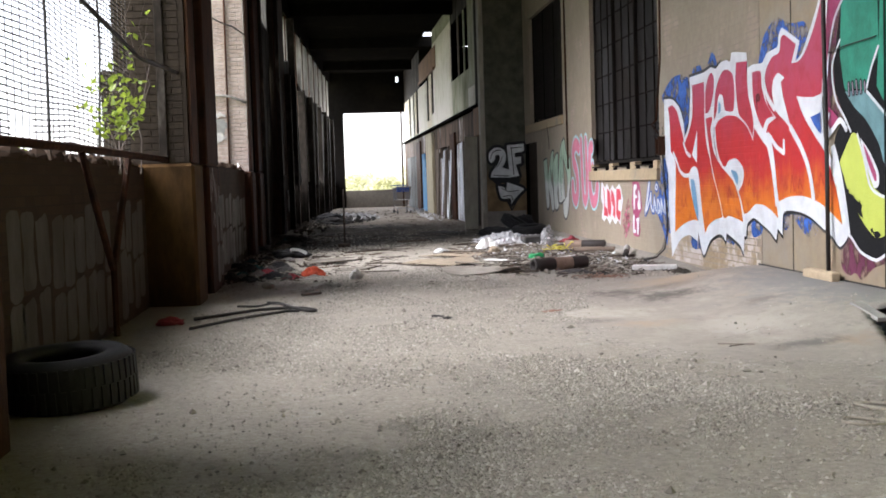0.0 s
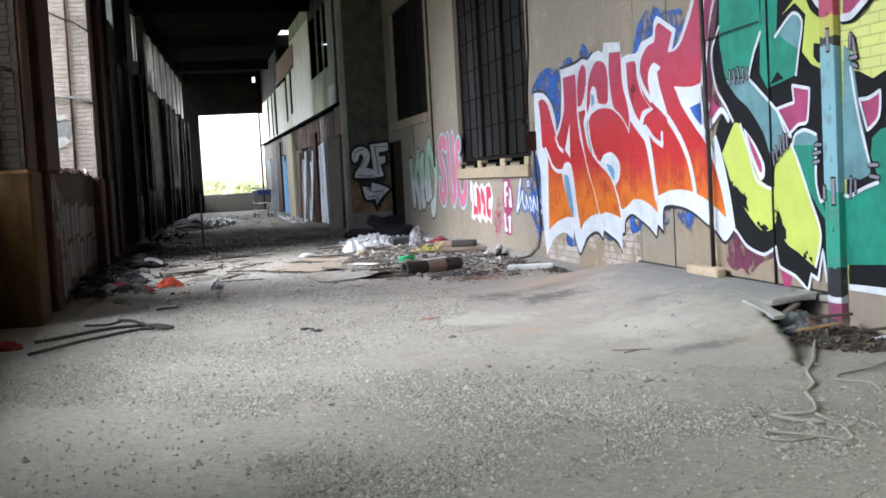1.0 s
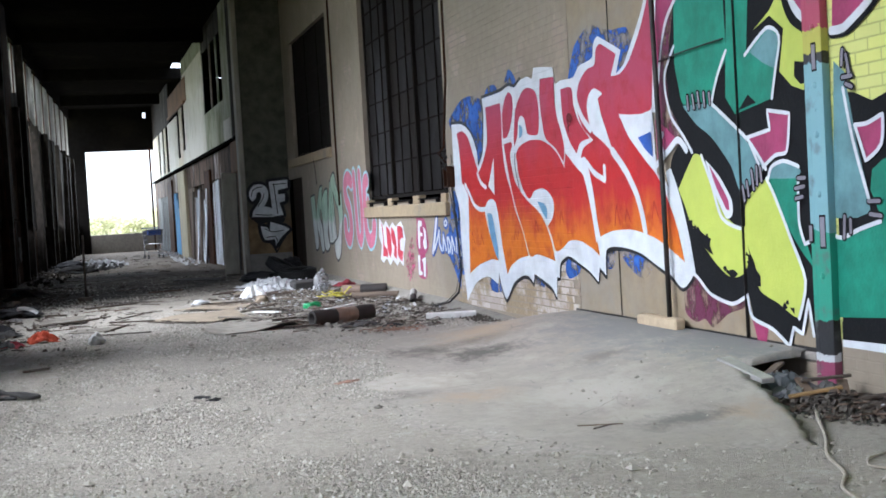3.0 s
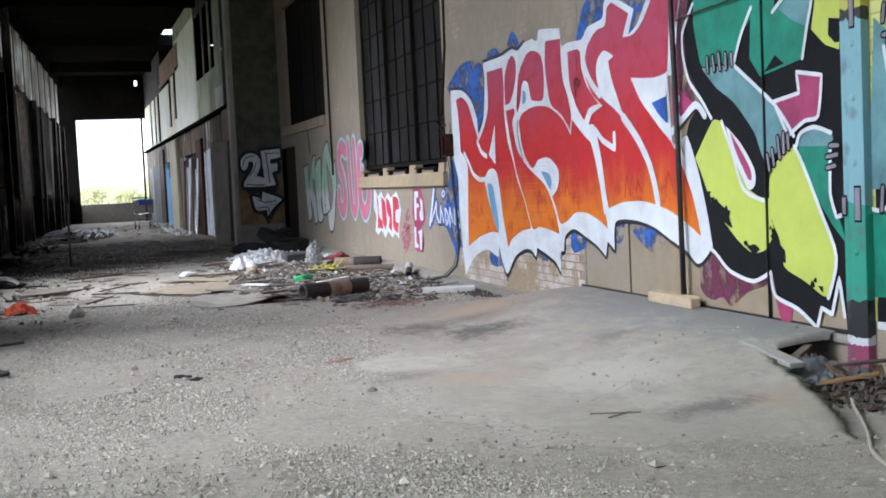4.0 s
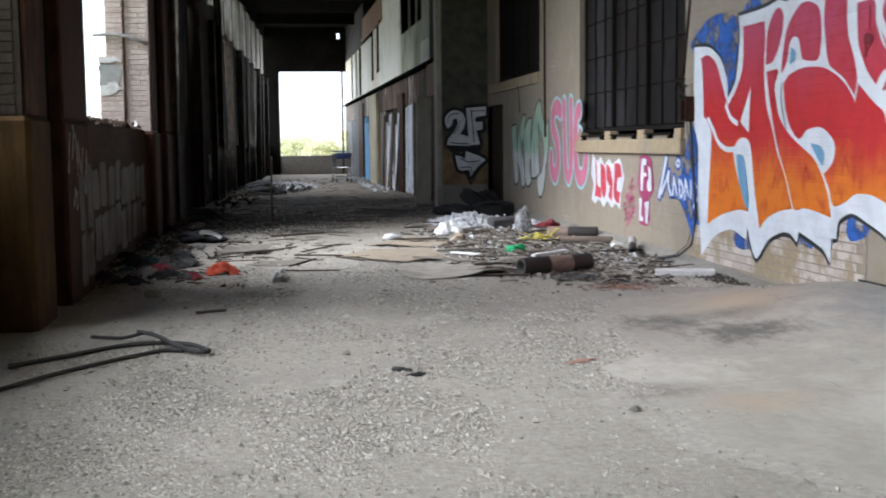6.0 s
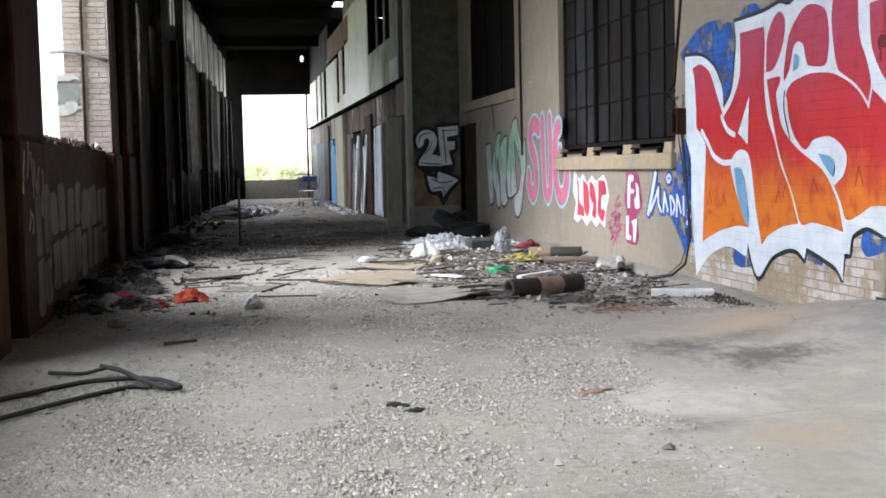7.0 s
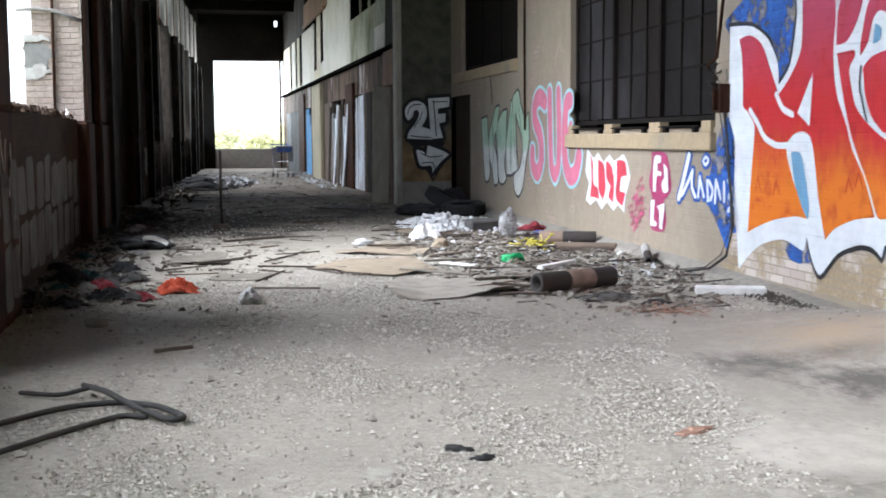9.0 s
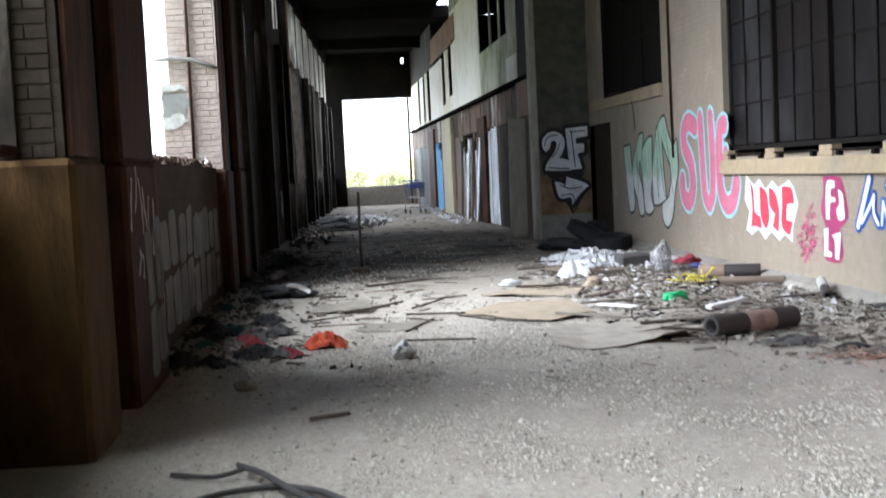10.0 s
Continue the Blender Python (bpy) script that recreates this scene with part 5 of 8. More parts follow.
for z, r in ((1.75, 0.02), (1.61, 0.01), (1.47, 0.022), (1.13, 0.02), (0.66, 0.02), (2.08, 0.02)):
    bm = bmesh.new()
    bmesh.ops.create_uvsphere(bm, u_segments=12, v_segments=6, radius=r)
    bmesh.ops.transform(bm, verts=bm.verts, matrix=Matrix.Translation((3.846, 6.475, z)) @ Matrix.Diagonal((0.6, 1, 1, 1)))
    part("rivet", bm, "column_paint", beam, "", True)
for y, z0, z1, wd in ((6.455, 0.83, 1.0, 0.03), (6.47, 1.84, 1.98, 0.022), (6.565, 0.86, 0.95, 0.02)):
    boxes("shadow_mark", "charcoal", [(3.8435, 3.8445, y - wd * 0.7 - 0.008, y + wd * 0.7 + 0.008, z0 - 0.012, z1 + 0.012)], beam, "black painted shadow")
    boxes("lilac_mark", "lilac", [(3.841, 3.843, y - wd * 0.7, y + wd * 0.7, z0, z1)], beam, "lilac-grey painted bar")

# paint on the brickwork beyond the column
near_wall = Piece("graffiti_mural", "lime, black and green graffiti on the near wall")
fill(near_wall, "charcoal", 0, [(6.38, 1.7), (6.2, 1.68), (6.05, 1.62), (5.9, 1.66), (5.2, 1.62), (4.2, 1.6), (4.2, 0.26), (6.38, 0.26)], True)
fill(near_wall, "teal", 1, [(6.36, 1.87), (6.27, 1.8), (6.25, 1.7), (6.19, 1.41), (6.1, 1.11), (6.1, 1.02), (6.21, 0.99), (6.42, 0.99)], True)
line(near_wall, "white", 3, [(6.28, 1.71), (6.21, 1.41), (6.1, 1.1)], 0.024)
fill(near_wall, "magenta", 1, [(6.19, 1.5), (6.09, 1.5), (5.96, 1.54), (5.98, 1.38), (6.11, 1.3)], True)
line(near_wall, "white", 3, [(6.19, 1.5), (6.09, 1.5), (5.96, 1.54), (5.98, 1.38), (6.11, 1.3), (6.19, 1.5)], 0.024)
fill(near_wall, "green", 1, [(6.46, 0.86), (6.34, 0.88), (6.18, 0.93), (6.0, 0.97), (6.09, 1.14), (6.07, 1.25), (5.98, 1.3), (5.9, 1.31), (5.82, 1.3), (5.88, 0.46), (6.49, 0.42)], True)
line(near_wall, "white", 3, [(6.41, 0.89), (6.33, 0.88), (6.18, 0.93), (6.01, 0.97)], 0.024)
line(near_wall, "charcoal", 3.2, [(6.31, 1.0), (6.32, 0.88)], 0.042)
line(near_wall, "lilac", 3.6, [(6.31, 1.0), (6.32, 0.88)], 0.022)
line(near_wall, "charcoal", 3.2, [(6.26, 0.98), (6.26, 0.91)], 0.042)
line(near_wall, "lilac", 3.6, [(6.26, 0.98), (6.26, 0.91)], 0.022)
line(near_wall, "charcoal", 3.2, [(6.27, 1.92), (6.28, 1.84)], 0.042)
line(near_wall, "lilac", 3.6, [(6.27, 1.92), (6.28, 1.84)], 0.022)
line(near_wall, "charcoal", 3.2, [(6.24, 1.89), (6.22, 1.79)], 0.042)
line(near_wall, "lilac", 3.6, [(6.24, 1.89), (6.22, 1.79)], 0.022)
line(near_wall, "charcoal", 3.2, [(6.28, 1.77), (6.2, 1.77)], 0.042)
line(near_wall, "lilac", 3.6, [(6.28, 1.77), (6.2, 1.77)], 0.022)
line(near_wall, "charcoal", 3.2, [(6.25, 1.73), (6.2, 1.71)], 0.042)
line(near_wall, "lilac", 3.6, [(6.25, 1.73), (6.2, 1.71)], 0.022)
line(near_wall, "charcoal", 3.2, [(6.1, 1.08), (6.01, 1.08)], 0.042)
line(near_wall, "lilac", 3.6, [(6.1, 1.08), (6.01, 1.08)], 0.022)
line(near_wall, "charcoal", 3.2, [(6.09, 1.01), (6.0, 1.0)], 0.042)
line(near_wall, "lilac", 3.6, [(6.09, 1.01), (6.0, 1.0)], 0.022)
fill(near_wall, "magenta", 1, [(6.34, 2.29), (6.36, 2.05), (6.27, 2.05), (6.08, 2.13), (5.97, 2.22)], True)
line(near_wall, "white", 3, [(6.36, 2.04), (6.25, 2.04), (6.08, 2.12), (6.0, 2.17)], 0.05)
line(near_wall, "charcoal", 2.4, [(6.36, 2.02), (6.22, 2.02), (6.05, 2.1), (5.96, 2.16)], 0.05)
fill(near_wall, "charcoal", 1.6, [(6.38, 0.4), (5.2, 0.42), (4.2, 0.4), (4.2, 0.3), (6.38, 0.28)], True)
fill(near_wall, "white", 2, [(6.38, 0.3), (5.9, 0.31), (5.6, 0.28), (5.2, 0.3), (5.2, 0.25), (5.6, 0.23), (5.9, 0.26), (6.38, 0.26)])
fill(near_wall, "purple", 0, [(5.95, 0.25), (4.2, 0.25), (4.2, 0.02), (5.8, 0.02)])

# ---- steel windows ----
M["steel_frame"] = worn("dark_rusted_window_steel", (0.015, 0.0128, 0.012), (0.012, 0.0102, 0.0095), (0.02, 0.0155, 0.0125), 2, 20, 0.8, 0.0)
# paler patches on the panes are hazy reflections put into the colour
M["glass"] = worn("grimy_glass_with_haze", (0.013, 0.0115, 0.0115), (0.01, 0.0088, 0.0085), (0.042, 0.04, 0.043), 0.8, 6, 0.5, cut=(0.52, 0.72), stretch=(1, 1, 0.5), bump=0.1)
M["glass_brown"] = worn("rust_stained_glass", (0.0125, 0.0098, 0.0085), (0.01, 0.008, 0.007), (0.02, 0.014, 0.011), 1.6, 6, 0.5, stretch=(1, 1, 0.4), bump=0.1)
M["board_black"] = worn("blackened_shutter_board", (0.012, 0.01, 0.0085), (0.009, 0.0075, 0.0065), (0.018, 0.014, 0.012), 0.8, 6, 0.8, bump=0.2)
for dull, shine in (("steel_frame", 0.05), ("glass", 0.1), ("glass_brown", 0.1), ("board_black", 0.05)):
    M[dull].node_tree.nodes["Principled BSDF"].inputs["Specular IOR Level"].default_value = shine


def steel_window(number, y0, y1, z0, z1, cols, rows, missing, seed):
    w = tagged(new(f"window_{number}"), "grimy steel-framed factory window with broken panes", "window", kind="structure")
    xa, xb = RX + 0.07, RX + 0.12
    boxes("window_frame", "steel_frame", [(xa, xb, y0, y0 + 0.06, z0, z1), (xa, xb, y1 - 0.06, y1, z0, z1), (xa, xb, y0 + 0.06, y1 - 0.06, z0, z0 + 0.05), (xa, xb, y0 + 0.06, y1 - 0.06, z1 - 0.05, z1)], w, bevel=0.004)
    rnd = random.Random(seed)
    dy, dz = (y1 - y0 - 0.12) / cols, (z1 - z0 - 0.1) / rows
    for c in range(1, cols):
        thick = 0.05 if c % 3 == 0 else 0.018
        y = y0 + 0.06 + c * dy
        boxes("mullion", "steel_frame", [(xa - (0.03 if c % 3 == 0 else -0.005), xb - 0.005, y - thick / 2, y + thick / 2, z0 + 0.05, z1 - 0.05)], w)
    for r in range(1, rows):
        z = z0 + 0.05 + r * dz
        boxes("glazing_bar", "steel_frame", [(xa + 0.012, xb - 0.012, y0 + 0.06, y1 - 0.06, z - 0.011, z + 0.011)], w)
    for c in range(cols):
        for r in range(rows):
            if rnd.random() < missing:
                continue
            a, b = y0 + 0.06 + c * dy + 0.01, y0 + 0.06 + (c + 1) * dy - 0.01
            lo, hi = z0 + 0.05 + r * dz + 0.01, z0 + 0.05 + (r + 1) * dz - 0.01
            bm = bmesh.new()
            tilt = rnd.uniform(-0.006, 0.006)
            if number > 2 and rnd.random() < 0.1:
                pts = [(a, lo), (b, lo), (b, lo + (hi - lo) * rnd.uniform(0.3, 0.9)), (a + (b - a) * rnd.uniform(0.3, 0.7), lo + (hi - lo) * rnd.uniform(0.2, 0.6)), (a, lo + (hi - lo) * rnd.uniform(0.4, 1))]
            else:
                pts = [(a, lo), (b, lo), (b, hi), (a, hi)]
            fr = [bm.verts.new((xa + 0.022 + tilt * (1 if i % 2 else -1), y, z)) for i, (y, z) in enumerate(pts)]
            bk = [bm.verts.new((v.co.x + 0.005, v.co.y, v.co.z)) for v in fr]
            bm.faces.new(fr)
            bm.faces.new(bk[::-1])
            for i in range(len(fr)):
                bm.faces.new((fr[i], bk[i], bk[(i + 1) % len(fr)], fr[(i + 1) % len(fr)]))
            part("pane", bm, "board_black" if number == 2 else ("glass_brown" if rnd.random() < 0.2 else "glass"), w)
    return w


M["sill_tan"] = worn("tan_painted_concrete_sill", (0.36, 0.28, 0.175), (0.29, 0.225, 0.145), (0.22, 0.19, 0.15), 1.6, 12, bump=0.3)
w = steel_window(1, W1[0], W1[1], W1[2] + 0.06, W1[3], 9, 7, 0.0, 3)
sill = boxes("window_sill", "sill_tan", [(RX - 0.06, RX + 0.2, W1[0] - 0.02, W1[1] + 0.03, 1.075, 1.235)], w, "tan painted concrete sill", bevel=0.01)
for a, b in ((13.66, 13.85), (14.8, 15.07), (16.13, 16.38), (17.5, 17.66)):
    boxes("sill_block", "sill_tan", [(RX - 0.03, RX + 0.07, a, b, 1.237, 1.34)], w, bevel=0.006)
for a, b in ((13.87, 14.78), (15.09, 16.11), (16.4, 17.48)):
    boxes("sill_lip", "steel_frame", [(RX - 0.05, RX + 0.06, a, b, 1.285, 1.3)], w)
    for y in (a + 0.12, b - 0.12):
        boxes("bracket", "steel_frame", [(RX - 0.045, RX + 0.05, y - 0.03, y + 0.03, 1.238, 1.284)], w)
w = steel_window(2, W2[0], W2[1], W2[2] + 0.02, W2[3], 3, 3, 0.0, 5)
boxes("window_sill", "sill_tan", [(RX - 0.05, RX + 0.06, W2[0] - 0.02, 24.2, 2.14, 2.31)], w, "chipped pale concrete sill", bevel=0.008)
# surface pipe, junction box and hanging cable by the windows
bm = bmesh.new()
tube(bm, [(3.875, 19.6, 1.3), (3.875, 19.63, 2.0), (3.875, 19.66, 5.4)], 0.016, 8)
tagged(part("wall_pipe", bm, "rust", None, "thin painted pipe running up the wall", True), "", "pipe")
bm = bmesh.new()
tube(bm, [(3.84, 21.46, 2.16), (3.86, 21.44, 1.95), (3.87, 21.43, 1.72)], 0.006, 6)
tagged(part("hanging_wire", bm, "black_metal", None, "short black wire hanging below the window sill", True), "", "wire")
jb = thing("junction_box", "rusty open electrical box with torn cables", "electrical box")
boxes("back_plate", "rust", [(3.85, 3.895, 13.33, 13.48, 1.4, 1.64)], jb)
boxes("rim", "rust", [(3.8, 3.85, 13.33, 13.35, 1.4, 1.64), (3.8, 3.85, 13.46, 13.48, 1.4, 1.62), (3.8, 3.85, 13.35, 13.46, 1.4, 1.42), (3.81, 3.85, 13.35, 13.46, 1.62, 1.64)], jb, bevel=0.003)
rnd = random.Random(77)
for k in range(7):
    bm = bmesh.new()
    p = [(3.83, 13.4 + rnd.uniform(-0.05, 0.05), 1.6)]
    for _ in range(4):
        p.append((rnd.uniform(3.74, 3.87), p[-1][1] + rnd.uniform(-0.07, 0.07), p[-1][2] + rnd.uniform(-0.03, 0.09)))
    tube(bm, p, 0.005, 5)
    part("wire_end", bm, "black_metal", jb, "torn wire end")
for k, (dy, r) in enumerate(((0.0, 0.012), (0.05, 0.005))):
    bm = bmesh.new()
    tube(bm, [(3.86 - 0.02 * k, 13.36 + dy, 1.4), (3.85, 13.27 + dy, 1.1), (3.86, 13.22 + dy * 0.3, 0.75), (3.85, 13.14 + dy * 0.8, 0.45), (3.82, 13.2 + dy * 2, 0.2), (3.76, 13.38 + dy * 2, 0.08), (3.66, 13.62 + dy * 3, 0.03)], r, 7)
    part("cable", bm, "black_metal", jb, "torn black cable", True)
bm = bmesh.new()
tube(bm, [(3.83, 13.45, 1.68), (3.78, 13.55, 1.8), (3.8, 13.4, 1.86), (3.84, 13.33, 2.6), (3.86, 13.35, 4.0)], 0.015, 6)
part("cable", bm, "rust", jb, "", True)

# ---- concrete ramp to the sliding door ----
m, nt, bsdf = material("smooth_worn_concrete_ramp")
col = mix(nt, ramp(nt, noise_of(nt, 14, 8), 0.35, 0.65), (0.325, 0.297, 0.257), (0.285, 0.26, 0.225))
col = mix(nt, ramp(nt, noise_of(nt, 0.9, 7, rough=0.65), 0.52, 0.75), col, (0.27, 0.255, 0.23))
col = mix(nt, ramp(nt, noise_of(nt, 1.3, 5), 0.62, 0.78), col, (0.35, 0.285, 0.215))
col = mix(nt, ramp(nt, noise_of(nt, 70, 4), 0.6, 0.72), col, (0.17, 0.16, 0.145))
col = mix(nt, ramp(nt, noise_of(nt, 2.0, 9, rough=0.75), 0.48, 0.64), col, (0.37, 0.342, 0.3))
col = mix(nt, ramp(nt, noise_of(nt, 5.5, 9, (1.6, 0.7, 1), 0.8), 0.55, 0.7), col, (0.25, 0.23, 0.2))
# place, reach, squeeze along the passage, colour and cover of each stain
for spot, radius, stretch, tone, density in (((2.32, 9.75), 0.42, 1.0, (0.115, 0.107, 0.095), 0.09), ((2.66, 9.15), 0.42, 1.1, (0.11, 0.102, 0.09), 0.09), ((2.85, 9.8), 0.4, 1.4, (0.15, 0.138, 0.12), 0.07),
                                             ((3.05, 10.2), 0.6, 0.9, (0.37, 0.295, 0.215), 0.07), ((1.8, 8.3), 0.6, 1.0, (0.43, 0.4, 0.352), 0.1), ((1.65, 7.8), 0.34, 1.6, (0.15, 0.138, 0.118), 0.09),
                                             ((2.08, 7.48), 0.42, 1.4, (0.355, 0.28, 0.205), 0.07), ((2.55, 7.0), 0.6, 1.0, (0.385, 0.36, 0.318), 0.09), ((2.95, 5.95), 0.3, 1.2, (0.34, 0.275, 0.21), 0.05),
                                             ((2.7, 6.04), 0.3, 1.5, (0.15, 0.143, 0.132), 0.1), ((3.12, 7.9), 0.3, 1.4, (0.18, 0.16, 0.14), 0.05), ((3.8, 8.5), 0.8, 0.42, (0.215, 0.215, 0.211), 0.1), ((3.75, 7.3), 0.5, 0.7, (0.215, 0.215, 0.211), 0.1)):
    tc, sp = nt.nodes.new("ShaderNodeTexCoord"), nt.nodes.new("ShaderNodeMapping")
    sp.vector_type = "POINT"
    sp.inputs["Location"].default_value = (-spot[0], -spot[1] * stretch, 0)
    sp.inputs["Scale"].default_value = (1, stretch, 0)
    nt.links.new(tc.outputs["Object"], sp.inputs["Vector"])
    far = nt.nodes.new("ShaderNodeVectorMath")
    far.operation = "LENGTH"
    nt.links.new(sp.outputs["Vector"], far.inputs[0])
    ad = nt.nodes.new("ShaderNodeMath")
    ad.operation = "MULTIPLY_ADD"
    nt.links.new(ramp(nt, far.outputs["Value"], radius * 1.35, 0.0), ad.inputs[0])
    ad.inputs[1].default_value = 0.4
    nt.links.new(noise_of(nt, 4.5, 11, (1.7, 0.8, 1), 0.78), ad.inputs[2])
    col = mix(nt, ramp(nt, ad.outputs[0], 0.7 - density, 0.92 - density), col, tone)
# dirt trodden over the thin edge of the slab
tc, sp = nt.nodes.new("ShaderNodeTexCoord"), nt.nodes.new("ShaderNodeSeparateXYZ")
nt.links.new(tc.outputs["Object"], sp.inputs[0])
lift = nt.nodes.new("ShaderNodeMath")
lift.operation = "MULTIPLY_ADD"
nt.links.new(noise_of(nt, 2.2, 9, rough=0.75), lift.inputs[0])
lift.inputs[1].default_value = 0.03
nt.links.new(sp.outputs["Z"], lift.inputs[2])
col = mix(nt, ramp(nt, lift.outputs[0], 0.031, 0.023), col, mix(nt, ramp(nt, noise_of(nt, 26, 8, rough=0.7), 0.35, 0.66), (0.37, 0.343, 0.303), (0.235, 0.215, 0.186)))
# hairline cracks
tc = nt.nodes.new("ShaderNodeTexCoord")
bend = nt.nodes.new("ShaderNodeVectorMath")
bend.operation = "MULTIPLY_ADD"
wv = node(nt, "ShaderNodeTexNoise", Scale=2.5, Detail=5.0)
nt.links.new(tc.outputs["Object"], wv.inputs["Vector"])
nt.links.new(wv.outputs["Color"], bend.inputs[0])
bend.inputs[1].default_value = (0.25, 0.25, 0.0)
nt.links.new(tc.outputs["Object"], bend.inputs[2])
cell = node(nt, "ShaderNodeTexVoronoi", Scale=0.75)
cell.feature = "DISTANCE_TO_EDGE"
nt.links.new(bend.outputs[0], cell.inputs["Vector"])
crack = nt.nodes.new("ShaderNodeMath")
crack.operation = "MULTIPLY"
nt.links.new(ramp(nt, cell.outputs["Distance"], 0.0035, 0.001), crack.inputs[0])
nt.links.new(ramp(nt, noise_of(nt, 1.6, 7), 0.52, 0.66), crack.inputs[1])
col = mix(nt, crack.outputs[0], col, (0.15, 0.14, 0.125))
nt.links.new(col, bsdf.inputs["Base Color"])
bsdf.inputs["Roughness"].default_value = 0.85
bump_of(nt, bsdf, noise_of(nt, 45, 7, rough=0.7), 0.2, 0.008)
M["ramp"] = m


def ease(v, a, b):
    s = min(1, max(0, (v - a) / (b - a)))
    return s * s * (3 - 2 * s)


def ramp_height(x, y):
    wob = 0.3 * noise.noise((x * 1.0, y * 1.0, 7)) + 0.28 * noise.noise((x * 2.7, y * 2.7, 2)) + 0.1 * noise.noise((x * 9, y * 9, 2))
    rise = ease(x, 2.3, 3.85) * (1 - ease(y, 9.9, 11.6)) * ease(y, 4.6, 6.9)
    edge = ease(x + wob - 0.22 * abs(y - 8) + 0.4, 1.42, 2.05) * (1 - ease(y + wob, 11.3, 11.9)) * ease(y + wob, 5.3, 5.8)
    return 0.2 * rise + 0.026 * edge - 0.012


bm = bmesh.new()
nx, ny = 64, 130
vs = []
for j in range(ny + 1):
    y = 5.0 + 7.2 * j / ny
    for i in range(nx + 1):
        x = 1.3 + 2.59 * i / nx
        vs.append(bm.verts.new((x, y, ramp_height(x, y) + 0.0015 * noise.noise((x * 3, y * 3, 1)))))
for j in range(ny):
    for i in range(nx):
        x, y = 1.3 + 2.59 * (i + 0.5) / nx, 5.0 + 7.2 * (j + 0.5) / ny
        wob = 0.12 * noise.noise((x * 2, y * 2, 5))
        if x > 3.42 - 0.33 * (6.75 - y) - wob * 0.4 and y < 6.75 + wob * 0.3:
            continue
        a = j * (nx + 1) + i
        bm.faces.new((vs[a], vs[a + 1], vs[a + nx + 2], vs[a + nx + 1]))
bmesh.ops.delete(bm, geom=[v for v in bm.verts if not v.link_faces], context="VERTS")
rim = [e for e in bm.edges if e.is_boundary and all(v.co.x > 2.9 and 5.3 < v.co.y < 6.95 and v.co.x < 3.88 for v in e.verts)]
for v in [g for g in bmesh.ops.extrude_edge_only(bm, edges=rim)["geom"] if isinstance(g, bmesh.types.BMVert)]:
    v.co.z -= 0.04
    v.co.x -= 0.01
part("ramp", bm, "ramp", None, "smooth worn concrete ramp up to the sliding door", True, "structure", "ramp")

# ---- left side fittings ----
M["grey_paint"] = worn("faded_grey_paint", (0.135, 0.133, 0.12), (0.085, 0.082, 0.072), (0.042, 0.035, 0.027), 2.0, 9, stretch=(1, 1, 0.4), cut=(0.44, 0.6))
M["pale_scribble"] = worn("thin_pale_paint", (0.38, 0.36, 0.34), (0.24, 0.225, 0.21), (0.07, 0.05, 0.035), 3, 16)
M["wire"] = worn("dark_wire", (0.05, 0.046, 0.042), (0.035, 0.032, 0.03), (0.06, 0.042, 0.032), 2, 20, 0.7, 0.2)


# darker copy of the grey paint for the letters on the near parapet
M["grey_paint_darker"] = worn("darker_grey_paint", (0.07, 0.064, 0.055), (0.048, 0.043, 0.036), (0.034, 0.026, 0.019), 1.8, 9, stretch=(1, 1, 0.4), cut=(0.42, 0.58))


def grey_strokes(y0, y1, n, seed, face, mat="grey_paint"):
    """Tall faded blunt letters of old paint on the parapet, each broken at half height."""
    g = thing("faded_graffiti", "faded grey blunt letters on the dark parapet", "graffiti")
    rnd = random.Random(seed)
    step = (y1 - y0) / n
    for k in range(n):
        y, waist, top = y0 + step * (k + 0.5), rnd.uniform(0.5, 0.66), rnd.uniform(0.98, 1.08)
        for lo, hi in ((rnd.uniform(0.03, 0.16), waist - rnd.uniform(0.0, 0.05)), (waist, top)):
            w, c = step * rnd.uniform(0.42, 0.49), y + step * rnd.uniform(-0.08, 0.08)
            lean_by, nip = step * rnd.uniform(-0.16, 0.16), rnd.uniform(0.75, 1.0)
            mid = (lo + hi) / 2
            ring = [(c - w, lo + 0.05), (c - w * 0.6, lo), (c + w * 0.6, lo), (c + w, lo + 0.05), (c + w * nip + lean_by / 2, mid), (c + w + lean_by, hi - 0.05),
                    (c + w * 0.6 + lean_by, hi), (c - w * 0.6 + lean_by, hi - rnd.uniform(0, 0.04)), (c - w + lean_by, hi - 0.05), (c - w * nip + lean_by / 2, mid)]
            pts = smooth_path(ring, True, 4)
            for p in pts:
                p.x, p.y = p.x + 0.014 * noise.noise((p.x * 14, p.y * 14, seed)), p.y + 0.014 * noise.noise((p.x * 14, p.y * 14, seed + 4))
            bm = bmesh.new()
            vs = [bm.verts.new((face, p.x, p.y)) for p in pts]
            for tri in tessellate_polygon([[Vector((p.x, p.y, 0)) for p in pts]]):
                bm.faces.new([vs[i] for i in tri])
            part("stroke", bm, mat, g)


grey_strokes(5.6, 8.6, 9, 1, -2.196, "grey_paint_darker")
grey_strokes(8.9, 10.1, 4, 2, -2.196, "grey_paint_darker")
grey_strokes(13.3, 17.95, 10, 3, -1.876)
grey_strokes(12.0, 12.68, 2, 4, -1.706)

# pale scribbles on the base of the pier beyond the netting
g = thing("faded_graffiti", "pale scribbled tag on the brown pier base", "graffiti")
rnd = random.Random(8)
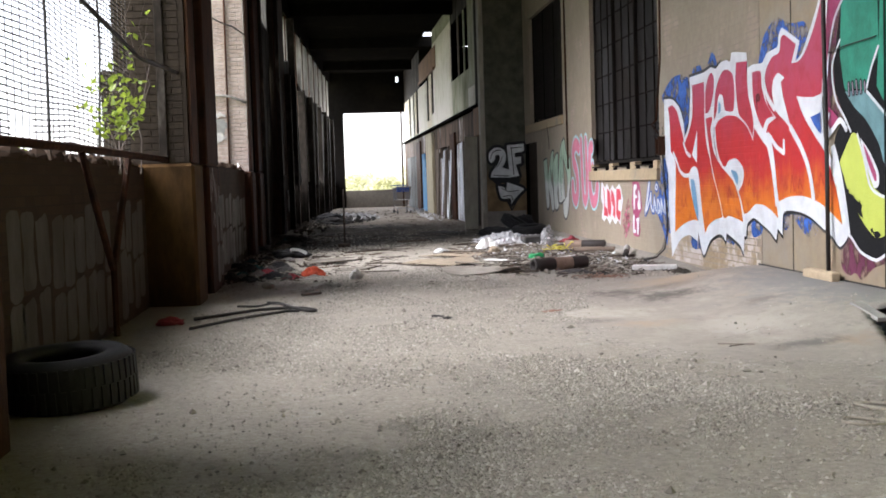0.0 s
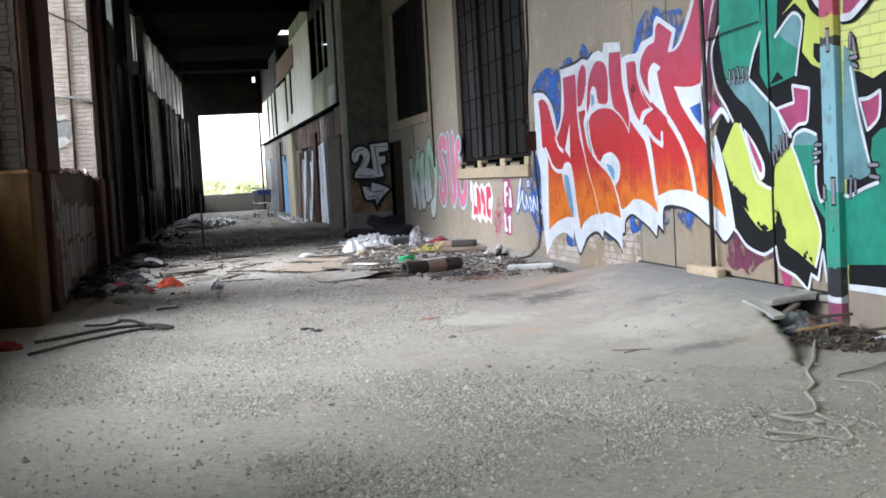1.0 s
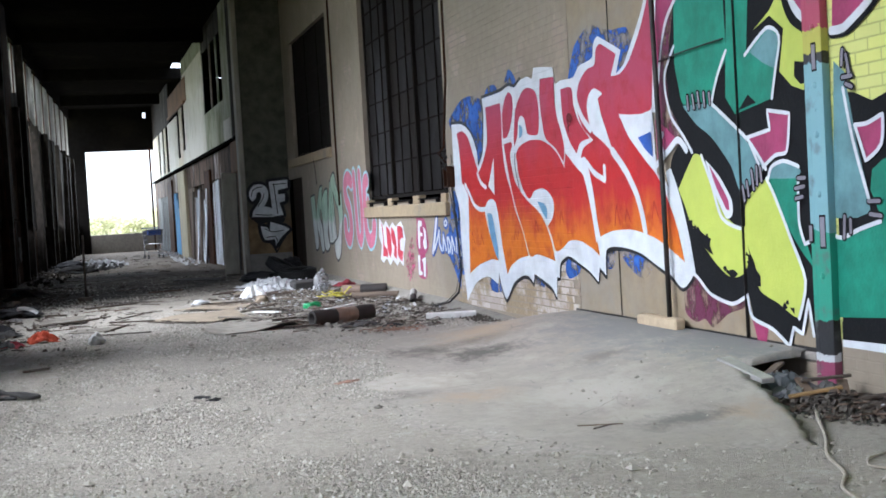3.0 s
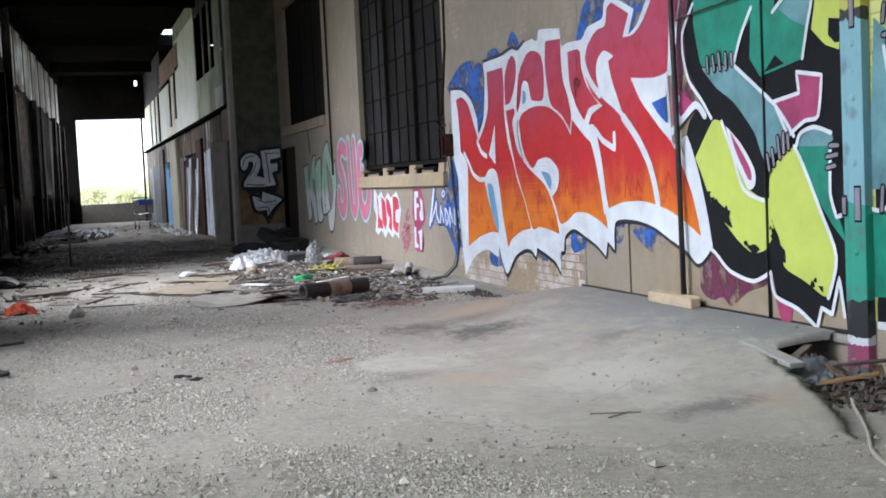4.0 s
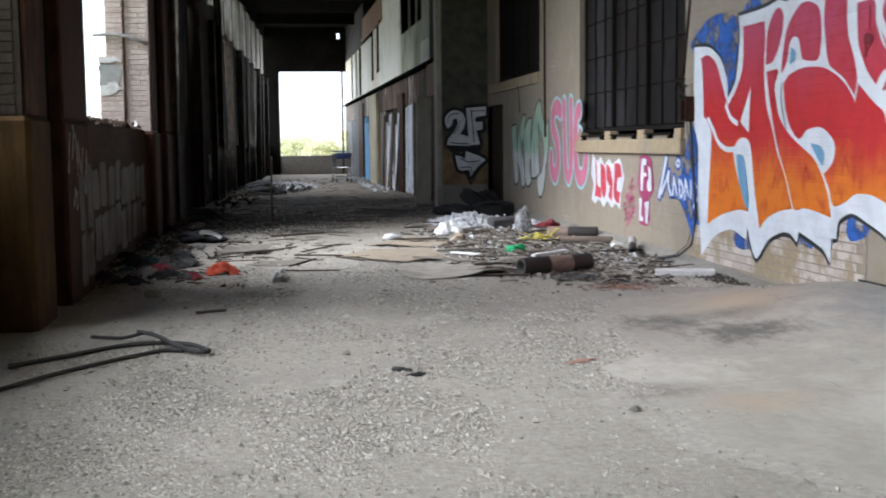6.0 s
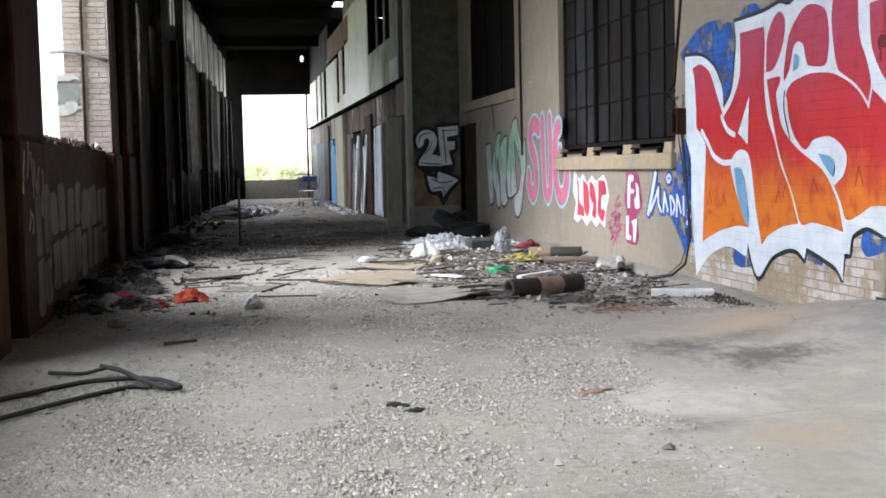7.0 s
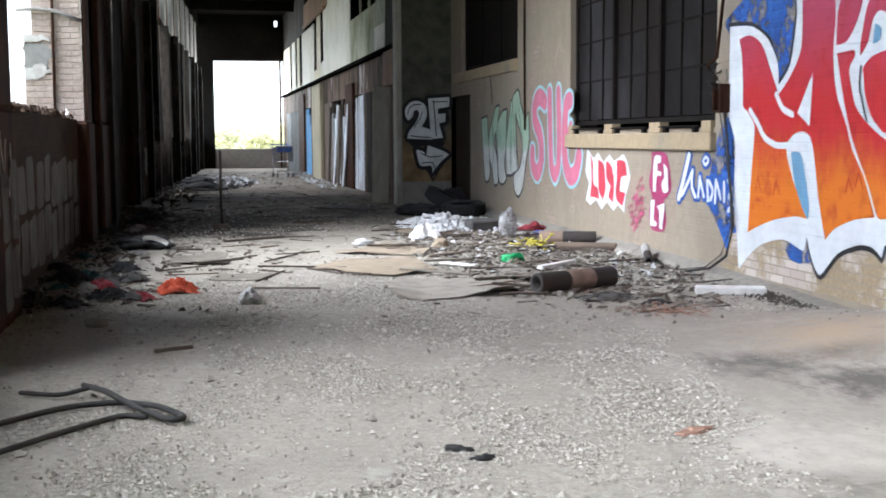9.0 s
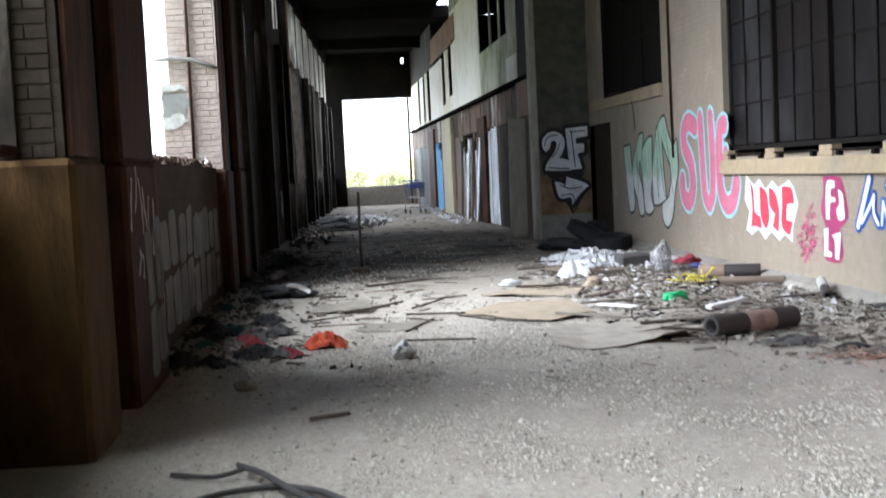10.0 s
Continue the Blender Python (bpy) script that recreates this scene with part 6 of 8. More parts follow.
for y, z, hgt in ((11.66, 1.02, 0.3), (11.8, 1.1, 0.28), (11.95, 0.98, 0.34), (12.1, 1.0, 0.26), (12.25, 0.9, 0.3), (12.38, 0.84, 0.34), (12.5, 0.55, 0.36), (12.6, 0.42, 0.3), (11.8, 0.74, 0.16), (11.9, 0.72, 0.15)):
    bm, prev = bmesh.new(), None
    for k in range(7):
        s = k / 6
        c, w = (y + 0.05 * math.sin(3 * s + y * 9) + rnd.uniform(-0.012, 0.012), z + hgt * s), 0.014 + 0.012 * rnd.random()
        row = (bm.verts.new((-1.706, c[0] - w, c[1])), bm.verts.new((-1.706, c[0] + w, c[1] + rnd.uniform(-0.02, 0.02))))
        if prev:
            bm.faces.new((prev[0], prev[1], row[1], row[0]))
        prev = row
    part("stroke", bm, "pale_scribble", g)

rail = thing("iron_rail", "rusty iron rail and struts along the parapet top", "rail")
bm = bmesh.new()
tube(bm, [(-2.13, 4.1, 1.45), (-2.11, 7.0, 1.47), (-1.98, 10.3, 1.45)], 0.03, 8)
part("top_bar", bm, "rust", rail, "", True)
for a, b in (((-2.1, 7.2, 1.45), (-2.1, 8.1, 0.55)), ((-2.1, 9.0, 1.45), (-2.1, 8.2, 0.6)), ((-2.1, 8.15, 0.62), (-2.1, 8.15, 0.0))):
    bm = bmesh.new()
    tube(bm, [a, b], 0.028, 6)
    part("strut", bm, "rust", rail)
# rubble lip on top of the parapets
rnd = random.Random(11)
for y0, y1, xa, xb in ((4.3, 10.2, -2.45, -2.24), (12.8, 18.1, -2.4, -1.92)):
    bm = bmesh.new()
    for k in range(240):
        y, s = rnd.uniform(y0, y1), rnd.uniform(0.018, 0.075)
        x = rnd.uniform(xa, xb)
        bmesh.ops.create_icosphere(bm, subdivisions=1, radius=s, matrix=Matrix.Translation((x, y, (1.38 if y < 11 else 1.43) + s * 0.3)) @ Euler((rnd.random() * 6, rnd.random() * 6, 0)).to_matrix().to_4x4() @ Matrix.Diagonal((1, rnd.uniform(0.8, 1.6), rnd.uniform(0.4, 0.8), 1)))
    tagged(part("parapet_rubble", bm, "brick_parapet", None, "crumbled mortar and brick on the parapet top"), "", "rubble", kind="stuff")

# wire netting in the first openings
for y0, y1 in ((4.22, 10.28), (-3.6, 1.8)):
    net = thing("wire_netting", "torn wire netting stretched across the opening", "netting")
    bm = bmesh.new()
    z = 1.42
    while z < 5.6:
        prev = None
        for k in range(13):
            y = y0 + (y1 - y0) * k / 12
            p = (-2.3 + 0.04 * noise.noise((y, z, 0)), y, z + 0.06 * noise.noise((y * 0.7, z * 2, 4)))
            if prev and noise.noise((y * 0.8, z * 1.1, 9)) < 0.42:
                a, b = prev, p
                vs = [bm.verts.new(q) for q in ((a[0], a[1], a[2] - 0.006), (b[0], b[1], b[2] - 0.006), (b[0], b[1], b[2] + 0.006), (a[0], a[1], a[2] + 0.006))]
                bm.faces.new(vs)
            prev = p
        z += 0.042
    part("mesh_wire", bm, "wire", net)
    bm = bmesh.new()
    y = y0
    while y < y1:
        tube(bm, [(-2.3, y, 1.35), (-2.28 + 0.05 * noise.noise((y, 1, 0)), y + 0.05, 3.2), (-2.3, y - 0.03, 5.6)], 0.004, 4)
        y += 0.16
    part("mesh_wire", bm, "wire", net)
    for k in range(3):
        yy = y0 + 0.9 + k * 1.8
        bm = bmesh.new()
        tube(bm, [(-2.26, yy + rnd.uniform(-0.3, 0.3), 1.4), (-2.25, yy + rnd.uniform(-0.1, 0.1), 2.4), (-2.26, yy + rnd.uniform(-0.3, 0.3), 4.4)], 0.011, 6)
        part("stake", bm, "black_metal", net, "dark bent stake")
bm = bmesh.new()
tube(bm, [(-2.0, 4.6, 2.9), (-1.95, 6.5, 2.45), (-1.9, 8.6, 2.25), (-1.84, 10.4, 2.3)], 0.018, 6)
tagged(part("slack_cable", bm, "black_metal", None, "slack black cable hung across the opening", True), "", "cable")
bm = bmesh.new()
tube(bm, [(-2.5, 18.0, 4.05), (-2.19, 18.13, 3.88), (-1.98, 18.13, 3.8), (-1.77, 18.13, 3.65)], 0.014, 6)
tagged(part("slack_cable", bm, "black_metal", None, "thin dark cable hung across the brick pier", True), "", "cable")

M["render_grey"] = worn("flaking_grey_render", (0.2, 0.2, 0.19), (0.15, 0.15, 0.14), (0.3, 0.27, 0.24), 2.2, 12)
M["white_chip"] = worn("chipped_pale_concrete", (0.42, 0.41, 0.39), (0.32, 0.31, 0.29), (0.2, 0.19, 0.17), 4, 14)
# white pipe bend and conduit on the light brick pier
bm = bmesh.new()
tube(bm, [(-2.5, 18.16, 2.67), (-2.3, 18.14, 2.68), (-2.1, 18.13, 2.66), (-1.95, 18.13, 2.61), (-1.8, 18.13, 2.55)], 0.026, 6)
tagged(part("conduit", bm, "dirty_glass", None, "pale conduit across the brick pier", True), "", "pipe")
bm = bmesh.new()
tube(bm, [(-2.12, 18.17, 1.4), (-2.11, 18.16, 3.0), (-2.1, 18.17, 6.0)], 0.018, 6)
tagged(part("conduit", bm, "rust", None, "thin vertical conduit on the brick pier", True), "", "pipe")

# near-black boards, slits of light and dirty glazing in the far bays
SLITS = (23.6, 35.8)


def board_top(y):
    """The boards' upper edge sags along the passage."""
    return max(3.95, 4.6 - 0.045 * (y - 24.0))


for y0, end in zip(PIERS[3:], PIERS[4:] + [ENDY - 0.1]):
    y = y0 + 2.35 if y0 < 30 else y0
    k = 0
    while y < end - 0.05:
        wd = min((1.3, 2.4, 1.7, 2.9)[(k + int(y0)) % 4], end - y)
        for s in SLITS:
            if y < s < y + wd:
                wd = s - y
        off = 0.035 * ((k * 7 + int(y0)) % 3)
        skew = 0.05 if y > 27 else 0.0
        slant = 0.045 * math.sin(2.3 * y + 5.0 * k)
        tagged(boxes("hanging_board", ("board_dark", "board_grey", "board_dark", "board_brown", "board_dark")[(3 * k + int(y0)) % 5], [(-1.99 + off, -1.95 + off, y, y + wd - (0.6 if y > 27 else 0.0), 1.15 + 0.1 * (k % 2), board_top(y + wd / 2))], None, "near-black board hung over the opening", bevel=0.006, warp=lambda c: lean(Vector((c.x + skew * (c.y - y) + 0.4 * slant * (c.z - 2.5), c.y + slant * (c.z - 2.5), c.z + 0.12 * math.sin(3.0 * c.y) * (c.z > 2))))), "", "board", "hanging boards")
        y += wd + (0.2 if any(abs(y + wd - s) < 0.02 for s in SLITS) else 0.003)
        k += 1
    g0 = y0 + (1.95 if y0 < 30 else 0.0)
    g = g0
    while g < end - 0.1:
        ge = min(g + 2.6, end)
        tagged(boxes("upper_glazing", "dirty_glass", [(-2.02, -1.99, g, ge - (1.0 if y0 > 26 else 0.0), 4.0, 5.75)], None, "dirt-caked pale glazing above the boards", warp=lambda c: lean(Vector((c.x + 0.03 * (c.y - g), c.y, c.z)))), "", "glazing", "upper glazing")
        g = ge
    boxes("glazing_bar", "rust", [(-1.985, -1.955, g0 + i * 2.6, g0 + 0.06 + i * 2.6, 4.1, 5.75) for i in range(int((end - g0) / 2.6) + 1)] + [(-1.985, -1.95, g0, end, 4.06, 4.12)], None, "rusty bars of the upper glazing", kind="structure", category="trim", warp=lean)
# grey render and a pale coping left on the light brick pier
def ragged(name, mat, label, ring, y, seed):
    """A thin broken slab of render on the pier face."""
    bm, rd = bmesh.new(), random.Random(seed)
    pts = []
    for (xa, za), (xb, zb) in zip(ring, ring[1:] + ring[:1]):
        pts += [(xa + (xb - xa) * k / 5 + rd.uniform(-0.018, 0.018), za + (zb - za) * k / 5 + rd.uniform(-0.018, 0.018)) for k in range(5)]
    a, b = [bm.verts.new((x, y, z)) for x, z in pts], [bm.verts.new((x, 18.199, z)) for x, z in pts]
    for tri in tessellate_polygon([[Vector((x, z, 0)) for x, z in pts]]):
        bm.faces.new([a[i] for i in tri])
    for i in range(len(pts)):
        bm.faces.new((a[i - 1], a[i], b[i], b[i - 1]))
    part(name, bm, mat, None, label, kind="structure", category="pier")


ragged("pier_render", "render_grey", "grey patch of render left on the brick pier", [(-2.44, 2.02), (-2.22, 1.98), (-2.12, 2.2), (-2.18, 2.3), (-2.44, 2.3)], 18.186, 1)
ragged("pier_coping", "white_chip", "chipped pale mortar on the brick pier", [(-2.45, 2.31), (-2.3, 2.32), (-2.14, 2.33), (-2.2, 2.39), (-2.45, 2.38)], 18.17, 2)
ragged("pier_coping", "white_chip", "chipped pale mortar on the brick pier", [(-2.42, 1.88), (-2.3, 1.9), (-2.14, 1.98), (-2.25, 2.06), (-2.44, 2.02)], 18.178, 3)
# dark steel posts between the boards
for k, y in enumerate((20.6, 26.1, 28.6, 30.9, 33.8, 36.6, 39.2, 41.7, 44.6, 47.4, 50.2)):
    p = boxes("wall_post", "board_dark", [(-1.95, -1.76 + 0.03 * (k % 3), y, y + 0.16 + 0.05 * (k % 2), 0.0, 5.76 if k in (0, 1, 3) else 4.0)], None, "near-black steel post between the boards", bevel=0.01, warp=lean)
    tagged(p, "", "post", "wall posts")
boxes("wall_left_upper", "near_black", [(-2.3, -1.9, a, b, 5.75, TOP) for a, b in zip(PIERS, PIERS[1:] + [ENDY])], None, "near-black beam over the openings", kind="structure", category="wall", warp=lean)
# unseen full-height wall and bay cover, added to block light from behind
boxes("wall_back", "concrete_dark", [(-2.7, 4.25, -10.3, -10, -0.1, TOP), (-2.7, -2.4, -10, -3.7, 1.4, TOP)], None, "unseen wall added to shut out light from behind", kind="structure", category="wall")

# ---- loose things ----
def plain(name, a, rough=0.7, dark=0.6, fine=12, metal=0.0, bump=0.3):
    return worn(name, a, tuple(v * 0.8 for v in a), tuple(v * dark for v in a), 2.0, fine, rough, metal, bump)


M["rubber"] = plain("old_black_rubber", (0.014, 0.014, 0.015), 0.75)
M["paper"] = plain("crumpled_white_paper", (0.57, 0.577, 0.595), 0.8, 0.7)
M["card"] = plain("grubby_cardboard", (0.3, 0.245, 0.18), 0.9, 0.6, 8)
M["card_beige"] = plain("pale_beige_board", (0.35, 0.32, 0.275), 0.9, 0.6, 8)
M["board_dusty"] = plain("dusty_grey_brown_board", (0.19, 0.17, 0.14), 0.9, 0.6, 8)
M["card_pale"] = plain("pale_dusty_board", (0.26, 0.235, 0.2), 0.9, 0.6, 8)
M["tar"] = plain("tarred_dark_pipe", (0.03, 0.024, 0.022), 0.7)
M["band"] = plain("bare_clay_band", (0.25, 0.18, 0.14), 0.85)
M["orange"] = plain("orange_cloth", (0.5, 0.075, 0.03), 0.85)
M["grey_cloth"] = plain("dirty_grey_cloth", (0.085, 0.083, 0.082), 0.9)
M["dark_cloth"] = plain("dark_dirty_cloth", (0.02, 0.02, 0.023), 0.9)
M["pale_cloth"] = plain("pale_dirty_cloth", (0.26, 0.24, 0.235), 0.9)
M["teal_cloth"] = plain("teal_cloth", (0.025, 0.09, 0.1), 0.9)
M["red_cloth"] = plain("red_cloth", (0.24, 0.028, 0.042), 0.85)
M["yellow_plastic"] = plain("yellow_plastic", (0.55, 0.48, 0.05), 0.5)
M["green_plastic"] = plain("green_plastic", (0.02, 0.35, 0.12), 0.4)
M["blue_plastic"] = plain("blue_plastic", (0.015, 0.08, 0.42), 0.45)
M["white_plastic"] = plain("scuffed_white_plastic", (0.76, 0.76, 0.75), 0.45, 0.7)
M["wood_pale"] = plain("pale_raw_wood", (0.5, 0.4, 0.27), 0.8)
M["bag"] = plain("grey_plastic_bag", (0.34, 0.34, 0.35), 0.35)
bt = M["bag"].node_tree
bt.links.new(ramp(bt, noise_of(bt, 9, 4), 0.2, 0.75), bt.nodes["Principled BSDF"].inputs["Alpha"])
M["torn_plastic"] = plain("torn_grey_white_plastic", (0.24, 0.24, 0.25), 0.5, 0.3)
M["pale_metal"] = plain("dusty_pale_metal", (0.4, 0.39, 0.37), 0.5, 0.6, 12, 0.2)
M["clay_board"] = plain("brown_stained_board", (0.12, 0.08, 0.055), 0.85)
M["amber_board"] = plain("amber_wood", (0.26, 0.155, 0.06), 0.8)
M["bag_dusty"] = plain("dusty_grey_sheet", (0.105, 0.11, 0.12), 0.55, 0.4)
M["rope"] = plain("frayed_pale_rope", (0.44, 0.4, 0.33), 0.95, 0.5, 60, 0.0, 0.9)
M["clay"] = plain("broken_red_brick", (0.32, 0.19, 0.14), 0.9)
M["chip_grey"] = plain("grey_brown_chips", (0.2, 0.175, 0.145), 0.9)
M["wood_dark"] = plain("dark_splintered_wood", (0.075, 0.057, 0.045), 0.9)
M["soil"] = plain("dark_dry_soil", (0.09, 0.078, 0.065), 0.95)
M["chrome"] = plain("dull_steel_wire", (0.25, 0.25, 0.26), 0.4, 0.6, 12, 0.6)


def lathe(bm, profile, sides=40):
    """Turns a closed profile of (radius, height) about the z axis."""
    rings = [[bm.verts.new((r * math.cos(a), r * math.sin(a), z)) for r, z in profile] for a in (2 * math.pi * k / sides for k in range(sides))]
    n = len(profile)
    for k in range(sides):
        a, b = rings[k], rings[(k + 1) % sides]
        for i in range(n):
            bm.faces.new((a[i], a[(i + 1) % n], b[(i + 1) % n], b[i]))


def tyre(label, m, r=0.33, w=0.2):
    t = thing("tyre", label, "tyre", group="old tyres")
    bm = bmesh.new()
    h = w / 2
    lathe(bm, [(r * 0.56, -h * 0.8), (r * 0.62, -h), (r * 0.85, -h * 1.05), (r * 0.97, -h * 0.8), (r, -h * 0.5), (r, h * 0.5), (r * 0.97, h * 0.8), (r * 0.85, h * 1.05), (r * 0.62, h), (r * 0.56, h * 0.8), (r * 0.6, h * 0.6), (r * 0.9, h * 0.55), (r * 0.9, -h * 0.55), (r * 0.6, -h * 0.6)])
    part("carcass", bm, "rubber", t, "", True)
    bm = bmesh.new()
    for k in range(44):
        a = 2 * math.pi * k / 44
        for s in (-1, 1):
            vs = box(bm, r - 0.004, r + 0.008, -0.014, 0.014, 0.02 * h, h * 0.8)
            mt = Matrix.Rotation(a + s * 0.03, 4, "Z") @ Matrix.Diagonal((1, 1, s, 1))
            for v in vs:
                v.co = mt @ v.co
    part("tread", bm, "rubber", t, "", kind="stuff")
    t.matrix_basis = m
    return t


tyre("worn black tyre lying flat by the parapet", pose(-1.82, 5.3, 0.145, 2, -3, 20), 0.37, 0.28)
tyre("worn black tyre lying in the rubbish", pose(3.45, 21.6, 0.1, 4, -3, 0), 0.34, 0.2)
tyre("worn black tyre leaning on another tyre", pose(3.3, 22.3, 0.2, 28, 12, 50), 0.33, 0.2)


def lump(name, label, category, at, size, mat, seed, rough=0.35, sub=4, group="", turn=0.0):
    """A crumpled soft thing that rests on the floor."""
    bm = bmesh.new()
    bmesh.ops.create_icosphere(bm, subdivisions=sub, radius=1)
    o = Vector((seed * 3.7, seed * 1.3, seed * 2.1))
    for v in bm.verts:
        c = v.co
        fold = 1 - abs(noise.noise(c * 2.6 + o)) * 2
        crease = 1 - abs(noise.noise(c * 6.5 - o)) * 2
        k = 0.75 + rough * (0.8 * noise.noise(c * 1.4 + o) + 0.45 * fold + 0.28 * crease)
        v.co = Vector((c.x * k * size[0], c.y * k * size[1], max(0.0, (c.z * k * 0.7 + 0.42) * size[2])))
    ob = part(name, bm, mat, None, label, sub > 2)
    ob.matrix_basis = pose(at[0], at[1], at[2] if len(at) > 2 else 0.0, 0, 0, turn)
    return tagged(ob, "", category, group)


lump("grey_bag", "grey plastic bag slumped in the rubbish", "bag", (3.1, 17.6), (0.1, 0.08, 0.33), "bag", 3, 0.55)
lump("red_bag", "small red cloth bundle by the wall", "bag", (3.62, 18.3), (0.15, 0.1, 0.11), "red_cloth", 4, 0.6)
lump("blue_scrap", "small scrap of blue plastic in the rubbish", "litter", (3.62, 17.95), (0.09, 0.06, 0.05), "blue_plastic", 5, 0.5)
rnd = random.Random(6)
bm = bmesh.new()
for k in range(26):
    a, h = rnd.random() * 6.283, rnd.uniform(0.04, 0.15)
    p = [(rnd.gauss(0, 0.07), rnd.gauss(0, 0.06), rnd.uniform(0.005, 0.03))]
    for _ in range(4):
        a += rnd.uniform(-1.4, 1.4)
        p.append((p[-1][0] + 0.06 * math.cos(a), p[-1][1] + 0.05 * math.sin(a), max(0.01, min(h, p[-1][2] + rnd.uniform(-0.05, 0.07)))))
    tube(bm, p, rnd.uniform(0.005, 0.011), 5)
net = part("yellow_net", bm, "yellow_plastic", None, "tangled yellow plastic netting in the rubbish", True)
net.location = (3.03, 16.15, 0.0)
tagged(net, "", "litter")
lump("green_bottle_scrap", "crushed green plastic bottle in the rubbish", "litter", (2.47, 15.03), (0.11, 0.06, 0.07), "green_plastic", 7, 0.6)
lump("brown_bag", "small brown paper bag among the litter", "litter", (2.05, 16.5), (0.09, 0.08, 0.11), "card", 8, 0.4)
lump("black_bin_bag", "black bin bag slumped beside the tyres", "bag", (2.85, 21.9), (0.4, 0.3, 0.16), "dark_cloth", 9, 0.5)
lump("black_bin_bag", "black bin bag slumped against the wall", "bag", (3.55, 22.9), (0.25, 0.25, 0.35), "dark_cloth", 10, 0.5)
lump("black_scrap", "small black scrap lying on gravel", "litter", (0.5, 8.56), (0.045, 0.022, 0.014), "rubber", 13, 1.0, turn=-30)
lump("black_scrap", "small flat black scrap beside another scrap", "litter", (0.57, 8.43), (0.04, 0.02, 0.012), "rubber", 23, 1.0, turn=10)
lump("brown_scrap", "flat brown scrap on the ramp edge", "litter", (1.5, 8.62, 0.004), (0.075, 0.035, 0.008), "clay", 14, 0.9, turn=35)
lump("white_scrap", "white paper scrap on the floor", "litter", (1.28, 17.1), (0.12, 0.05, 0.06), "paper", 15, 0.5)
DARK_BOX = (3.02, 18.55)
lump("red_scrap", "small red and pale scrap by the parapet foot", "litter", (-1.78, 8.75), (0.1, 0.06, 0.06), "red_cloth", 61, 0.6)
lump("stone_lump", "pale lump of broken concrete on the floor", "stone", (-1.15, 11.9), (0.08, 0.06, 0.07), "concrete", 18, 0.4, 2)
# arched white plastic visor standing over dark cloth
bm = bmesh.new()
for i in range(15):
    a = math.pi * (0.1 + 0.8 * i / 14)
    for j, (r, d) in enumerate(((0.165, 0.0), (0.17, 0.02), (0.16, 0.045), (0.14, 0.06))):
        bm.verts.new((r * math.cos(a) * 1.25, d, r * math.sin(a) * 0.95 - 0.03))
bm.verts.ensure_lookup_table()
for i in range(14):
    for j in range(3):
        q = i * 4 + j
        bm.faces.new((bm.verts[q], bm.verts[q + 1], bm.verts[q + 5], bm.verts[q + 4]))
bmesh.ops.solidify(bm, geom=list(bm.faces), thickness=0.012)
shell = part("plastic_shell", bm, "white_plastic", None, "broken white plastic visor lying on dark cloth", True)
shell.matrix_basis = pose(-0.98, 16.85, 0.13, -70, 14, 10) @ Matrix.Diagonal((0.7, 0.75, 0.8, 1))
tagged(shell, "", "litter")
lump("dark_rag", "black cloth heap under a white plastic visor", "rag", (-1.12, 17.2), (0.26, 0.2, 0.13), "dark_cloth", 75, 0.6)


def clay_pipe(label, a, b, r, cuts):
    """A thick-walled pipe; cuts: share of its length and material, piece by piece."""
    t = thing("broken_pipe", label, "pipe", group="broken pipes")
    a, b = Vector(a), Vector(b)
    s0 = 0.0
    for share, mt, name, k in cuts:
        s1 = s0 + share
        h = (b - a).length
        bm = bmesh.new()
        ro, ri = r * k, r * 0.62
        lathe(bm, [(ri, s0 * h), (ro * 0.97, s0 * h), (ro, s0 * h + 0.01), (ro, s1 * h - 0.01), (ro * 0.97, s1 * h), (ri, s1 * h)], 28)
        part(name, bm, mt, t, "", True)
        s0 = s1 + 0.0005
    t.matrix_basis = Matrix.Translation(a) @ (b - a).to_track_quat("Z", "Y").to_matrix().to_4x4()


clay_pipe("thick tarred pipe with bare clay band on the floor", (2.03, 12.72, 0.084), (2.75, 13.03, 0.084), 0.081, [(0.38, "tar", "shell", 1), (0.16, "band", "band", 1.02), (0.17, "band", "band", 0.99), (0.288, "tar", "shell", 1)])
clay_pipe("thick tarred pipe lying against rubbish by the wall", (3.2, 16.6, 0.085), (3.78, 16.36, 0.085), 0.075, [(0.42, "band", "band", 1), (0.579, "tar", "shell", 1.0)])
clay_pipe("split pale pipe stub leaning at the wall foot", (3.72, 14.75, 0.13), (3.58, 14.3, 0.05), 0.045, [(0.5, "white_chip", "shell", 1), (0.499, "tar", "shell", 0.9)])
clay_pipe("thin dark pipe lying in the rubble", (3.2, 16.0, 0.05), (3.78, 15.7, 0.05), 0.04, [(0.99, "wood_old", "shell", 1)])


